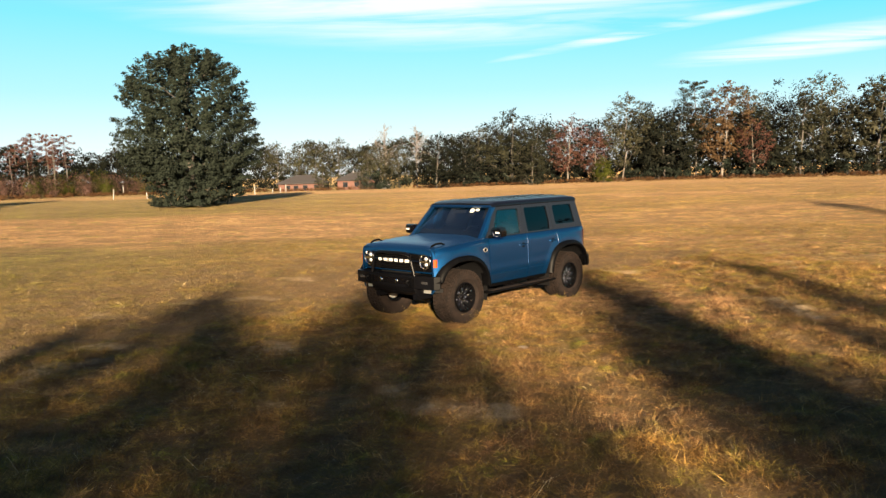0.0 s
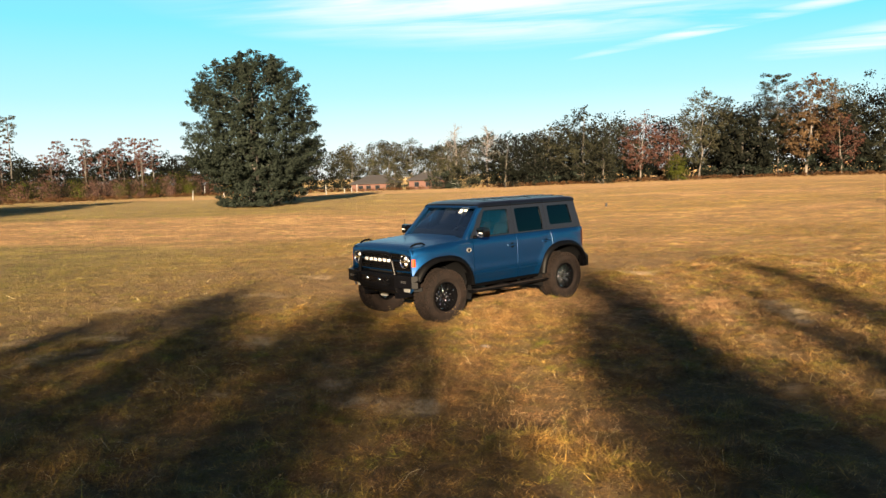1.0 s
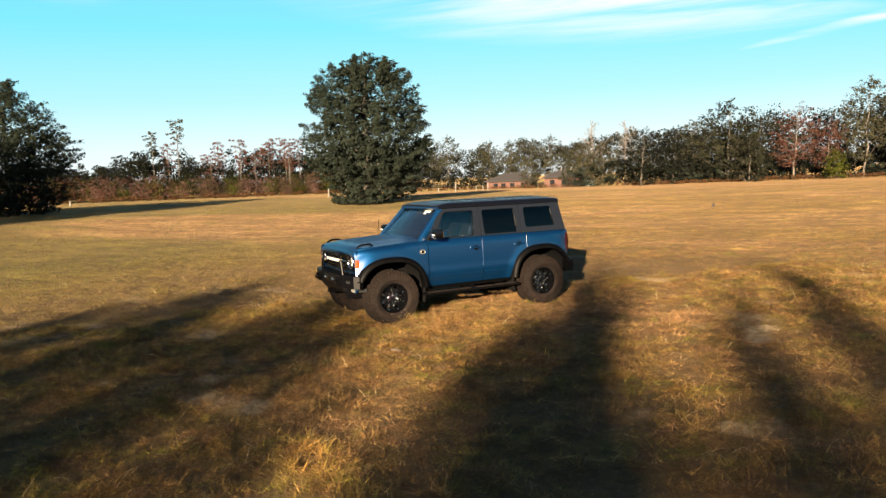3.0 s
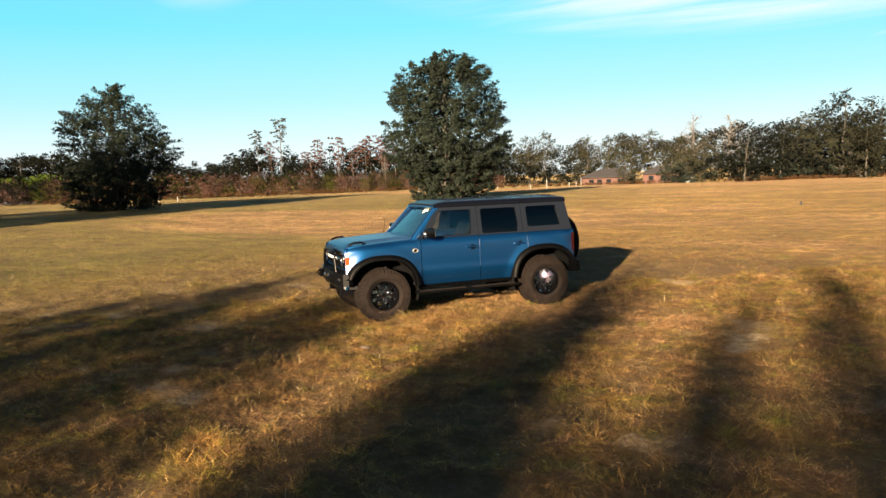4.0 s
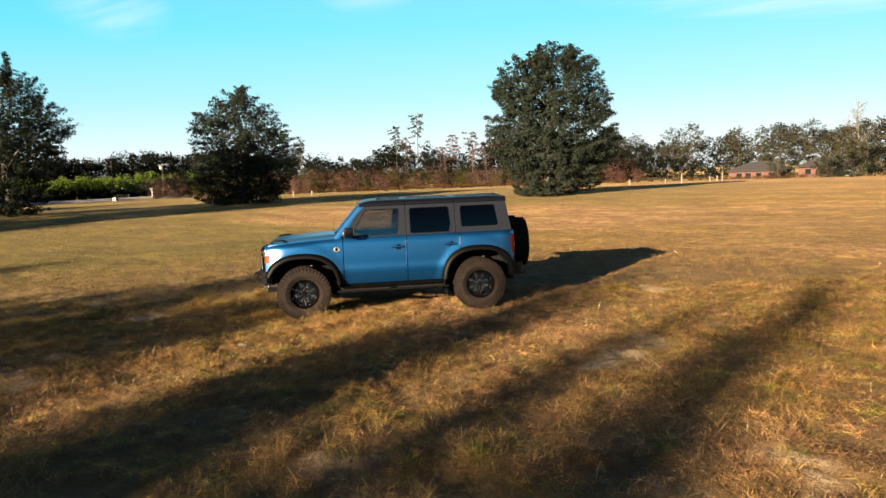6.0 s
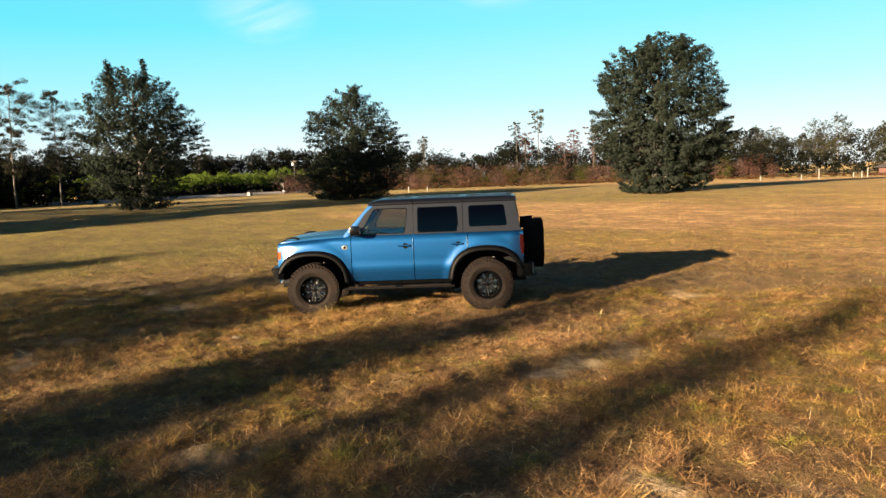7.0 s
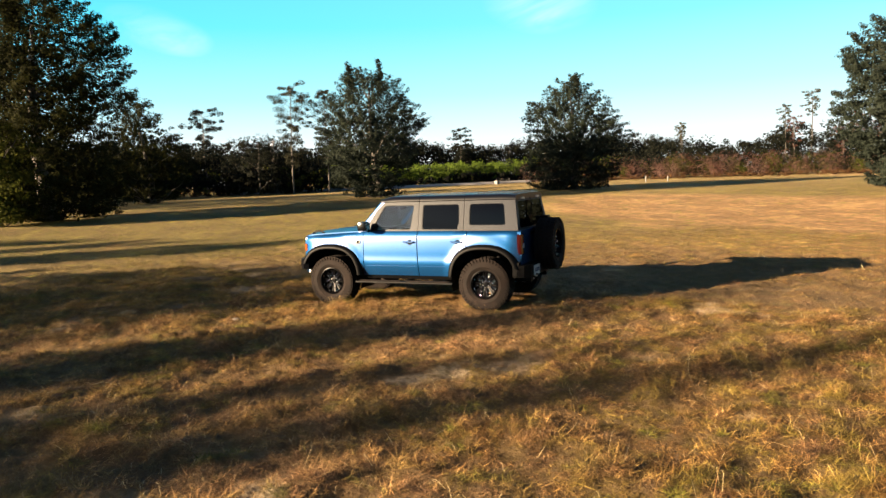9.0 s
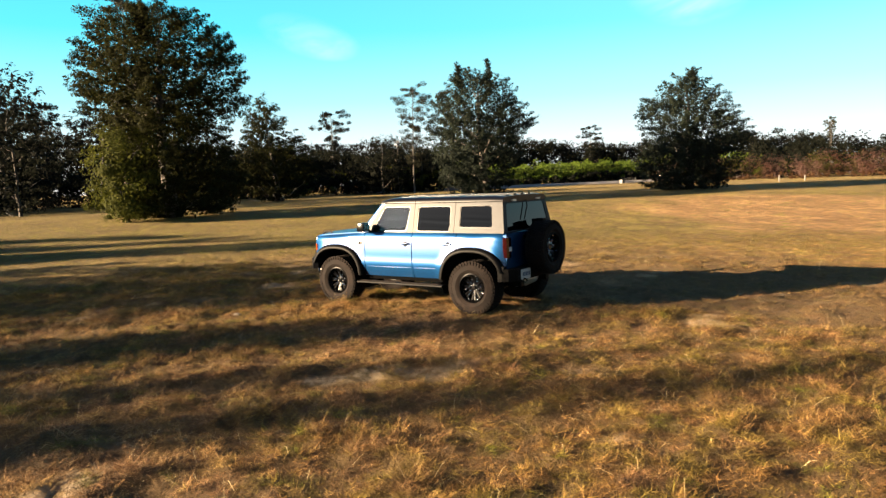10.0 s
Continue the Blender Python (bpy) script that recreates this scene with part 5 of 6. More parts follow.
farm_gate(-99.4, 55.6)


def culvert_block(x, y):
    b = new("concrete_block")
    b.matrix_basis = pose(x, y, ground_z(x, y), 0, 0, 20) @ Matrix.Scale(0.6, 4)
    bm = bmesh.new()
    box(bm, -0.55, 0.55, -0.4, 0.4, -0.1, 0.85)
    part("block", bm, M_trim, b, bevel=0.06)
    bm = bmesh.new()
    box(bm, -0.35, 0.35, -0.25, 0.25, 0.85, 0.98)
    part("cap", bm, M_trim, b, bevel=0.03)
    return tagged(b, "pale concrete block beside the farm gate", "concrete block")


culvert_block(-97.2, 53.6)
thicket("dirt_mound_weeds", [(-99, 70, 0.9), (-95, 76, 1.1), (-92, 80, 0.8)], 60, 30, 0.25, L_brush, 2, "dry weeds on a low mound by the lane", 21, 0.4, "weeds", 0.05)


def field_stone(x, y):
    """A pale sandy clod lying in the grass."""
    bm = bmesh.new()
    bmesh.ops.create_icosphere(bm, subdivisions=3, radius=0.085)
    for v in bm.verts:
        n = noise.noise(v.co * 9.0) * 0.25 + noise.noise(v.co * 24.0) * 0.1
        v.co = Vector((v.co.x * (1 + n) * 1.25, v.co.y * (1 + n), v.co.z * (0.55 + n * 0.5)))
    root = new("stone")
    root.matrix_basis = pose(x, y, 0.0, 0, 0, 35)
    part("body", bm, M_sand, root, shade=True)
    return tagged(root, "pale sandy stone lying in the dry grass", "stone")


M_sand = material("pale sandstone", (0.34, 0.27, 0.20), 0.95)
base_to(M_sand, ramp_node(M_sand, noise_node(M_sand, 30.0, 5, 0.7), [(0.3, (0.05, 0.036, 0.025)), (0.7, (0.10, 0.076, 0.054))]))
field_stone(0.77, 8.9)

# ---------------------------------------------------------------- the car
M_paint = material("metallic blue paint", (0.028, 0.125, 0.36), 0.53, 0.97, Coat_Weight=0.6, Coat_Roughness=0.2)
pf = noise_node(M_paint, 900.0, 2, 0.5, "Object")
base_to(M_paint, ramp_node(M_paint, pf, [(0.3, (0.0006, 0.0185, 0.062)), (0.7, (0.0012, 0.0410, 0.126))]))
p_n, p_l, p_b = nodes_of(M_paint)
p_fl = p_n.new("ShaderNodeBsdfAnisotropic")         # pearl flakes in the lacquer, bright near the sun's mirror image
p_fl.distribution = "BECKMANN"
p_fl.inputs["Color"].default_value, p_fl.inputs["Roughness"].default_value = (1.0, 0.66, 0.54, 1), 0.36
p_mx = p_n.new("ShaderNodeMixShader")
p_mx.inputs[0].default_value = 0.014
p_l.new(p_b.outputs[0], p_mx.inputs[1]), p_l.new(p_fl.outputs[0], p_mx.inputs[2])
p_l.new(p_mx.outputs[0], p_n["Material Output"].inputs["Surface"])
M_top = material("grained grey hardtop", (0.0041, 0.0052, 0.0083), 0.42, 0.0, Specular_IOR_Level=0.10)
bump_node(M_top, noise_node(M_top, 450.0, 2, 0.5, "Object"), 0.25, 0.002)
M_roof = material("dark roof skin", (0.0012, 0.0013, 0.0020), 0.3, 0.0, Specular_IOR_Level=0.25)
M_plastic = material("black moulded plastic", (0.018, 0.018, 0.020), 0.5, 0.0, Specular_IOR_Level=0.05)
pn = noise_node(M_plastic, 7.0, 5, 0.6, "Object")
base_to(M_plastic, ramp_node(M_plastic, pn, [(0.35, (0.0004, 0.0004, 0.0006)), (0.75, (0.0012, 0.0012, 0.0013))]))
bump_node(M_plastic, noise_node(M_plastic, 380.0, 2, 0.5, "Object"), 0.3, 0.002)
M_gloss = material("gloss black", (0.0008, 0.0008, 0.0012), 0.2, 0.0, Coat_Weight=0.15, Specular_IOR_Level=0.25)
M_rim = material("gloss black rim", (0.0012, 0.0012, 0.0014), 0.25, 0.0, Specular_IOR_Level=0.02)
M_steel = material("black powder coat", (0.0010, 0.0010, 0.0014), 0.38, 0.0, Specular_IOR_Level=0.10)
M_chrome = material("chrome", (0.75, 0.75, 0.76), 0.12, 1.0)
M_alloy = material("bare aluminium", (0.48, 0.48, 0.47), 0.42, 0.9)
M_badge = material("dull silver badge", (0.10, 0.10, 0.10), 0.45, 0.6)
M_rubber = material("dusty tyre rubber", (0.045, 0.036, 0.030), 0.85, 0.0, Specular_IOR_Level=0.1)
rn = noise_node(M_rubber, 9.0, 5, 0.65, "Object")
base_to(M_rubber, ramp_node(M_rubber, rn, [(0.3, (0.0022, 0.0016, 0.0014)), (0.75, (0.0085, 0.0052, 0.0040))]))
M_glass = material("tinted dark glass", (0.0001, 0.0001, 0.0003), 0.02, 0.0, Coat_Weight=0.0)
M_glass.node_tree.nodes["Principled BSDF"].inputs["Specular IOR Level"].default_value = 0.17
M_clear = material("windscreen glass", (0.36, 0.46, 0.52), 0.0, 0.0, Transmission_Weight=1.0, IOR=1.75)
M_side = material("lightly tinted side glass", (0.46, 0.51, 0.54), 0.0, 0.0, Transmission_Weight=1.0, IOR=1.5)
M_lens = material("clear lamp lens", (0.012, 0.012, 0.013), 0.08)
M_white = material("white lettering plate", (0.26, 0.26, 0.26), 0.5)
M_amber = material("amber lens", (0.16, 0.020, 0.002), 0.2)
M_red = material("red tail lamp lens", (0.012, 0.0006, 0.0012), 0.12)
M_seat = material("grey seat cloth", (0.0022, 0.0022, 0.0028), 0.85, Specular_IOR_Level=0.05)
M_cabin = material("dark cabin plastic", (0.0015, 0.0015, 0.0018), 0.7, 0.0, Specular_IOR_Level=0.1)
M_sticker = material("white paper sticker", (0.36, 0.38, 0.34), 0.7)


def arch_z(x):
    """Height of the wheel openings' edge along the body."""
    z = 0.0
    for cx in (1.475, -1.475):
        d = abs((x - cx) / 0.575)
        if d < 1:
            z = max(z, 0.46 + 0.565 * (1 - d ** 2.5) ** (1 / 2.5))
    return z


def belt_z(x):
    return 1.315 if x < 0.75 else 1.315 - 0.075 * ((x - 0.75) / 1.33) ** 1.3


def side_y(x, z):
    """Half width of the body at a place on its flank."""
    y = 0.895
    if z < 0.72:
        y -= 0.045 * ((0.72 - z) / 0.16) ** 1.2
    elif z < 0.745:
        y += 0.012 * (z - 0.72) / 0.025
    else:
        y += 0.012 + 0.009 * math.sin(math.pi * min(1, (z - 0.745) / 0.5)) - 0.012 * smooth(0.745, 0.9, z)
    top = belt_z(x)
    d = top - z
    if d < 0.09:
        y -= 0.055 * (1 - d / 0.09) ** 2.2
    if x > 1.75:
        y -= 0.075 * ((x - 1.75) / 0.33) ** 2
    if x < -1.85:
        y -= 0.06 * ((-1.85 - x) / 0.25) ** 2.4
    for cx in (1.475, -1.475):      # swelling over the wheels
        r = math.hypot((x - cx) / 0.62, (z - 0.5) / 0.62)
        y += 0.022 * smooth(1.28, 1.0, r) if r > 1.0 else 0.022
    return y


def flank(name, x0, x1, mat, parent, s, lo=0.545, label="", cols=40, rows=16):
    """One outer body panel between two gaps, with folded edges."""
    bm = bmesh.new()
    grid = []
    for i in range(cols + 1):
        x = x0 + (x1 - x0) * i / cols
        za, zb = max(lo, arch_z(x)), belt_z(x)
        col = []
        for k in range(rows + 1):
            t = k / rows
            t = t + 0.10 * math.sin(2 * math.pi * t) / 2 if rows > 8 else t
            z = za + (zb - za) * t
            col.append(bm.verts.new((x, s * side_y(x, z), z)))
        grid.append(col)
    for i in range(cols):
        for k in range(rows):
            bm.faces.new((grid[i][k], grid[i + 1][k], grid[i + 1][k + 1], grid[i][k + 1]))
    ring = [grid[i][0] for i in range(cols + 1)] + [grid[cols][k] for k in range(1, rows + 1)] + [grid[i][rows] for i in range(cols - 1, -1, -1)] + [grid[0][k] for k in range(rows - 1, 0, -1)]
    cx = (x0 + x1) / 2
    inner = [bm.verts.new((v.co.x, v.co.y - s * 0.035, v.co.z)) for v in ring]
    n = len(ring)
    for i in range(n):
        bm.faces.new((ring[i], ring[(i + 1) % n], inner[(i + 1) % n], inner[i]))
    return sharp(part(name, bm, mat, parent, label), 40)


TYRE_R, TYRE_W, RIM_R = 0.440, 0.315, 0.238


def wheel(parent, x, y, z, s, spare=False, name="wheel"):
    """Wheel with its outer face towards s * y (or to the rear when spare)."""
    root = new(name)
    root.parent = parent
    root.matrix_basis = pose(x, y, z, 0, 0, 90 if spare else (0 if s > 0 else 180))
    h = TYRE_W / 2
    bm = bmesh.new()
    prof = [(RIM_R - 0.012, -h * 0.72), (RIM_R + 0.02, -h * 0.9), (RIM_R + 0.08, -h), (TYRE_R - 0.07, -h), (TYRE_R - 0.03, -h * 0.93), (TYRE_R - 0.012, -h * 0.80), (TYRE_R - 0.010, 0),
            (TYRE_R - 0.012, h * 0.80), (TYRE_R - 0.03, h * 0.93), (TYRE_R - 0.07, h), (RIM_R + 0.08, h), (RIM_R + 0.065, h + 0.004), (RIM_R + 0.05, h * 0.98), (RIM_R + 0.02, h * 0.9), (RIM_R - 0.012, h * 0.72)]
    lathe(bm, prof, 56, "y")
    tyre = sharp(part("tyre", bm, M_rubber, root, "dusty all-terrain tyre"), 40)
    bm = bmesh.new()
    rnd = random.Random(9)
    for k in range(44):
        a = 360 * k / 44
        for row, (y0, y1, sk) in enumerate(((-0.148, -0.088, 6), (-0.078, -0.012, -5), (0.012, 0.078, 5), (0.088, 0.148, -6))):
            off = (0, 3.6, 1.2, 4.6)[row]
            m = pose(0, 0, 0, 0, a + off, 0) @ pose(0, 0, 0, 0, 0, 0)
            box(bm, -0.023, 0.023, y0, y1, TYRE_R - 0.02, TYRE_R + 0.004, m)
        for side in (-1, 1):
            m = pose(0, 0, 0, 0, a + 2, 0)
            box(bm, -0.018, 0.018, side * h * 0.86, side * (h + 0.006), TYRE_R - 0.062, TYRE_R - 0.016, m)
    ob = part("tread", bm, M_rubber, tyre, "chunky tread blocks")
    tagged(ob, kind="stuff")
    bm = bmesh.new()
    lathe(bm, [(RIM_R - 0.03, -h * 0.7), (RIM_R - 0.012, -h * 0.72), (RIM_R - 0.012, h * 0.60), (RIM_R + 0.004, h * 0.80), (RIM_R + 0.006, h * 0.9), (RIM_R - 0.012, h * 0.92), (RIM_R - 0.032, h * 0.70), (RIM_R - 0.05, 0.0), (RIM_R - 0.05, -h * 0.68)], 48, "y", True)
    rim = sharp(part("rim", bm, M_rim, root, "gloss black alloy rim"), 40)
    for k in range(8):
        bm = bmesh.new()
        a = 45 * k
        for da in (-7.5, 7.5):
            m = pose(0, 0, 0, 0, a + da, 0)
            vs = [bm.verts.new(p) for p in ((-0.014, 0.055, 0.05), (0.014, 0.055, 0.05), (0.016, 0.095, RIM_R - 0.022), (-0.016, 0.095, RIM_R - 0.022),
                                            (-0.018, 0.02, 0.05), (0.018, 0.02, 0.05), (0.020, 0.045, RIM_R - 0.022), (-0.020, 0.045, RIM_R - 0.022))]
            for f in ((0, 1, 2, 3), (7, 6, 5, 4), (0, 4, 5, 1), (1, 5, 6, 2), (2, 6, 7, 3), (3, 7, 4, 0)):
                bm.faces.new([vs[i] for i in f])
            bmesh.ops.transform(bm, matrix=m, verts=vs)
        part("spoke", bm, M_rim, rim, bevel=0.005)
        for q, (rr, dy) in enumerate(((0.088, 0.066), (0.135, 0.078))):       # small chrome beads added to give the spokes sun glints
            bm = bmesh.new()
            lathe(bm, [(0.0, 0.012), (0.007, 0.010), (0.012, 0.0)], 8, "y")
            bmesh.ops.transform(bm, matrix=pose(0, 0, 0, 0, a + (7.5 if q else -7.5), 0) @ pose(0, dy, rr), verts=bm.verts)
            part("glint_bead", bm, M_chrome, rim, shade=True)
        bm = bmesh.new()
        m = pose(0, 0, 0, 0, a + 22.5, 0) @ pose(0, 0.098, RIM_R - 0.035)
        lathe(bm, [(0.0, 0.010), (0.008, 0.008), (0.011, 0.0), (0.011, -0.012)], 6, "y")
        bmesh.ops.transform(bm, matrix=m, verts=bm.verts)
        part("bolt", bm, M_chrome, rim)
    bm = bmesh.new()
    lathe(bm, [(0.0, 0.075), (0.030, 0.074), (0.036, 0.066), (0.036, 0.05), (0.075, 0.045), (0.078, 0.0)], 28, "y")
    sharp(part("hub_cap", bm, M_gloss, rim), 35)
    for k in range(6):
        bm = bmesh.new()
        lathe(bm, [(0.0, 0.062), (0.007, 0.061), (0.010, 0.055), (0.010, 0.03)], 6, "y")
        bmesh.ops.transform(bm, matrix=pose(0, 0, 0, 0, 60 * k, 0) @ pose(0, 0.0, 0.056), verts=bm.verts)
        part("lug_nut", bm, M_chrome, rim)
    if not spare:
        bm = bmesh.new()
        lathe(bm, [(0.05, -0.06), (0.165, -0.06), (0.165, -0.035), (0.05, -0.035)], 32, "y", True)
        part("brake_disc", bm, M_alloy, rim)
    return root


def build_car():
    car = new("car")
    car.matrix_basis = pose(0.313, 12.355, 0.0, 0, 0, -132.06)
    tagged(car, "blue metallic four-door off-road car with a grey hardtop, parked on grass", "car")

    # flanks
    for s, side in ((1, "left"), (-1, "right")):
        fender = flank("front_fender", 0.808, 2.075, M_paint, car, s)
        for nm, x0, x1, cols in (("front_door", -0.252, 0.796, 20), ("rear_door", -1.164, -0.264, 30)):
            door = flank(nm, x0, x1, M_paint, car, s, cols=cols)
            bm = bmesh.new()                            # thin bead on the door's rear edge, added to catch a sun glint
            pipe(bm, [(x0 + 0.004, s * (side_y(x0, z) + 0.001), z) for z in ((0.80, 0.95, 1.08, 1.18, 1.26) if nm == "front_door" else (1.07, 1.12, 1.18, 1.26))], 0.004, 8)
            sharp(part("door_edge", bm, M_paint, door), 60)
            hx = x0 + (0.15 if nm == "front_door" else 0.17)
            y = s * side_y(hx, 1.13)
            bm = bmesh.new()                            # handle with its recess cup
            pipe(bm, [(hx - 0.10, y, 1.135), (hx - 0.085, y + s * 0.036, 1.135), (hx + 0.085, y + s * 0.036, 1.135), (hx + 0.10, y, 1.135)], 0.014, 8)
            sharp(part("handle", bm, M_paint, door, "blue pull handle"), 50)
            bm = bmesh.new()
            lathe(bm, [(0.0, 0.003), (0.045, 0.003), (0.052, -0.006)], 20, "y")
            bmesh.ops.transform(bm, matrix=pose(hx - 0.02, y, 1.125, 0, 0, 0 if s > 0 else 180), verts=bm.verts)
            part("handle_cup", bm, M_plastic, door)
            bm = bmesh.new()                            # moulded crease near the sill
            ye = side_y((x0 + x1) / 2, 0.72)
            xa = max(x0, -0.93) + 0.03
            prism(bm, [(ye - 0.012, 0.725), (ye + 0.010, 0.716), (ye + 0.009, 0.707), (ye - 0.012, 0.697)] if s > 0 else [(-ye + 0.012, 0.725), (-ye - 0.010, 0.716), (-ye - 0.009, 0.707), (-ye + 0.012, 0.697)], "x", xa, x1 - 0.03)
            part("side_strip", bm, M_paint, door)
        flank("quarter_panel", -2.085, -1.176, M_paint, car, s)
        # wheel-arch flares
        for cx, nm in ((1.475, "front_flare"), (-1.475, "rear_flare")):
            bm = bmesh.new()
            rows = []
            N = 34
            for i in range(N + 1):
                u = math.pi * (-0.03 + 1.06 * i / N)
                c, sn = math.cos(u), math.sin(u)
                px = abs(c) ** (2 / 2.5) * math.copysign(1, c)
                pz = abs(sn) ** (2 / 2.5) * math.copysign(1, sn)
                row = []
                for k, (g, o) in enumerate(((0.565, 0.83), (0.560, 0.955), (0.568, 0.985), (0.590, 0.990), (0.625, 0.970), (0.648, 0.925), (0.655, 0.86))):
                    x, z = cx + px * g, 0.46 + pz * (g - 0.012)
                    row.append(bm.verts.new((x, s * o, max(z, (0.74 if cx > 0 else 0.55) if c > 0 else (0.55 if cx > 0 else 0.70)))))
                rows.append(row)
            for i in range(N):
                for k in range(6):
                    bm.faces.new((rows[i][k], rows[i + 1][k], rows[i + 1][k + 1], rows[i][k + 1]))
            sharp(part(nm, bm, M_plastic, car, "black plastic wheel-arch flare"), 45)
            bm = bmesh.new()                            # liner of the wheel housing
            rows = []
            for i in range(21):
                u = (math.pi * (0.09 + 1.0 * i / 20)) if cx > 0 else (math.pi * (-0.09 + 1.0 * i / 20))
                rows.append([bm.verts.new((cx + 0.60 * math.cos(u), s * o, 0.46 + 0.575 * math.sin(u))) for o in (0.90, 0.42)])
            for i in range(20):
                bm.faces.new((rows[i][0], rows[i + 1][0], rows[i + 1][1], rows[i][1]))
            bm.faces.new([r[1] for r in rows])
            part("wheel_housing", bm, M_cabin, car)
        # sill and step
        bm = bmesh.new()
        prism(bm, [(s * 0.66, 0.47), (s * 0.80, 0.48), (s * 0.825, 0.55), (s * 0.82, 0.58), (s * 0.66, 0.58)], "x", -0.90, 0.90)
        part("sill", bm, M_plastic, car, bevel=0.01)
        bm = bmesh.new()
        prism(bm, [(s * 0.86, 0.425), (s * 0.985, 0.415), (s * 1.01, 0.43), (s * 1.008, 0.45), (s * 0.985, 0.46), (s * 0.86, 0.455)], "x", -0.93, 0.93)
        step = part("running_board", bm, M_plastic, car, "black running board", bevel=0.008)
        for x in (-0.7, 0.0, 0.7):
            bm = bmesh.new()
            box(bm, x - 0.03, x + 0.03, min(s * 0.55, s * 0.88), max(s * 0.55, s * 0.88), 0.40, 0.46)
            part("bracket", bm, M_steel, step)
        for x0 in (-0.86, 0.06):
            bm = bmesh.new()
            box(bm, x0, x0 + 0.8, min(s * 0.90, s * 0.995), max(s * 0.90, s * 0.995), 0.456, 0.466)
            part("tread_pad", bm, M_rubber, step, bevel=0.003)
        # badge on the fender
        bm = bmesh.new()
        y = s * side_y(0.91, 1.13)
        lathe(bm, [(0.0, 0.008), (0.030, 0.008), (0.038, 0.006), (0.044, 0.010), (0.048, 0.004), (0.048, -0.01)], 24, "y")
        bmesh.ops.transform(bm, matrix=pose(0.91, y, 1.135, 0, 0, 0 if s > 0 else 180) @ Matrix.Diagonal((1.1, 1, 0.85, 1)), verts=bm.verts)
        sharp(part("badge", bm, M_badge, fender, "round silver badge"), 40)
        bm = bmesh.new()
        lathe(bm, [(0.0, 0.0105), (0.022, 0.010), (0.026, 0.0075)], 12, "y")
        bmesh.ops.transform(bm, matrix=pose(0.91, y, 1.135, 0, 0, 0 if s > 0 else 180), verts=bm.verts)
        part("badge_field", bm, M_gloss, fender)
        # hood-edge tie-down sights
        bm = bmesh.new()
        pipe(bm, [(2.02, s * 0.70, 1.235), (1.97, s * 0.715, 1.285), (1.90, s * 0.725, 1.312), (1.78, s * 0.735, 1.318), (1.70, s * 0.735, 1.275)], 0.016, 6)
        sharp(part("tie_down", bm, M_plastic, car, "black tie-down loop on the fender"), 50)
        # mirror
        bm = bmesh.new()
        box(bm, 0.62, 0.78, 0.935, 1.13, 1.335, 1.50)
        bmesh.ops.transform(bm, matrix=Matrix.Diagonal((1, s, 1, 1)), verts=bm.verts)
        mir = sharp(part("mirror", bm, M_gloss, car, "gloss black door mirror", bevel=0.035), 30)
        bm = bmesh.new()
        box(bm, 0.614, 0.619, min(s * 0.96, s * 1.105), max(s * 0.96, s * 1.105), 1.36, 1.475)
        part("mirror_glass", bm, M_chrome, mir)
        bm = bmesh.new()
        pipe(bm, [(0.74, s * 0.83, 1.33), (0.72, s * 0.90, 1.345), (0.70, s * 0.96, 1.37)], 0.028, 8)
        part("mirror_arm", bm, M_plastic, mir)
        bm = bmesh.new()
        box(bm, 0.775, 0.786, min(s * 1.02, s * 1.10), max(s * 1.02, s * 1.10), 1.40, 1.425)
        part("turn_lamp", bm, M_white, mir, "white turn lamp", bevel=0.004)

        # upper side: pillars round the windows; u along x, v up
        def wall(u, v, d, s=s):
            f = (v - 1.315) / 0.475
            return (u, s * (0.850 - 0.118 * f - d), 1.315 + (v - 1.315) * 1.065)
        def frame_and_pane(nm, outer, inner, glass, rad=0.045, mat=M_top):
            o, i = rounded(outer, 0.012), rounded(inner, rad)
            bm = bmesh.new()
            ring_plate(bm, o, i, wall, 0.045)
            fr = sharp(part(nm, bm, mat, car), 40)
            bm = bmesh.new()
            n, half = 10, (inner[1][1] - inner[0][1]) / 2
            for depth in (0.020, 0.026):                # two skins of gently barrelled glass
                rows = []
                for k in range(n + 1):
                    f = k / n
                    ends = [(inner[a][0] * (1 - f) + inner[b][0] * f, inner[a][1] * (1 - f) + inner[b][1] * f) for a, b in ((0, 1), (3, 2))]
                    bulge = 0.004 * (1 - (2 * f - 1) ** 2)
                    rows.append([bm.verts.new(wall(ends[0][0] * (1 - g) + ends[1][0] * g, ends[0][1], depth - bulge)) for g in (0.0, 0.33, 0.67, 1.0)])
                for k in range(n):
                    for q in range(3):
                        bm.faces.new((rows[k][q], rows[k][q + 1], rows[k + 1][q + 1], rows[k + 1][q]))
                if depth == 0.020:
                    rim_a = [r[0] for r in rows] + rows[-1][1:] + [r[3] for r in rows[-2::-1]] + rows[0][2:0:-1]
            rim_b = [r[0] for r in rows] + rows[-1][1:] + [r[3] for r in rows[-2::-1]] + rows[0][2:0:-1]
            for k in range(len(rim_a)):
                bm.faces.new((rim_a[k], rim_a[(k + 1) % len(rim_a)], rim_b[(k + 1) % len(rim_a)], rim_b[k]))
            pane = part("glass", bm, glass, fr, "tinted side window" if glass is M_glass else "clear side window", True)
            sharp(pane, 40)
            pane.visible_shadow = glass is M_glass
            bm = bmesh.new()
            n = len(i)
            cx, cy = sum(p[0] for p in i) / n, sum(p[1] for p in i) / n
            ins = [(cx + (p[0] - cx) * 0.965, cy + (p[1] - cy) * 0.945) for p in i]
            ring_plate(bm, i, ins, lambda u, v, d: wall(u, v, d + 0.006), 0.010)
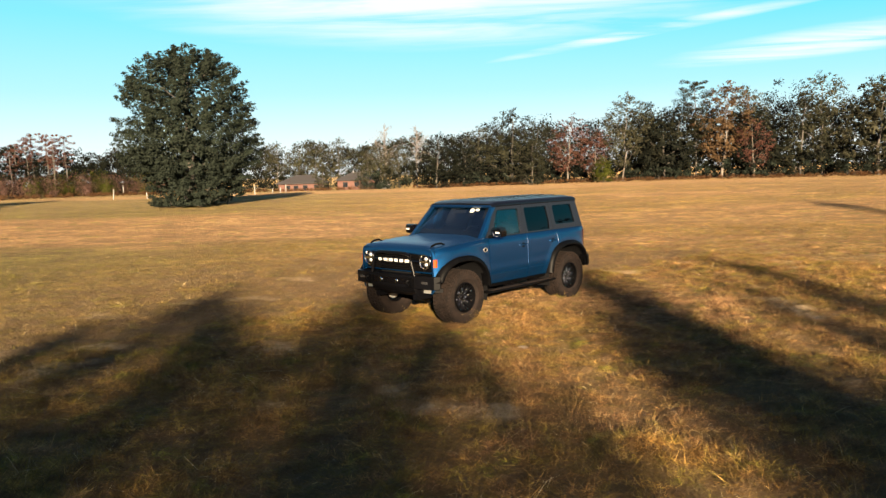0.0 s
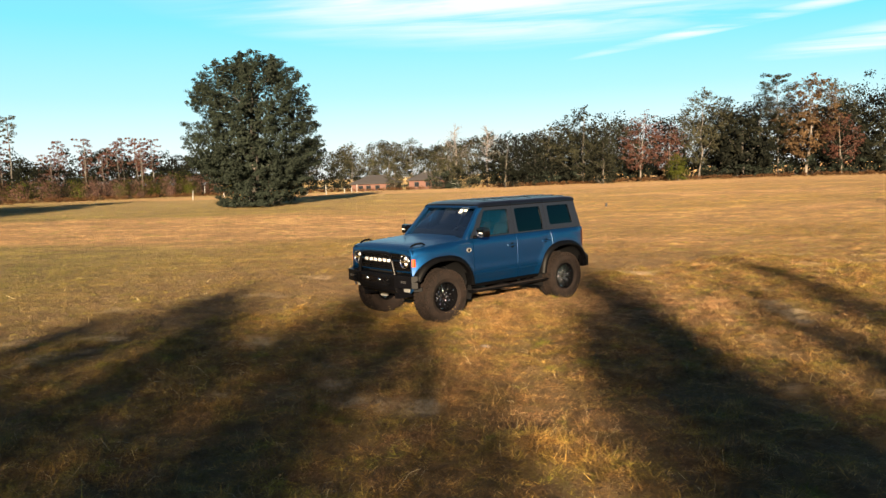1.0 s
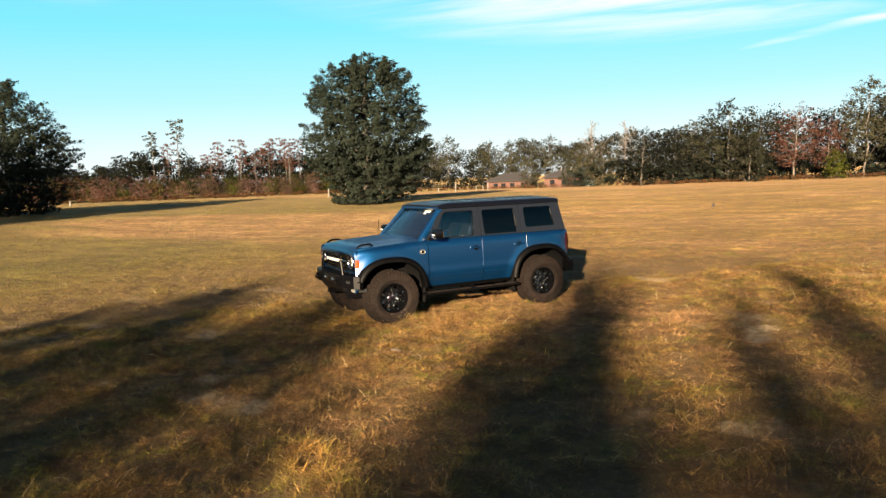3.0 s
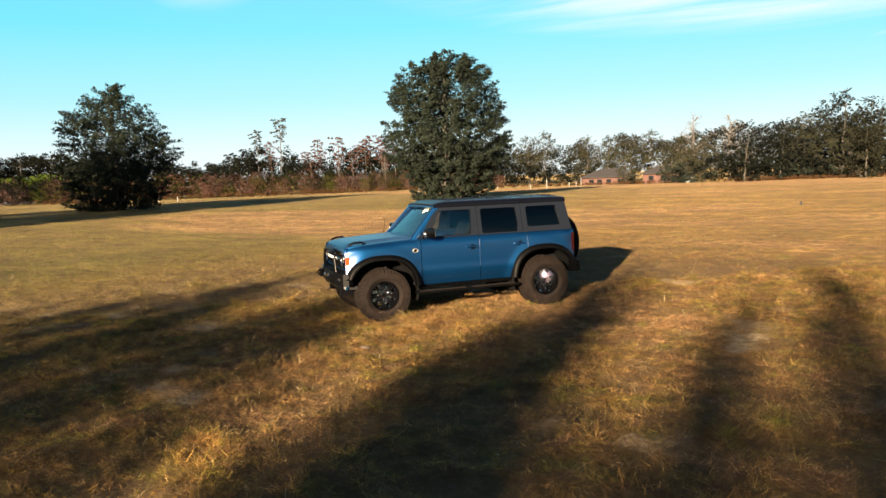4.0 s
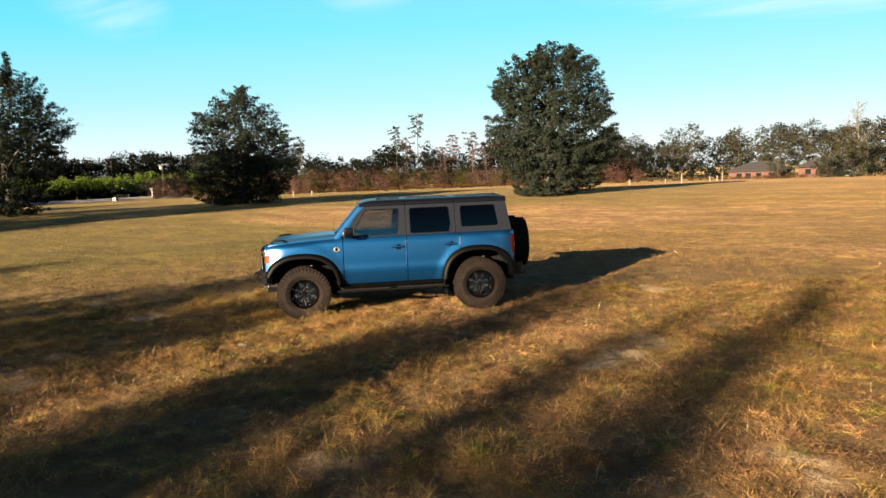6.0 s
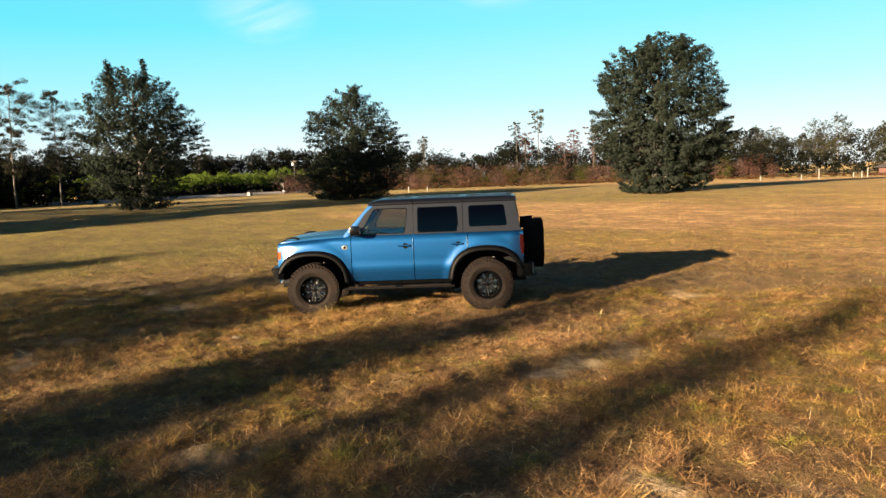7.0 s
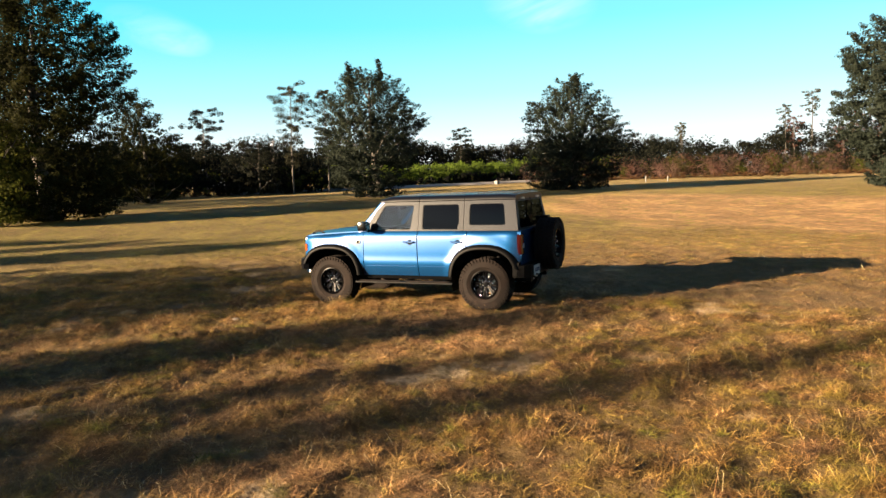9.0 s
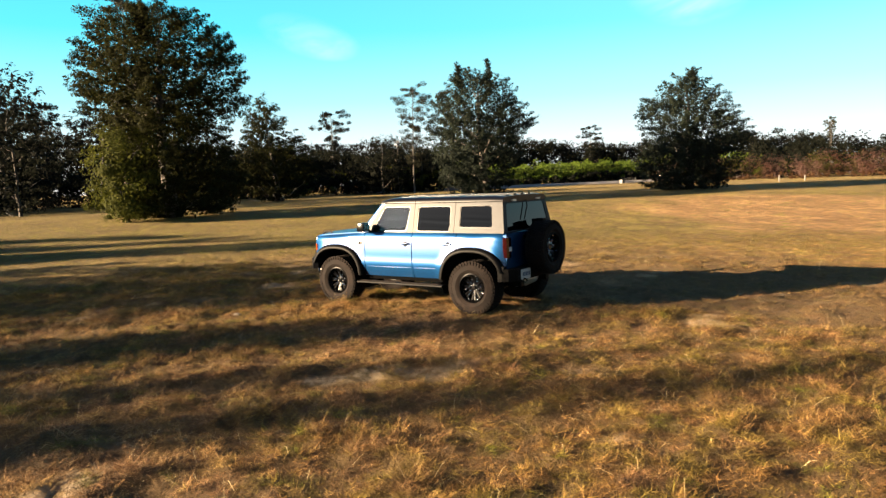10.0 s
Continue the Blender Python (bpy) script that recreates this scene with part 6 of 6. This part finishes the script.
            part("seal", bm, M_gloss, fr)
        frame_and_pane("front_window_frame", [(0.80, 1.318), (0.475, 1.79), (-0.255, 1.79), (-0.255, 1.318)], [(0.66, 1.335), (0.41, 1.735), (-0.165, 1.735), (-0.115, 1.335)], M_side)
        frame_and_pane("rear_window_frame", [(-0.262, 1.318), (-0.262, 1.79), (-1.095, 1.79), (-1.095, 1.318)], [(-0.33, 1.335), (-0.33, 1.735), (-1.005, 1.735), (-1.03, 1.335)], M_glass)
        frame_and_pane("hardtop_side", [(-1.103, 1.318), (-1.103, 1.80), (-1.985, 1.80), (-2.06, 1.318)], [(-1.20, 1.40), (-1.195, 1.735), (-1.80, 1.735), (-1.845, 1.40)], M_glass)
        bm = bmesh.new()                                # small fixed corner in the rear door
        plate(bm, [(-0.99, 1.345), (-1.03, 1.345), (-1.015, 1.46)], lambda u, v, d: wall(u, v, d - 0.002), 0.012)
        part("corner_trim", bm, M_top, car)
        # windscreen pillar in body colour
        bm = bmesh.new()
        n = 8
        prev = None
        for k in range(n + 1):
            t = k / n
            x, z, y = 0.945 - 0.475 * t, 1.30 + 0.53 * t, 0.845 - 0.115 * t
            row = [bm.verts.new(p) for p in ((x + 0.02, s * (y - 0.065), z + 0.012), (x + 0.012, s * (y - 0.01), z + 0.01), (x - 0.02, s * (y + 0.004), z), (x - 0.085, s * y, z - 0.008), (x - 0.085, s * (y - 0.05), z - 0.008), (x - 0.02, s * (y - 0.07), z - 0.01))]
            if prev:
                for i in range(6):
                    bm.faces.new((prev[i], prev[(i + 1) % 6], row[(i + 1) % 6], row[i]))
            prev = row
        sharp(part("windscreen_pillar", bm, M_paint, car), 50)
        # tail lamp
        bm = bmesh.new()
        prism(bm, [(-2.11, s * 0.72), (-2.118, s * 0.80), (-2.105, s * 0.852), (-2.07, s * 0.868), (-2.045, s * 0.87), (-2.045, s * 0.72)], "z", 0.93, 1.25)
        lamp = part("tail_lamp", bm, M_red, car, "red upright tail lamp", bevel=0.012)
        bm = bmesh.new()
        plate(bm, rounded([(0.715, 1.03), (0.80, 1.03), (0.80, 1.10), (0.715, 1.10)], 0.01), lambda u, v, d: (-2.122 + d, s * u, v), 0.02)
        part("reversing_lens", bm, M_white, lamp)

    # hood with a raised middle
    bm = bmesh.new()
    cols, rows = 22, 18
    grid = []
    for i in range(cols + 1):
        x = 0.93 + (2.085 - 0.93) * i / cols
        col = []
        for k in range(rows + 1):
            v = -1 + 2 * k / rows
            y = v * (0.845 - 0.055 * max(0, (x - 1.75) / 0.33) ** 2)
            z = belt_z(x) + 0.012 + 0.030 * (1 - abs(v) ** 3.5)
            z += 0.018 * smooth(0.66, 0.58, abs(y)) * smooth(2.05, 1.8, x)
            if x > 1.97:
                z -= 0.075 * ((x - 1.97) / 0.115) ** 2
            col.append(bm.verts.new((x, y, z)))
        grid.append(col)
    for i in range(cols):
        for k in range(rows):
            bm.faces.new((grid[i][k], grid[i + 1][k], grid[i + 1][k + 1], grid[i][k + 1]))
    for row in ([c[0] for c in grid], [c[-1] for c in grid], grid[0], grid[-1]):
        low = [bm.verts.new(v.co + Vector((0, 0, -0.04))) for v in row]
        for i in range(len(row) - 1):
            bm.faces.new((row[i], row[i + 1], low[i + 1], low[i]))
    hood = sharp(part("hood", bm, M_paint, car, "blue hood with a raised centre"), 50)
    bm = bmesh.new()                                    # cowl grille under the windscreen
    box(bm, 0.80, 0.935, -0.80, 0.80, 1.28, 1.325)
    part("cowl", bm, M_plastic, car, bevel=0.01)
    # windscreen: u across, v from the cowl (0) to the roof (1)
    def screen(u, v, d):
        return (0.945 - 0.475 * v - d * 0.7 + 0.03 * (1 - (u / 0.8) ** 2), u * (1 - 0.135 * v), 1.325 + 0.495 * v - d * 0.7)
    bm = bmesh.new()
    cells = [[bm.verts.new(screen(-0.79 + 1.58 * i / 10, 0.02 + 0.96 * k / 4, 0.03)) for k in range(5)] for i in range(11)]
    for i in range(10):
        for k in range(4):
            bm.faces.new((cells[i][k], cells[i + 1][k], cells[i + 1][k + 1], cells[i][k + 1]))
    ws = part("windscreen", bm, M_clear, car, "clear raked windscreen", True)
    ws.visible_shadow = False
    bm = bmesh.new()                                    # header over the glass
    prism(bm, [(0.50, 1.795), (0.52, 1.82), (0.50, 1.845), (0.40, 1.865), (0.40, 1.805)], "y", -0.70, 0.70)
    part("windscreen_header", bm, M_paint, car, bevel=0.006)
    for y, w in ((0.30, 0.085), (0.42, 0.09)):
        bm = bmesh.new()
        vs = [bm.verts.new(screen(u, v, 0.024)) for u, v in ((y, 0.84 if w < 0.088 else 0.89), (y + w, 0.84 if w < 0.088 else 0.89), (y + w, 0.955), (y, 0.955))]
        bm.faces.new(vs)
        vs2 = bmesh.ops.extrude_face_region(bm, geom=list(bm.faces))["geom"]
        bmesh.ops.translate(bm, vec=(-0.002, 0, -0.002), verts=[v for v in vs2 if isinstance(v, bmesh.types.BMVert)])
        part("sticker", bm, M_sticker, ws, "white paper sticker on the glass")
    for y0, y1 in ((-0.55, 0.02), (0.08, 0.62)):
        bm = bmesh.new()
        pipe(bm, [screen(y1, -0.01, -0.02), screen((y0 + y1) / 2, 0.05, -0.008), screen(y0, 0.07, -0.004)], 0.009, 5)
        part("wiper", bm, M_plastic, ws)

    # roof: three hardtop sections
    for nm, x0, x1 in (("front_roof_panel", -0.254, 0.50), ("middle_roof_panel", -1.095, -0.262), ("rear_roof_panel", -2.00, -1.103)):
        bm = bmesh.new()
        prev = None
        n = 8
        for i in range(n + 1):
            x = x0 + (x1 - x0) * i / n
            dz = -0.055 * max(0, (x - 0.25) / 0.25) ** 2 - 0.020 * max(0, (-1.75 - x) / 0.25) ** 2
            prof = [(0.735, 1.785), (0.742, 1.80), (0.735, 1.83), (0.712, 1.858), (0.672, 1.877), (0.60, 1.886), (0.30, 1.897), (0.0, 1.900)]
            prof = prof + [(-y, z) for y, z in prof[-2::-1]]
            row = [bm.verts.new((x, y, z + 0.03 + dz * (z - 1.77) / 0.13)) for y, z in prof]
            if prev:
                for k in range(len(prof) - 1):
                    bm.faces.new((prev[k], row[k], row[k + 1], prev[k + 1]))
            else:
                first = row
            prev = row
        for row in (first, prev):
            bm.faces.new(row)
        roof = sharp(part(nm, bm, M_roof, car, "dark hardtop section"), 30)
        bm = bmesh.new()
        xa, xb = (x0 + 0.06, x1 - (0.30 if x1 > 0 else 0.06))
        for y in (-0.48, -0.24, 0.0, 0.24, 0.48):
            box(bm, xa, xb, y - 0.05, y + 0.05, 1.915, 1.9375 - 0.014 * (abs(y) / 0.5) ** 2)
        part("roof_ribs", bm, M_roof, roof, bevel=0.006)
    # tailgate and rear glass
    bm = bmesh.new()
    prism(bm, [(-0.835, 0.66), (0.835, 0.66), (0.85, 0.9), (0.845, 1.29), (0.82, 1.312), (-0.82, 1.312), (-0.845, 1.29), (-0.85, 0.9)], "x", -2.10, -2.04)
    gate = part("tailgate", bm, M_paint, car, "blue tailgate", bevel=0.014)
    bm = bmesh.new()
    box(bm, -2.118, -2.098, -0.30, 0.30, 1.21, 1.26)
    part("tailgate_trim", bm, M_plastic, gate, bevel=0.008)
    def back(u, v, d):
        f = (v - 1.315) / 0.475
        return (-2.065 + 0.075 * f + d, u * (1 - 0.14 * f), 1.315 + (v - 1.315) * 1.065)
    o, i = rounded([(-0.845, 1.318), (0.845, 1.318), (0.845, 1.80), (-0.845, 1.80)], 0.03), rounded([(-0.735, 1.345), (0.735, 1.345), (0.735, 1.755), (-0.735, 1.755)], 0.06)
    bm = bmesh.new()
    ring_plate(bm, o, i, back, 0.05)
    hatch = sharp(part("rear_window_frame", bm, M_top, car), 40)
    bm = bmesh.new()
    plate(bm, i, lambda u, v, d: back(u, v, d + 0.010), 0.006)
    part("rear_glass", bm, M_glass, hatch, "dark tinted rear window")
    bm = bmesh.new()
    pipe(bm, [back(0.0, 1.79, -0.02), back(0.02, 1.70, -0.035), back(0.18, 1.50, -0.03)], 0.010, 5)
    part("rear_wiper", bm, M_plastic, hatch)
    for y in (-0.42, 0.42):
        bm = bmesh.new()
        box(bm, -2.03, -1.98, y - 0.06, y + 0.06, 1.815, 1.845)
        part("hatch_hinge", bm, M_alloy, hatch, bevel=0.008)
    # rear bumper
    bm = bmesh.new()
    prism(bm, [(-2.06, 0.96), (-2.06, -0.96), (-2.17, -0.93), (-2.25, -0.78), (-2.26, 0), (-2.25, 0.78), (-2.17, 0.93)], "z", 0.56, 0.76)
    bump = part("rear_bumper", bm, M_plastic, car, "black rear bumper", bevel=0.02)
    for s in (-1, 1):
        bm = bmesh.new()
        box(bm, -2.09, -1.98, s * 0.90 - 0.05, s * 0.90 + 0.05, 0.56, 0.80)
        part("bumper_corner", bm, M_plastic, bump, bevel=0.02)
        bm = bmesh.new()
        pipe(bm, [(-2.20, s * 0.62, 0.545), (-2.30, s * 0.62, 0.53), (-2.33, s * 0.62, 0.555), (-2.30, s * 0.62, 0.585), (-2.22, s * 0.62, 0.59)], 0.014, 6)
        part("tow_hook", bm, M_steel, bump)
    bm = bmesh.new()
    box(bm, -2.275, -2.262, 0.40, 0.70, 0.575, 0.735)
    pl = part("number_plate", bm, M_white, bump, "white number plate with plain bars", bevel=0.003)
    for k in range(5):
        bm = bmesh.new()
        box(bm, -2.279, -2.2755, 0.43 + 0.05 * k, 0.458 + 0.05 * k, 0.625, 0.69)
        part("plate_bar", bm, M_paint, pl)
    # spare wheel on its carrier
    bm = bmesh.new()
    lathe(bm, [(0.0, -2.24), (0.13, -2.24), (0.16, -2.10)], 20, "x")
    bmesh.ops.translate(bm, vec=(0, -0.05, 1.03), verts=bm.verts)
    part("spare_carrier", bm, M_steel, gate)
    wheel(car, -2.33, -0.05, 1.03, 1, True, "spare_wheel")
    bm = bmesh.new()
    box(bm, -2.32, -2.20, -0.11, 0.01, 1.47, 1.51)
    box(bm, -2.24, -2.10, -0.08, -0.02, 1.30, 1.50)
    part("brake_lamp_post", bm, M_plastic, gate, bevel=0.008)

    # front: surround, grille, lamps
    G = rounded([(-0.812, 0.880), (0.812, 0.880), (0.812, 1.205), (-0.812, 1.205)], 0.05, 4)
    S = rounded([(-0.838, 0.865), (0.838, 0.865), (0.838, 1.232), (-0.838, 1.232)], 0.05, 4)
    def nose(u, v, d):
        return (2.105 - 0.055 * (abs(u) / 0.84) ** 3 - d, u, v)
    bm = bmesh.new()
    ring_plate(bm, S, G, nose, 0.07)
    sharp(part("grille_surround", bm, M_paint, car, "blue front panel round the grille"), 40)
    bm = bmesh.new()
    outl = G
    A = [bm.verts.new(nose(u, v, 0.045)) for u, v in outl]
    mid = [bm.verts.new(nose(0.8 * (2 * k / 16 - 1) * 0.97, v, 0.045)) for k in range(17) for v in (0.885, 1.20)]
    for k in range(16):
        bm.faces.new((mid[2 * k], mid[2 * k + 2], mid[2 * k + 3], mid[2 * k + 1]))
    for v in A:
        bm.verts.remove(v)
    grille = part("grille", bm, M_gloss, car, "black grille panel")
    for k in range(7):
        bm = bmesh.new()
        z = 0.915 + 0.040 * k
        pts = [nose(u, z, 0.03) for u in (-0.60, -0.3, 0.0, 0.3, 0.60)]
        pipe(bm, pts, 0.011, 5)
        part("slat", bm, M_plastic, grille)
    # light bar with plain bars for the lettering
    bm = bmesh.new()
    pipe(bm, [nose(u, 1.045, 0.005) for u in (-0.55, -0.3, 0.0, 0.3, 0.55)], 0.026, 8)
    bar = part("grille_bar", bm, M_gloss, grille)
    for u, w in ((-0.335, 0.075), (-0.20, 0.085), (-0.075, 0.085), (0.05, 0.075), (0.175, 0.075), (0.30, 0.085)):
        bm = bmesh.new()
        plate(bm, rounded([(u - w / 2, 1.022), (u + w / 2, 1.022), (u + w / 2, 1.068), (u - w / 2, 1.068)], 0.008, 2), lambda a, b, d: nose(a, b, d - 0.026), 0.012)
        part("letter_bar", bm, M_white, bar, "plain white bar")
    for s in (-1, 1):
        cx = s * 0.655
        x0 = nose(cx, 0, 0)[0]
        bm = bmesh.new()
        lathe(bm, [(0.0, -0.03), (0.085, -0.03), (0.10, 0.0), (0.118, 0.004), (0.125, -0.004), (0.128, -0.04)], 32, "x")
        bmesh.ops.translate(bm, vec=(x0, cx, 1.045), verts=bm.verts)
        head = sharp(part("headlight", bm, M_gloss, car, "round headlight with a bright ring"), 35)
        bm = bmesh.new()
        lathe(bm, [(0.098, 0.0), (0.104, 0.010), (0.114, 0.010), (0.119, 0.002)], 36, "x")
        bmesh.ops.translate(bm, vec=(x0, cx, 1.045), verts=bm.verts)
        sharp(part("lamp_ring", bm, M_chrome, head), 50)
        bm = bmesh.new()
        box(bm, x0 - 0.004, x0 + 0.012, cx - 0.09, cx + 0.09, 1.030, 1.060)
        if s * 1 > 0:
            box(bm, x0 + 0.002, x0 + 0.014, cx - 0.24, cx - 0.12, 1.034, 1.056)
        else:
            box(bm, x0 + 0.002, x0 + 0.014, cx + 0.12, cx + 0.24, 1.034, 1.056)
        part("lamp_bar", bm, M_chrome, head, bevel=0.004)
        for dz in (-0.045, 0.045):
            bm = bmesh.new()
            lathe(bm, [(0.0, -0.006), (0.02, -0.008), (0.030, -0.018), (0.034, -0.03)], 16, "x")
            bmesh.ops.translate(bm, vec=(x0, cx, 1.045 + dz), verts=bm.verts)
            sharp(part("projector", bm, M_alloy, head), 60)
        bm = bmesh.new()
        prism(bm, [(2.070, s * 0.820), (2.075, s * 0.838), (2.045, s * 0.862), (2.02, s * 0.868), (2.02, s * 0.82)], "z", 0.965, 1.09)
        part("marker_lamp", bm, M_amber, head, "amber corner lamp", bevel=0.006)
    # front bumper, hoop, hooks and lamps
    bm = bmesh.new()
    prism(bm, [(1.98, 0.90), (2.06, 0.955), (2.14, 0.90), (2.195, 0.62), (2.215, 0.45), (2.215, -0.45), (2.195, -0.62), (2.14, -0.90), (2.06, -0.955), (1.98, -0.90)], "z", 0.635, 0.83)
    fb = part("front_bumper", bm, M_steel, car, "black steel front bumper", bevel=0.02)
    bm = bmesh.new()
    prism(bm, [(1.9, 0.66), (2.195, 0.66), (2.15, 0.56), (2.06, 0.49), (1.9, 0.48)], "y", -0.50, 0.50)
    part("skid_plate", bm, M_steel, fb, bevel=0.015)
    bm = bmesh.new()
    prism(bm, [(2.197, -0.42), (2.231, -0.40), (2.231, 0.40), (2.197, 0.42)], "z", 0.69, 0.79)
    part("winch_panel", bm, M_gloss, fb, bevel=0.008)
    for y in (-0.20, 0.16):
        bm = bmesh.new()
        lathe(bm, [(0.0, 2.247), (0.018, 2.246), (0.028, 2.240), (0.030, 2.220)], 14, "x")
        bmesh.ops.translate(bm, vec=(0, y, 0.735), verts=bm.verts)
        part("sensor", bm, M_chrome, fb)
    for s in (-1, 1):
        bm = bmesh.new()
        box(bm, 2.12, 2.185, s * 0.73 - 0.055, s * 0.73 + 0.055, 0.715, 0.755)
        part("fog_lamp", bm, M_lens, fb, "small clear fog lamp", bevel=0.01)
        bm = bmesh.new()
        box(bm, 2.17, 2.265, s * 0.475 - 0.06, s * 0.475 + 0.06, 0.66, 0.80)
        part("hook_mount", bm, M_plastic, fb, bevel=0.015)
        bm = bmesh.new()
        pipe(bm, [(2.22, s * 0.475, 0.775), (2.29, s * 0.475, 0.765), (2.315, s * 0.475, 0.735), (2.29, s * 0.475, 0.705), (2.22, s * 0.475, 0.70)], 0.018, 7)
        part("tow_hook", bm, M_steel, fb)
        bm = bmesh.new()
        box(bm, 2.05, 2.075, s * 0.66 - 0.05, s * 0.66 + 0.09, 0.555, 0.632)
        part("bumper_bracket", bm, M_alloy, fb, bevel=0.006)
    bm = bmesh.new()                                    # hoop
    pts = [(2.16, -0.50, 0.80), (2.165, -0.475, 0.92), (2.168, -0.44, 1.05), (2.165, -0.40, 1.135), (2.162, -0.32, 1.168), (2.16, -0.15, 1.172), (2.16, 0.15, 1.172), (2.162, 0.32, 1.168), (2.165, 0.40, 1.135), (2.168, 0.44, 1.05), (2.165, 0.475, 0.92), (2.16, 0.50, 0.80)]
    pipe(bm, pts, 0.027, 10)
    sharp(part("brush_hoop", bm, M_steel, fb, "black tubular hoop over the grille"), 60)

    # floor, chassis and axles
    bm = bmesh.new()
    prism(bm, [(1.9, 0.86), (2.02, 0.80), (2.02, -0.80), (1.9, -0.86), (0.95, -0.45), (-0.9, -0.45), (-2.0, -0.45), (-2.04, -0.8), (-2.04, 0.8), (-2.0, 0.45), (-0.9, 0.45), (0.95, 0.45)], "z", 0.56, 0.62)
    box(bm, -0.93, 0.93, -0.80, 0.80, 0.54, 0.60)
    part("floor_pan", bm, M_cabin, car)
    bm = bmesh.new()                                    # engine bay and luggage bulkheads keep daylight out
    box(bm, 0.80, 2.02, -0.42, 0.42, 0.60, 1.18)
    part("engine_block", bm, M_cabin, car)
    for s in (-1, 1):
        bm = bmesh.new()
        box(bm, -2.15, 2.10, s * 0.44 - 0.05, s * 0.44 + 0.05, 0.43, 0.56)
        part("chassis_rail", bm, M_steel, car)
    for x in (1.475, -1.475):
        bm = bmesh.new()
        lathe(bm, [(0.05, -0.78), (0.05, -0.2), (0.14, -0.12), (0.15, 0.0), (0.14, 0.12), (0.05, 0.2), (0.05, 0.78)], 14, "y")
        bmesh.ops.translate(bm, vec=(x, 0, 0.43), verts=bm.verts)
        sharp(part("axle", bm, M_steel, car), 50)
        for s in (-1, 1):
            bm = bmesh.new()
            pipe(bm, [(x - 0.12, s * 0.60, 0.42), (x - 0.14, s * 0.56, 0.86)], 0.035, 8)
            part("damper", bm, M_steel, car)
    bm = bmesh.new()
    lathe(bm, [(0.0, -0.3), (0.11, -0.28), (0.13, 0.0), (0.11, 0.28), (0.0, 0.3)], 14, "y")
    bmesh.ops.translate(bm, vec=(-1.95, 0.0, 0.50), verts=bm.verts)
    sharp(part("exhaust_muffler", bm, M_alloy, car), 50)

    # cabin
    bm = bmesh.new()
    prism(bm, [(0.88, 1.05), (0.90, 1.24), (0.72, 1.29), (0.50, 1.27), (0.44, 1.15), (0.52, 0.95)], "y", -0.76, 0.76)
    part("dashboard", bm, M_cabin, car, bevel=0.02)
    bm = bmesh.new()
    ring = [(0.36 + 0.06 * math.sin(a), 0.36 + 0.18 * math.cos(a), 1.17 + 0.17 * math.sin(a)) for a in [2 * math.pi * k / 20 for k in range(21)]]
    pipe(bm, ring, 0.016, 6)
    pipe(bm, [(0.36, 0.19, 1.17), (0.37, 0.53, 1.17)], 0.02, 6)
    part("steering_wheel", bm, M_cabin, car)
    for x, ys in ((-0.32, (-0.38, 0.38)), (-1.22, (-0.42, 0.0, 0.42))):
        for y in ys:
            seat = new("seat")
            seat.parent = car
            bm = bmesh.new()
            box(bm, x, x + 0.5, y - 0.25, y + 0.25, 0.78, 0.95)
            part("seat_cushion", bm, M_seat, seat, bevel=0.05)
            bm = bmesh.new()
            prism(bm, [(x + 0.06, 0.92), (x - 0.14, 0.93), (x - 0.30, 1.45), (x - 0.20, 1.49), (x - 0.12, 1.45)], "y", y - 0.24, y + 0.24)
            part("seat_back", bm, M_seat, seat, bevel=0.04)
            bm = bmesh.new()
            box(bm, x - 0.31, x - 0.19, y - 0.13, y + 0.13, 1.50, 1.68)
            part("headrest", bm, M_seat, seat, bevel=0.045)
    bm = bmesh.new()
    box(bm, 0.44, 0.47, -0.13, 0.13, 1.66, 1.73)
    part("inner_mirror", bm, M_cabin, car, bevel=0.012)
    bm = bmesh.new()
    pipe(bm, [(0.98, -0.79, 1.30), (0.95, -0.79, 1.62)], 0.005, 5)
    part("aerial", bm, M_plastic, car)

    # four wheels
    for x in (1.475, -1.475):
        for s in (1, -1):
            wheel(car, x, s * 0.80, 0.43, s)
    return car


build_car()

build_grass()
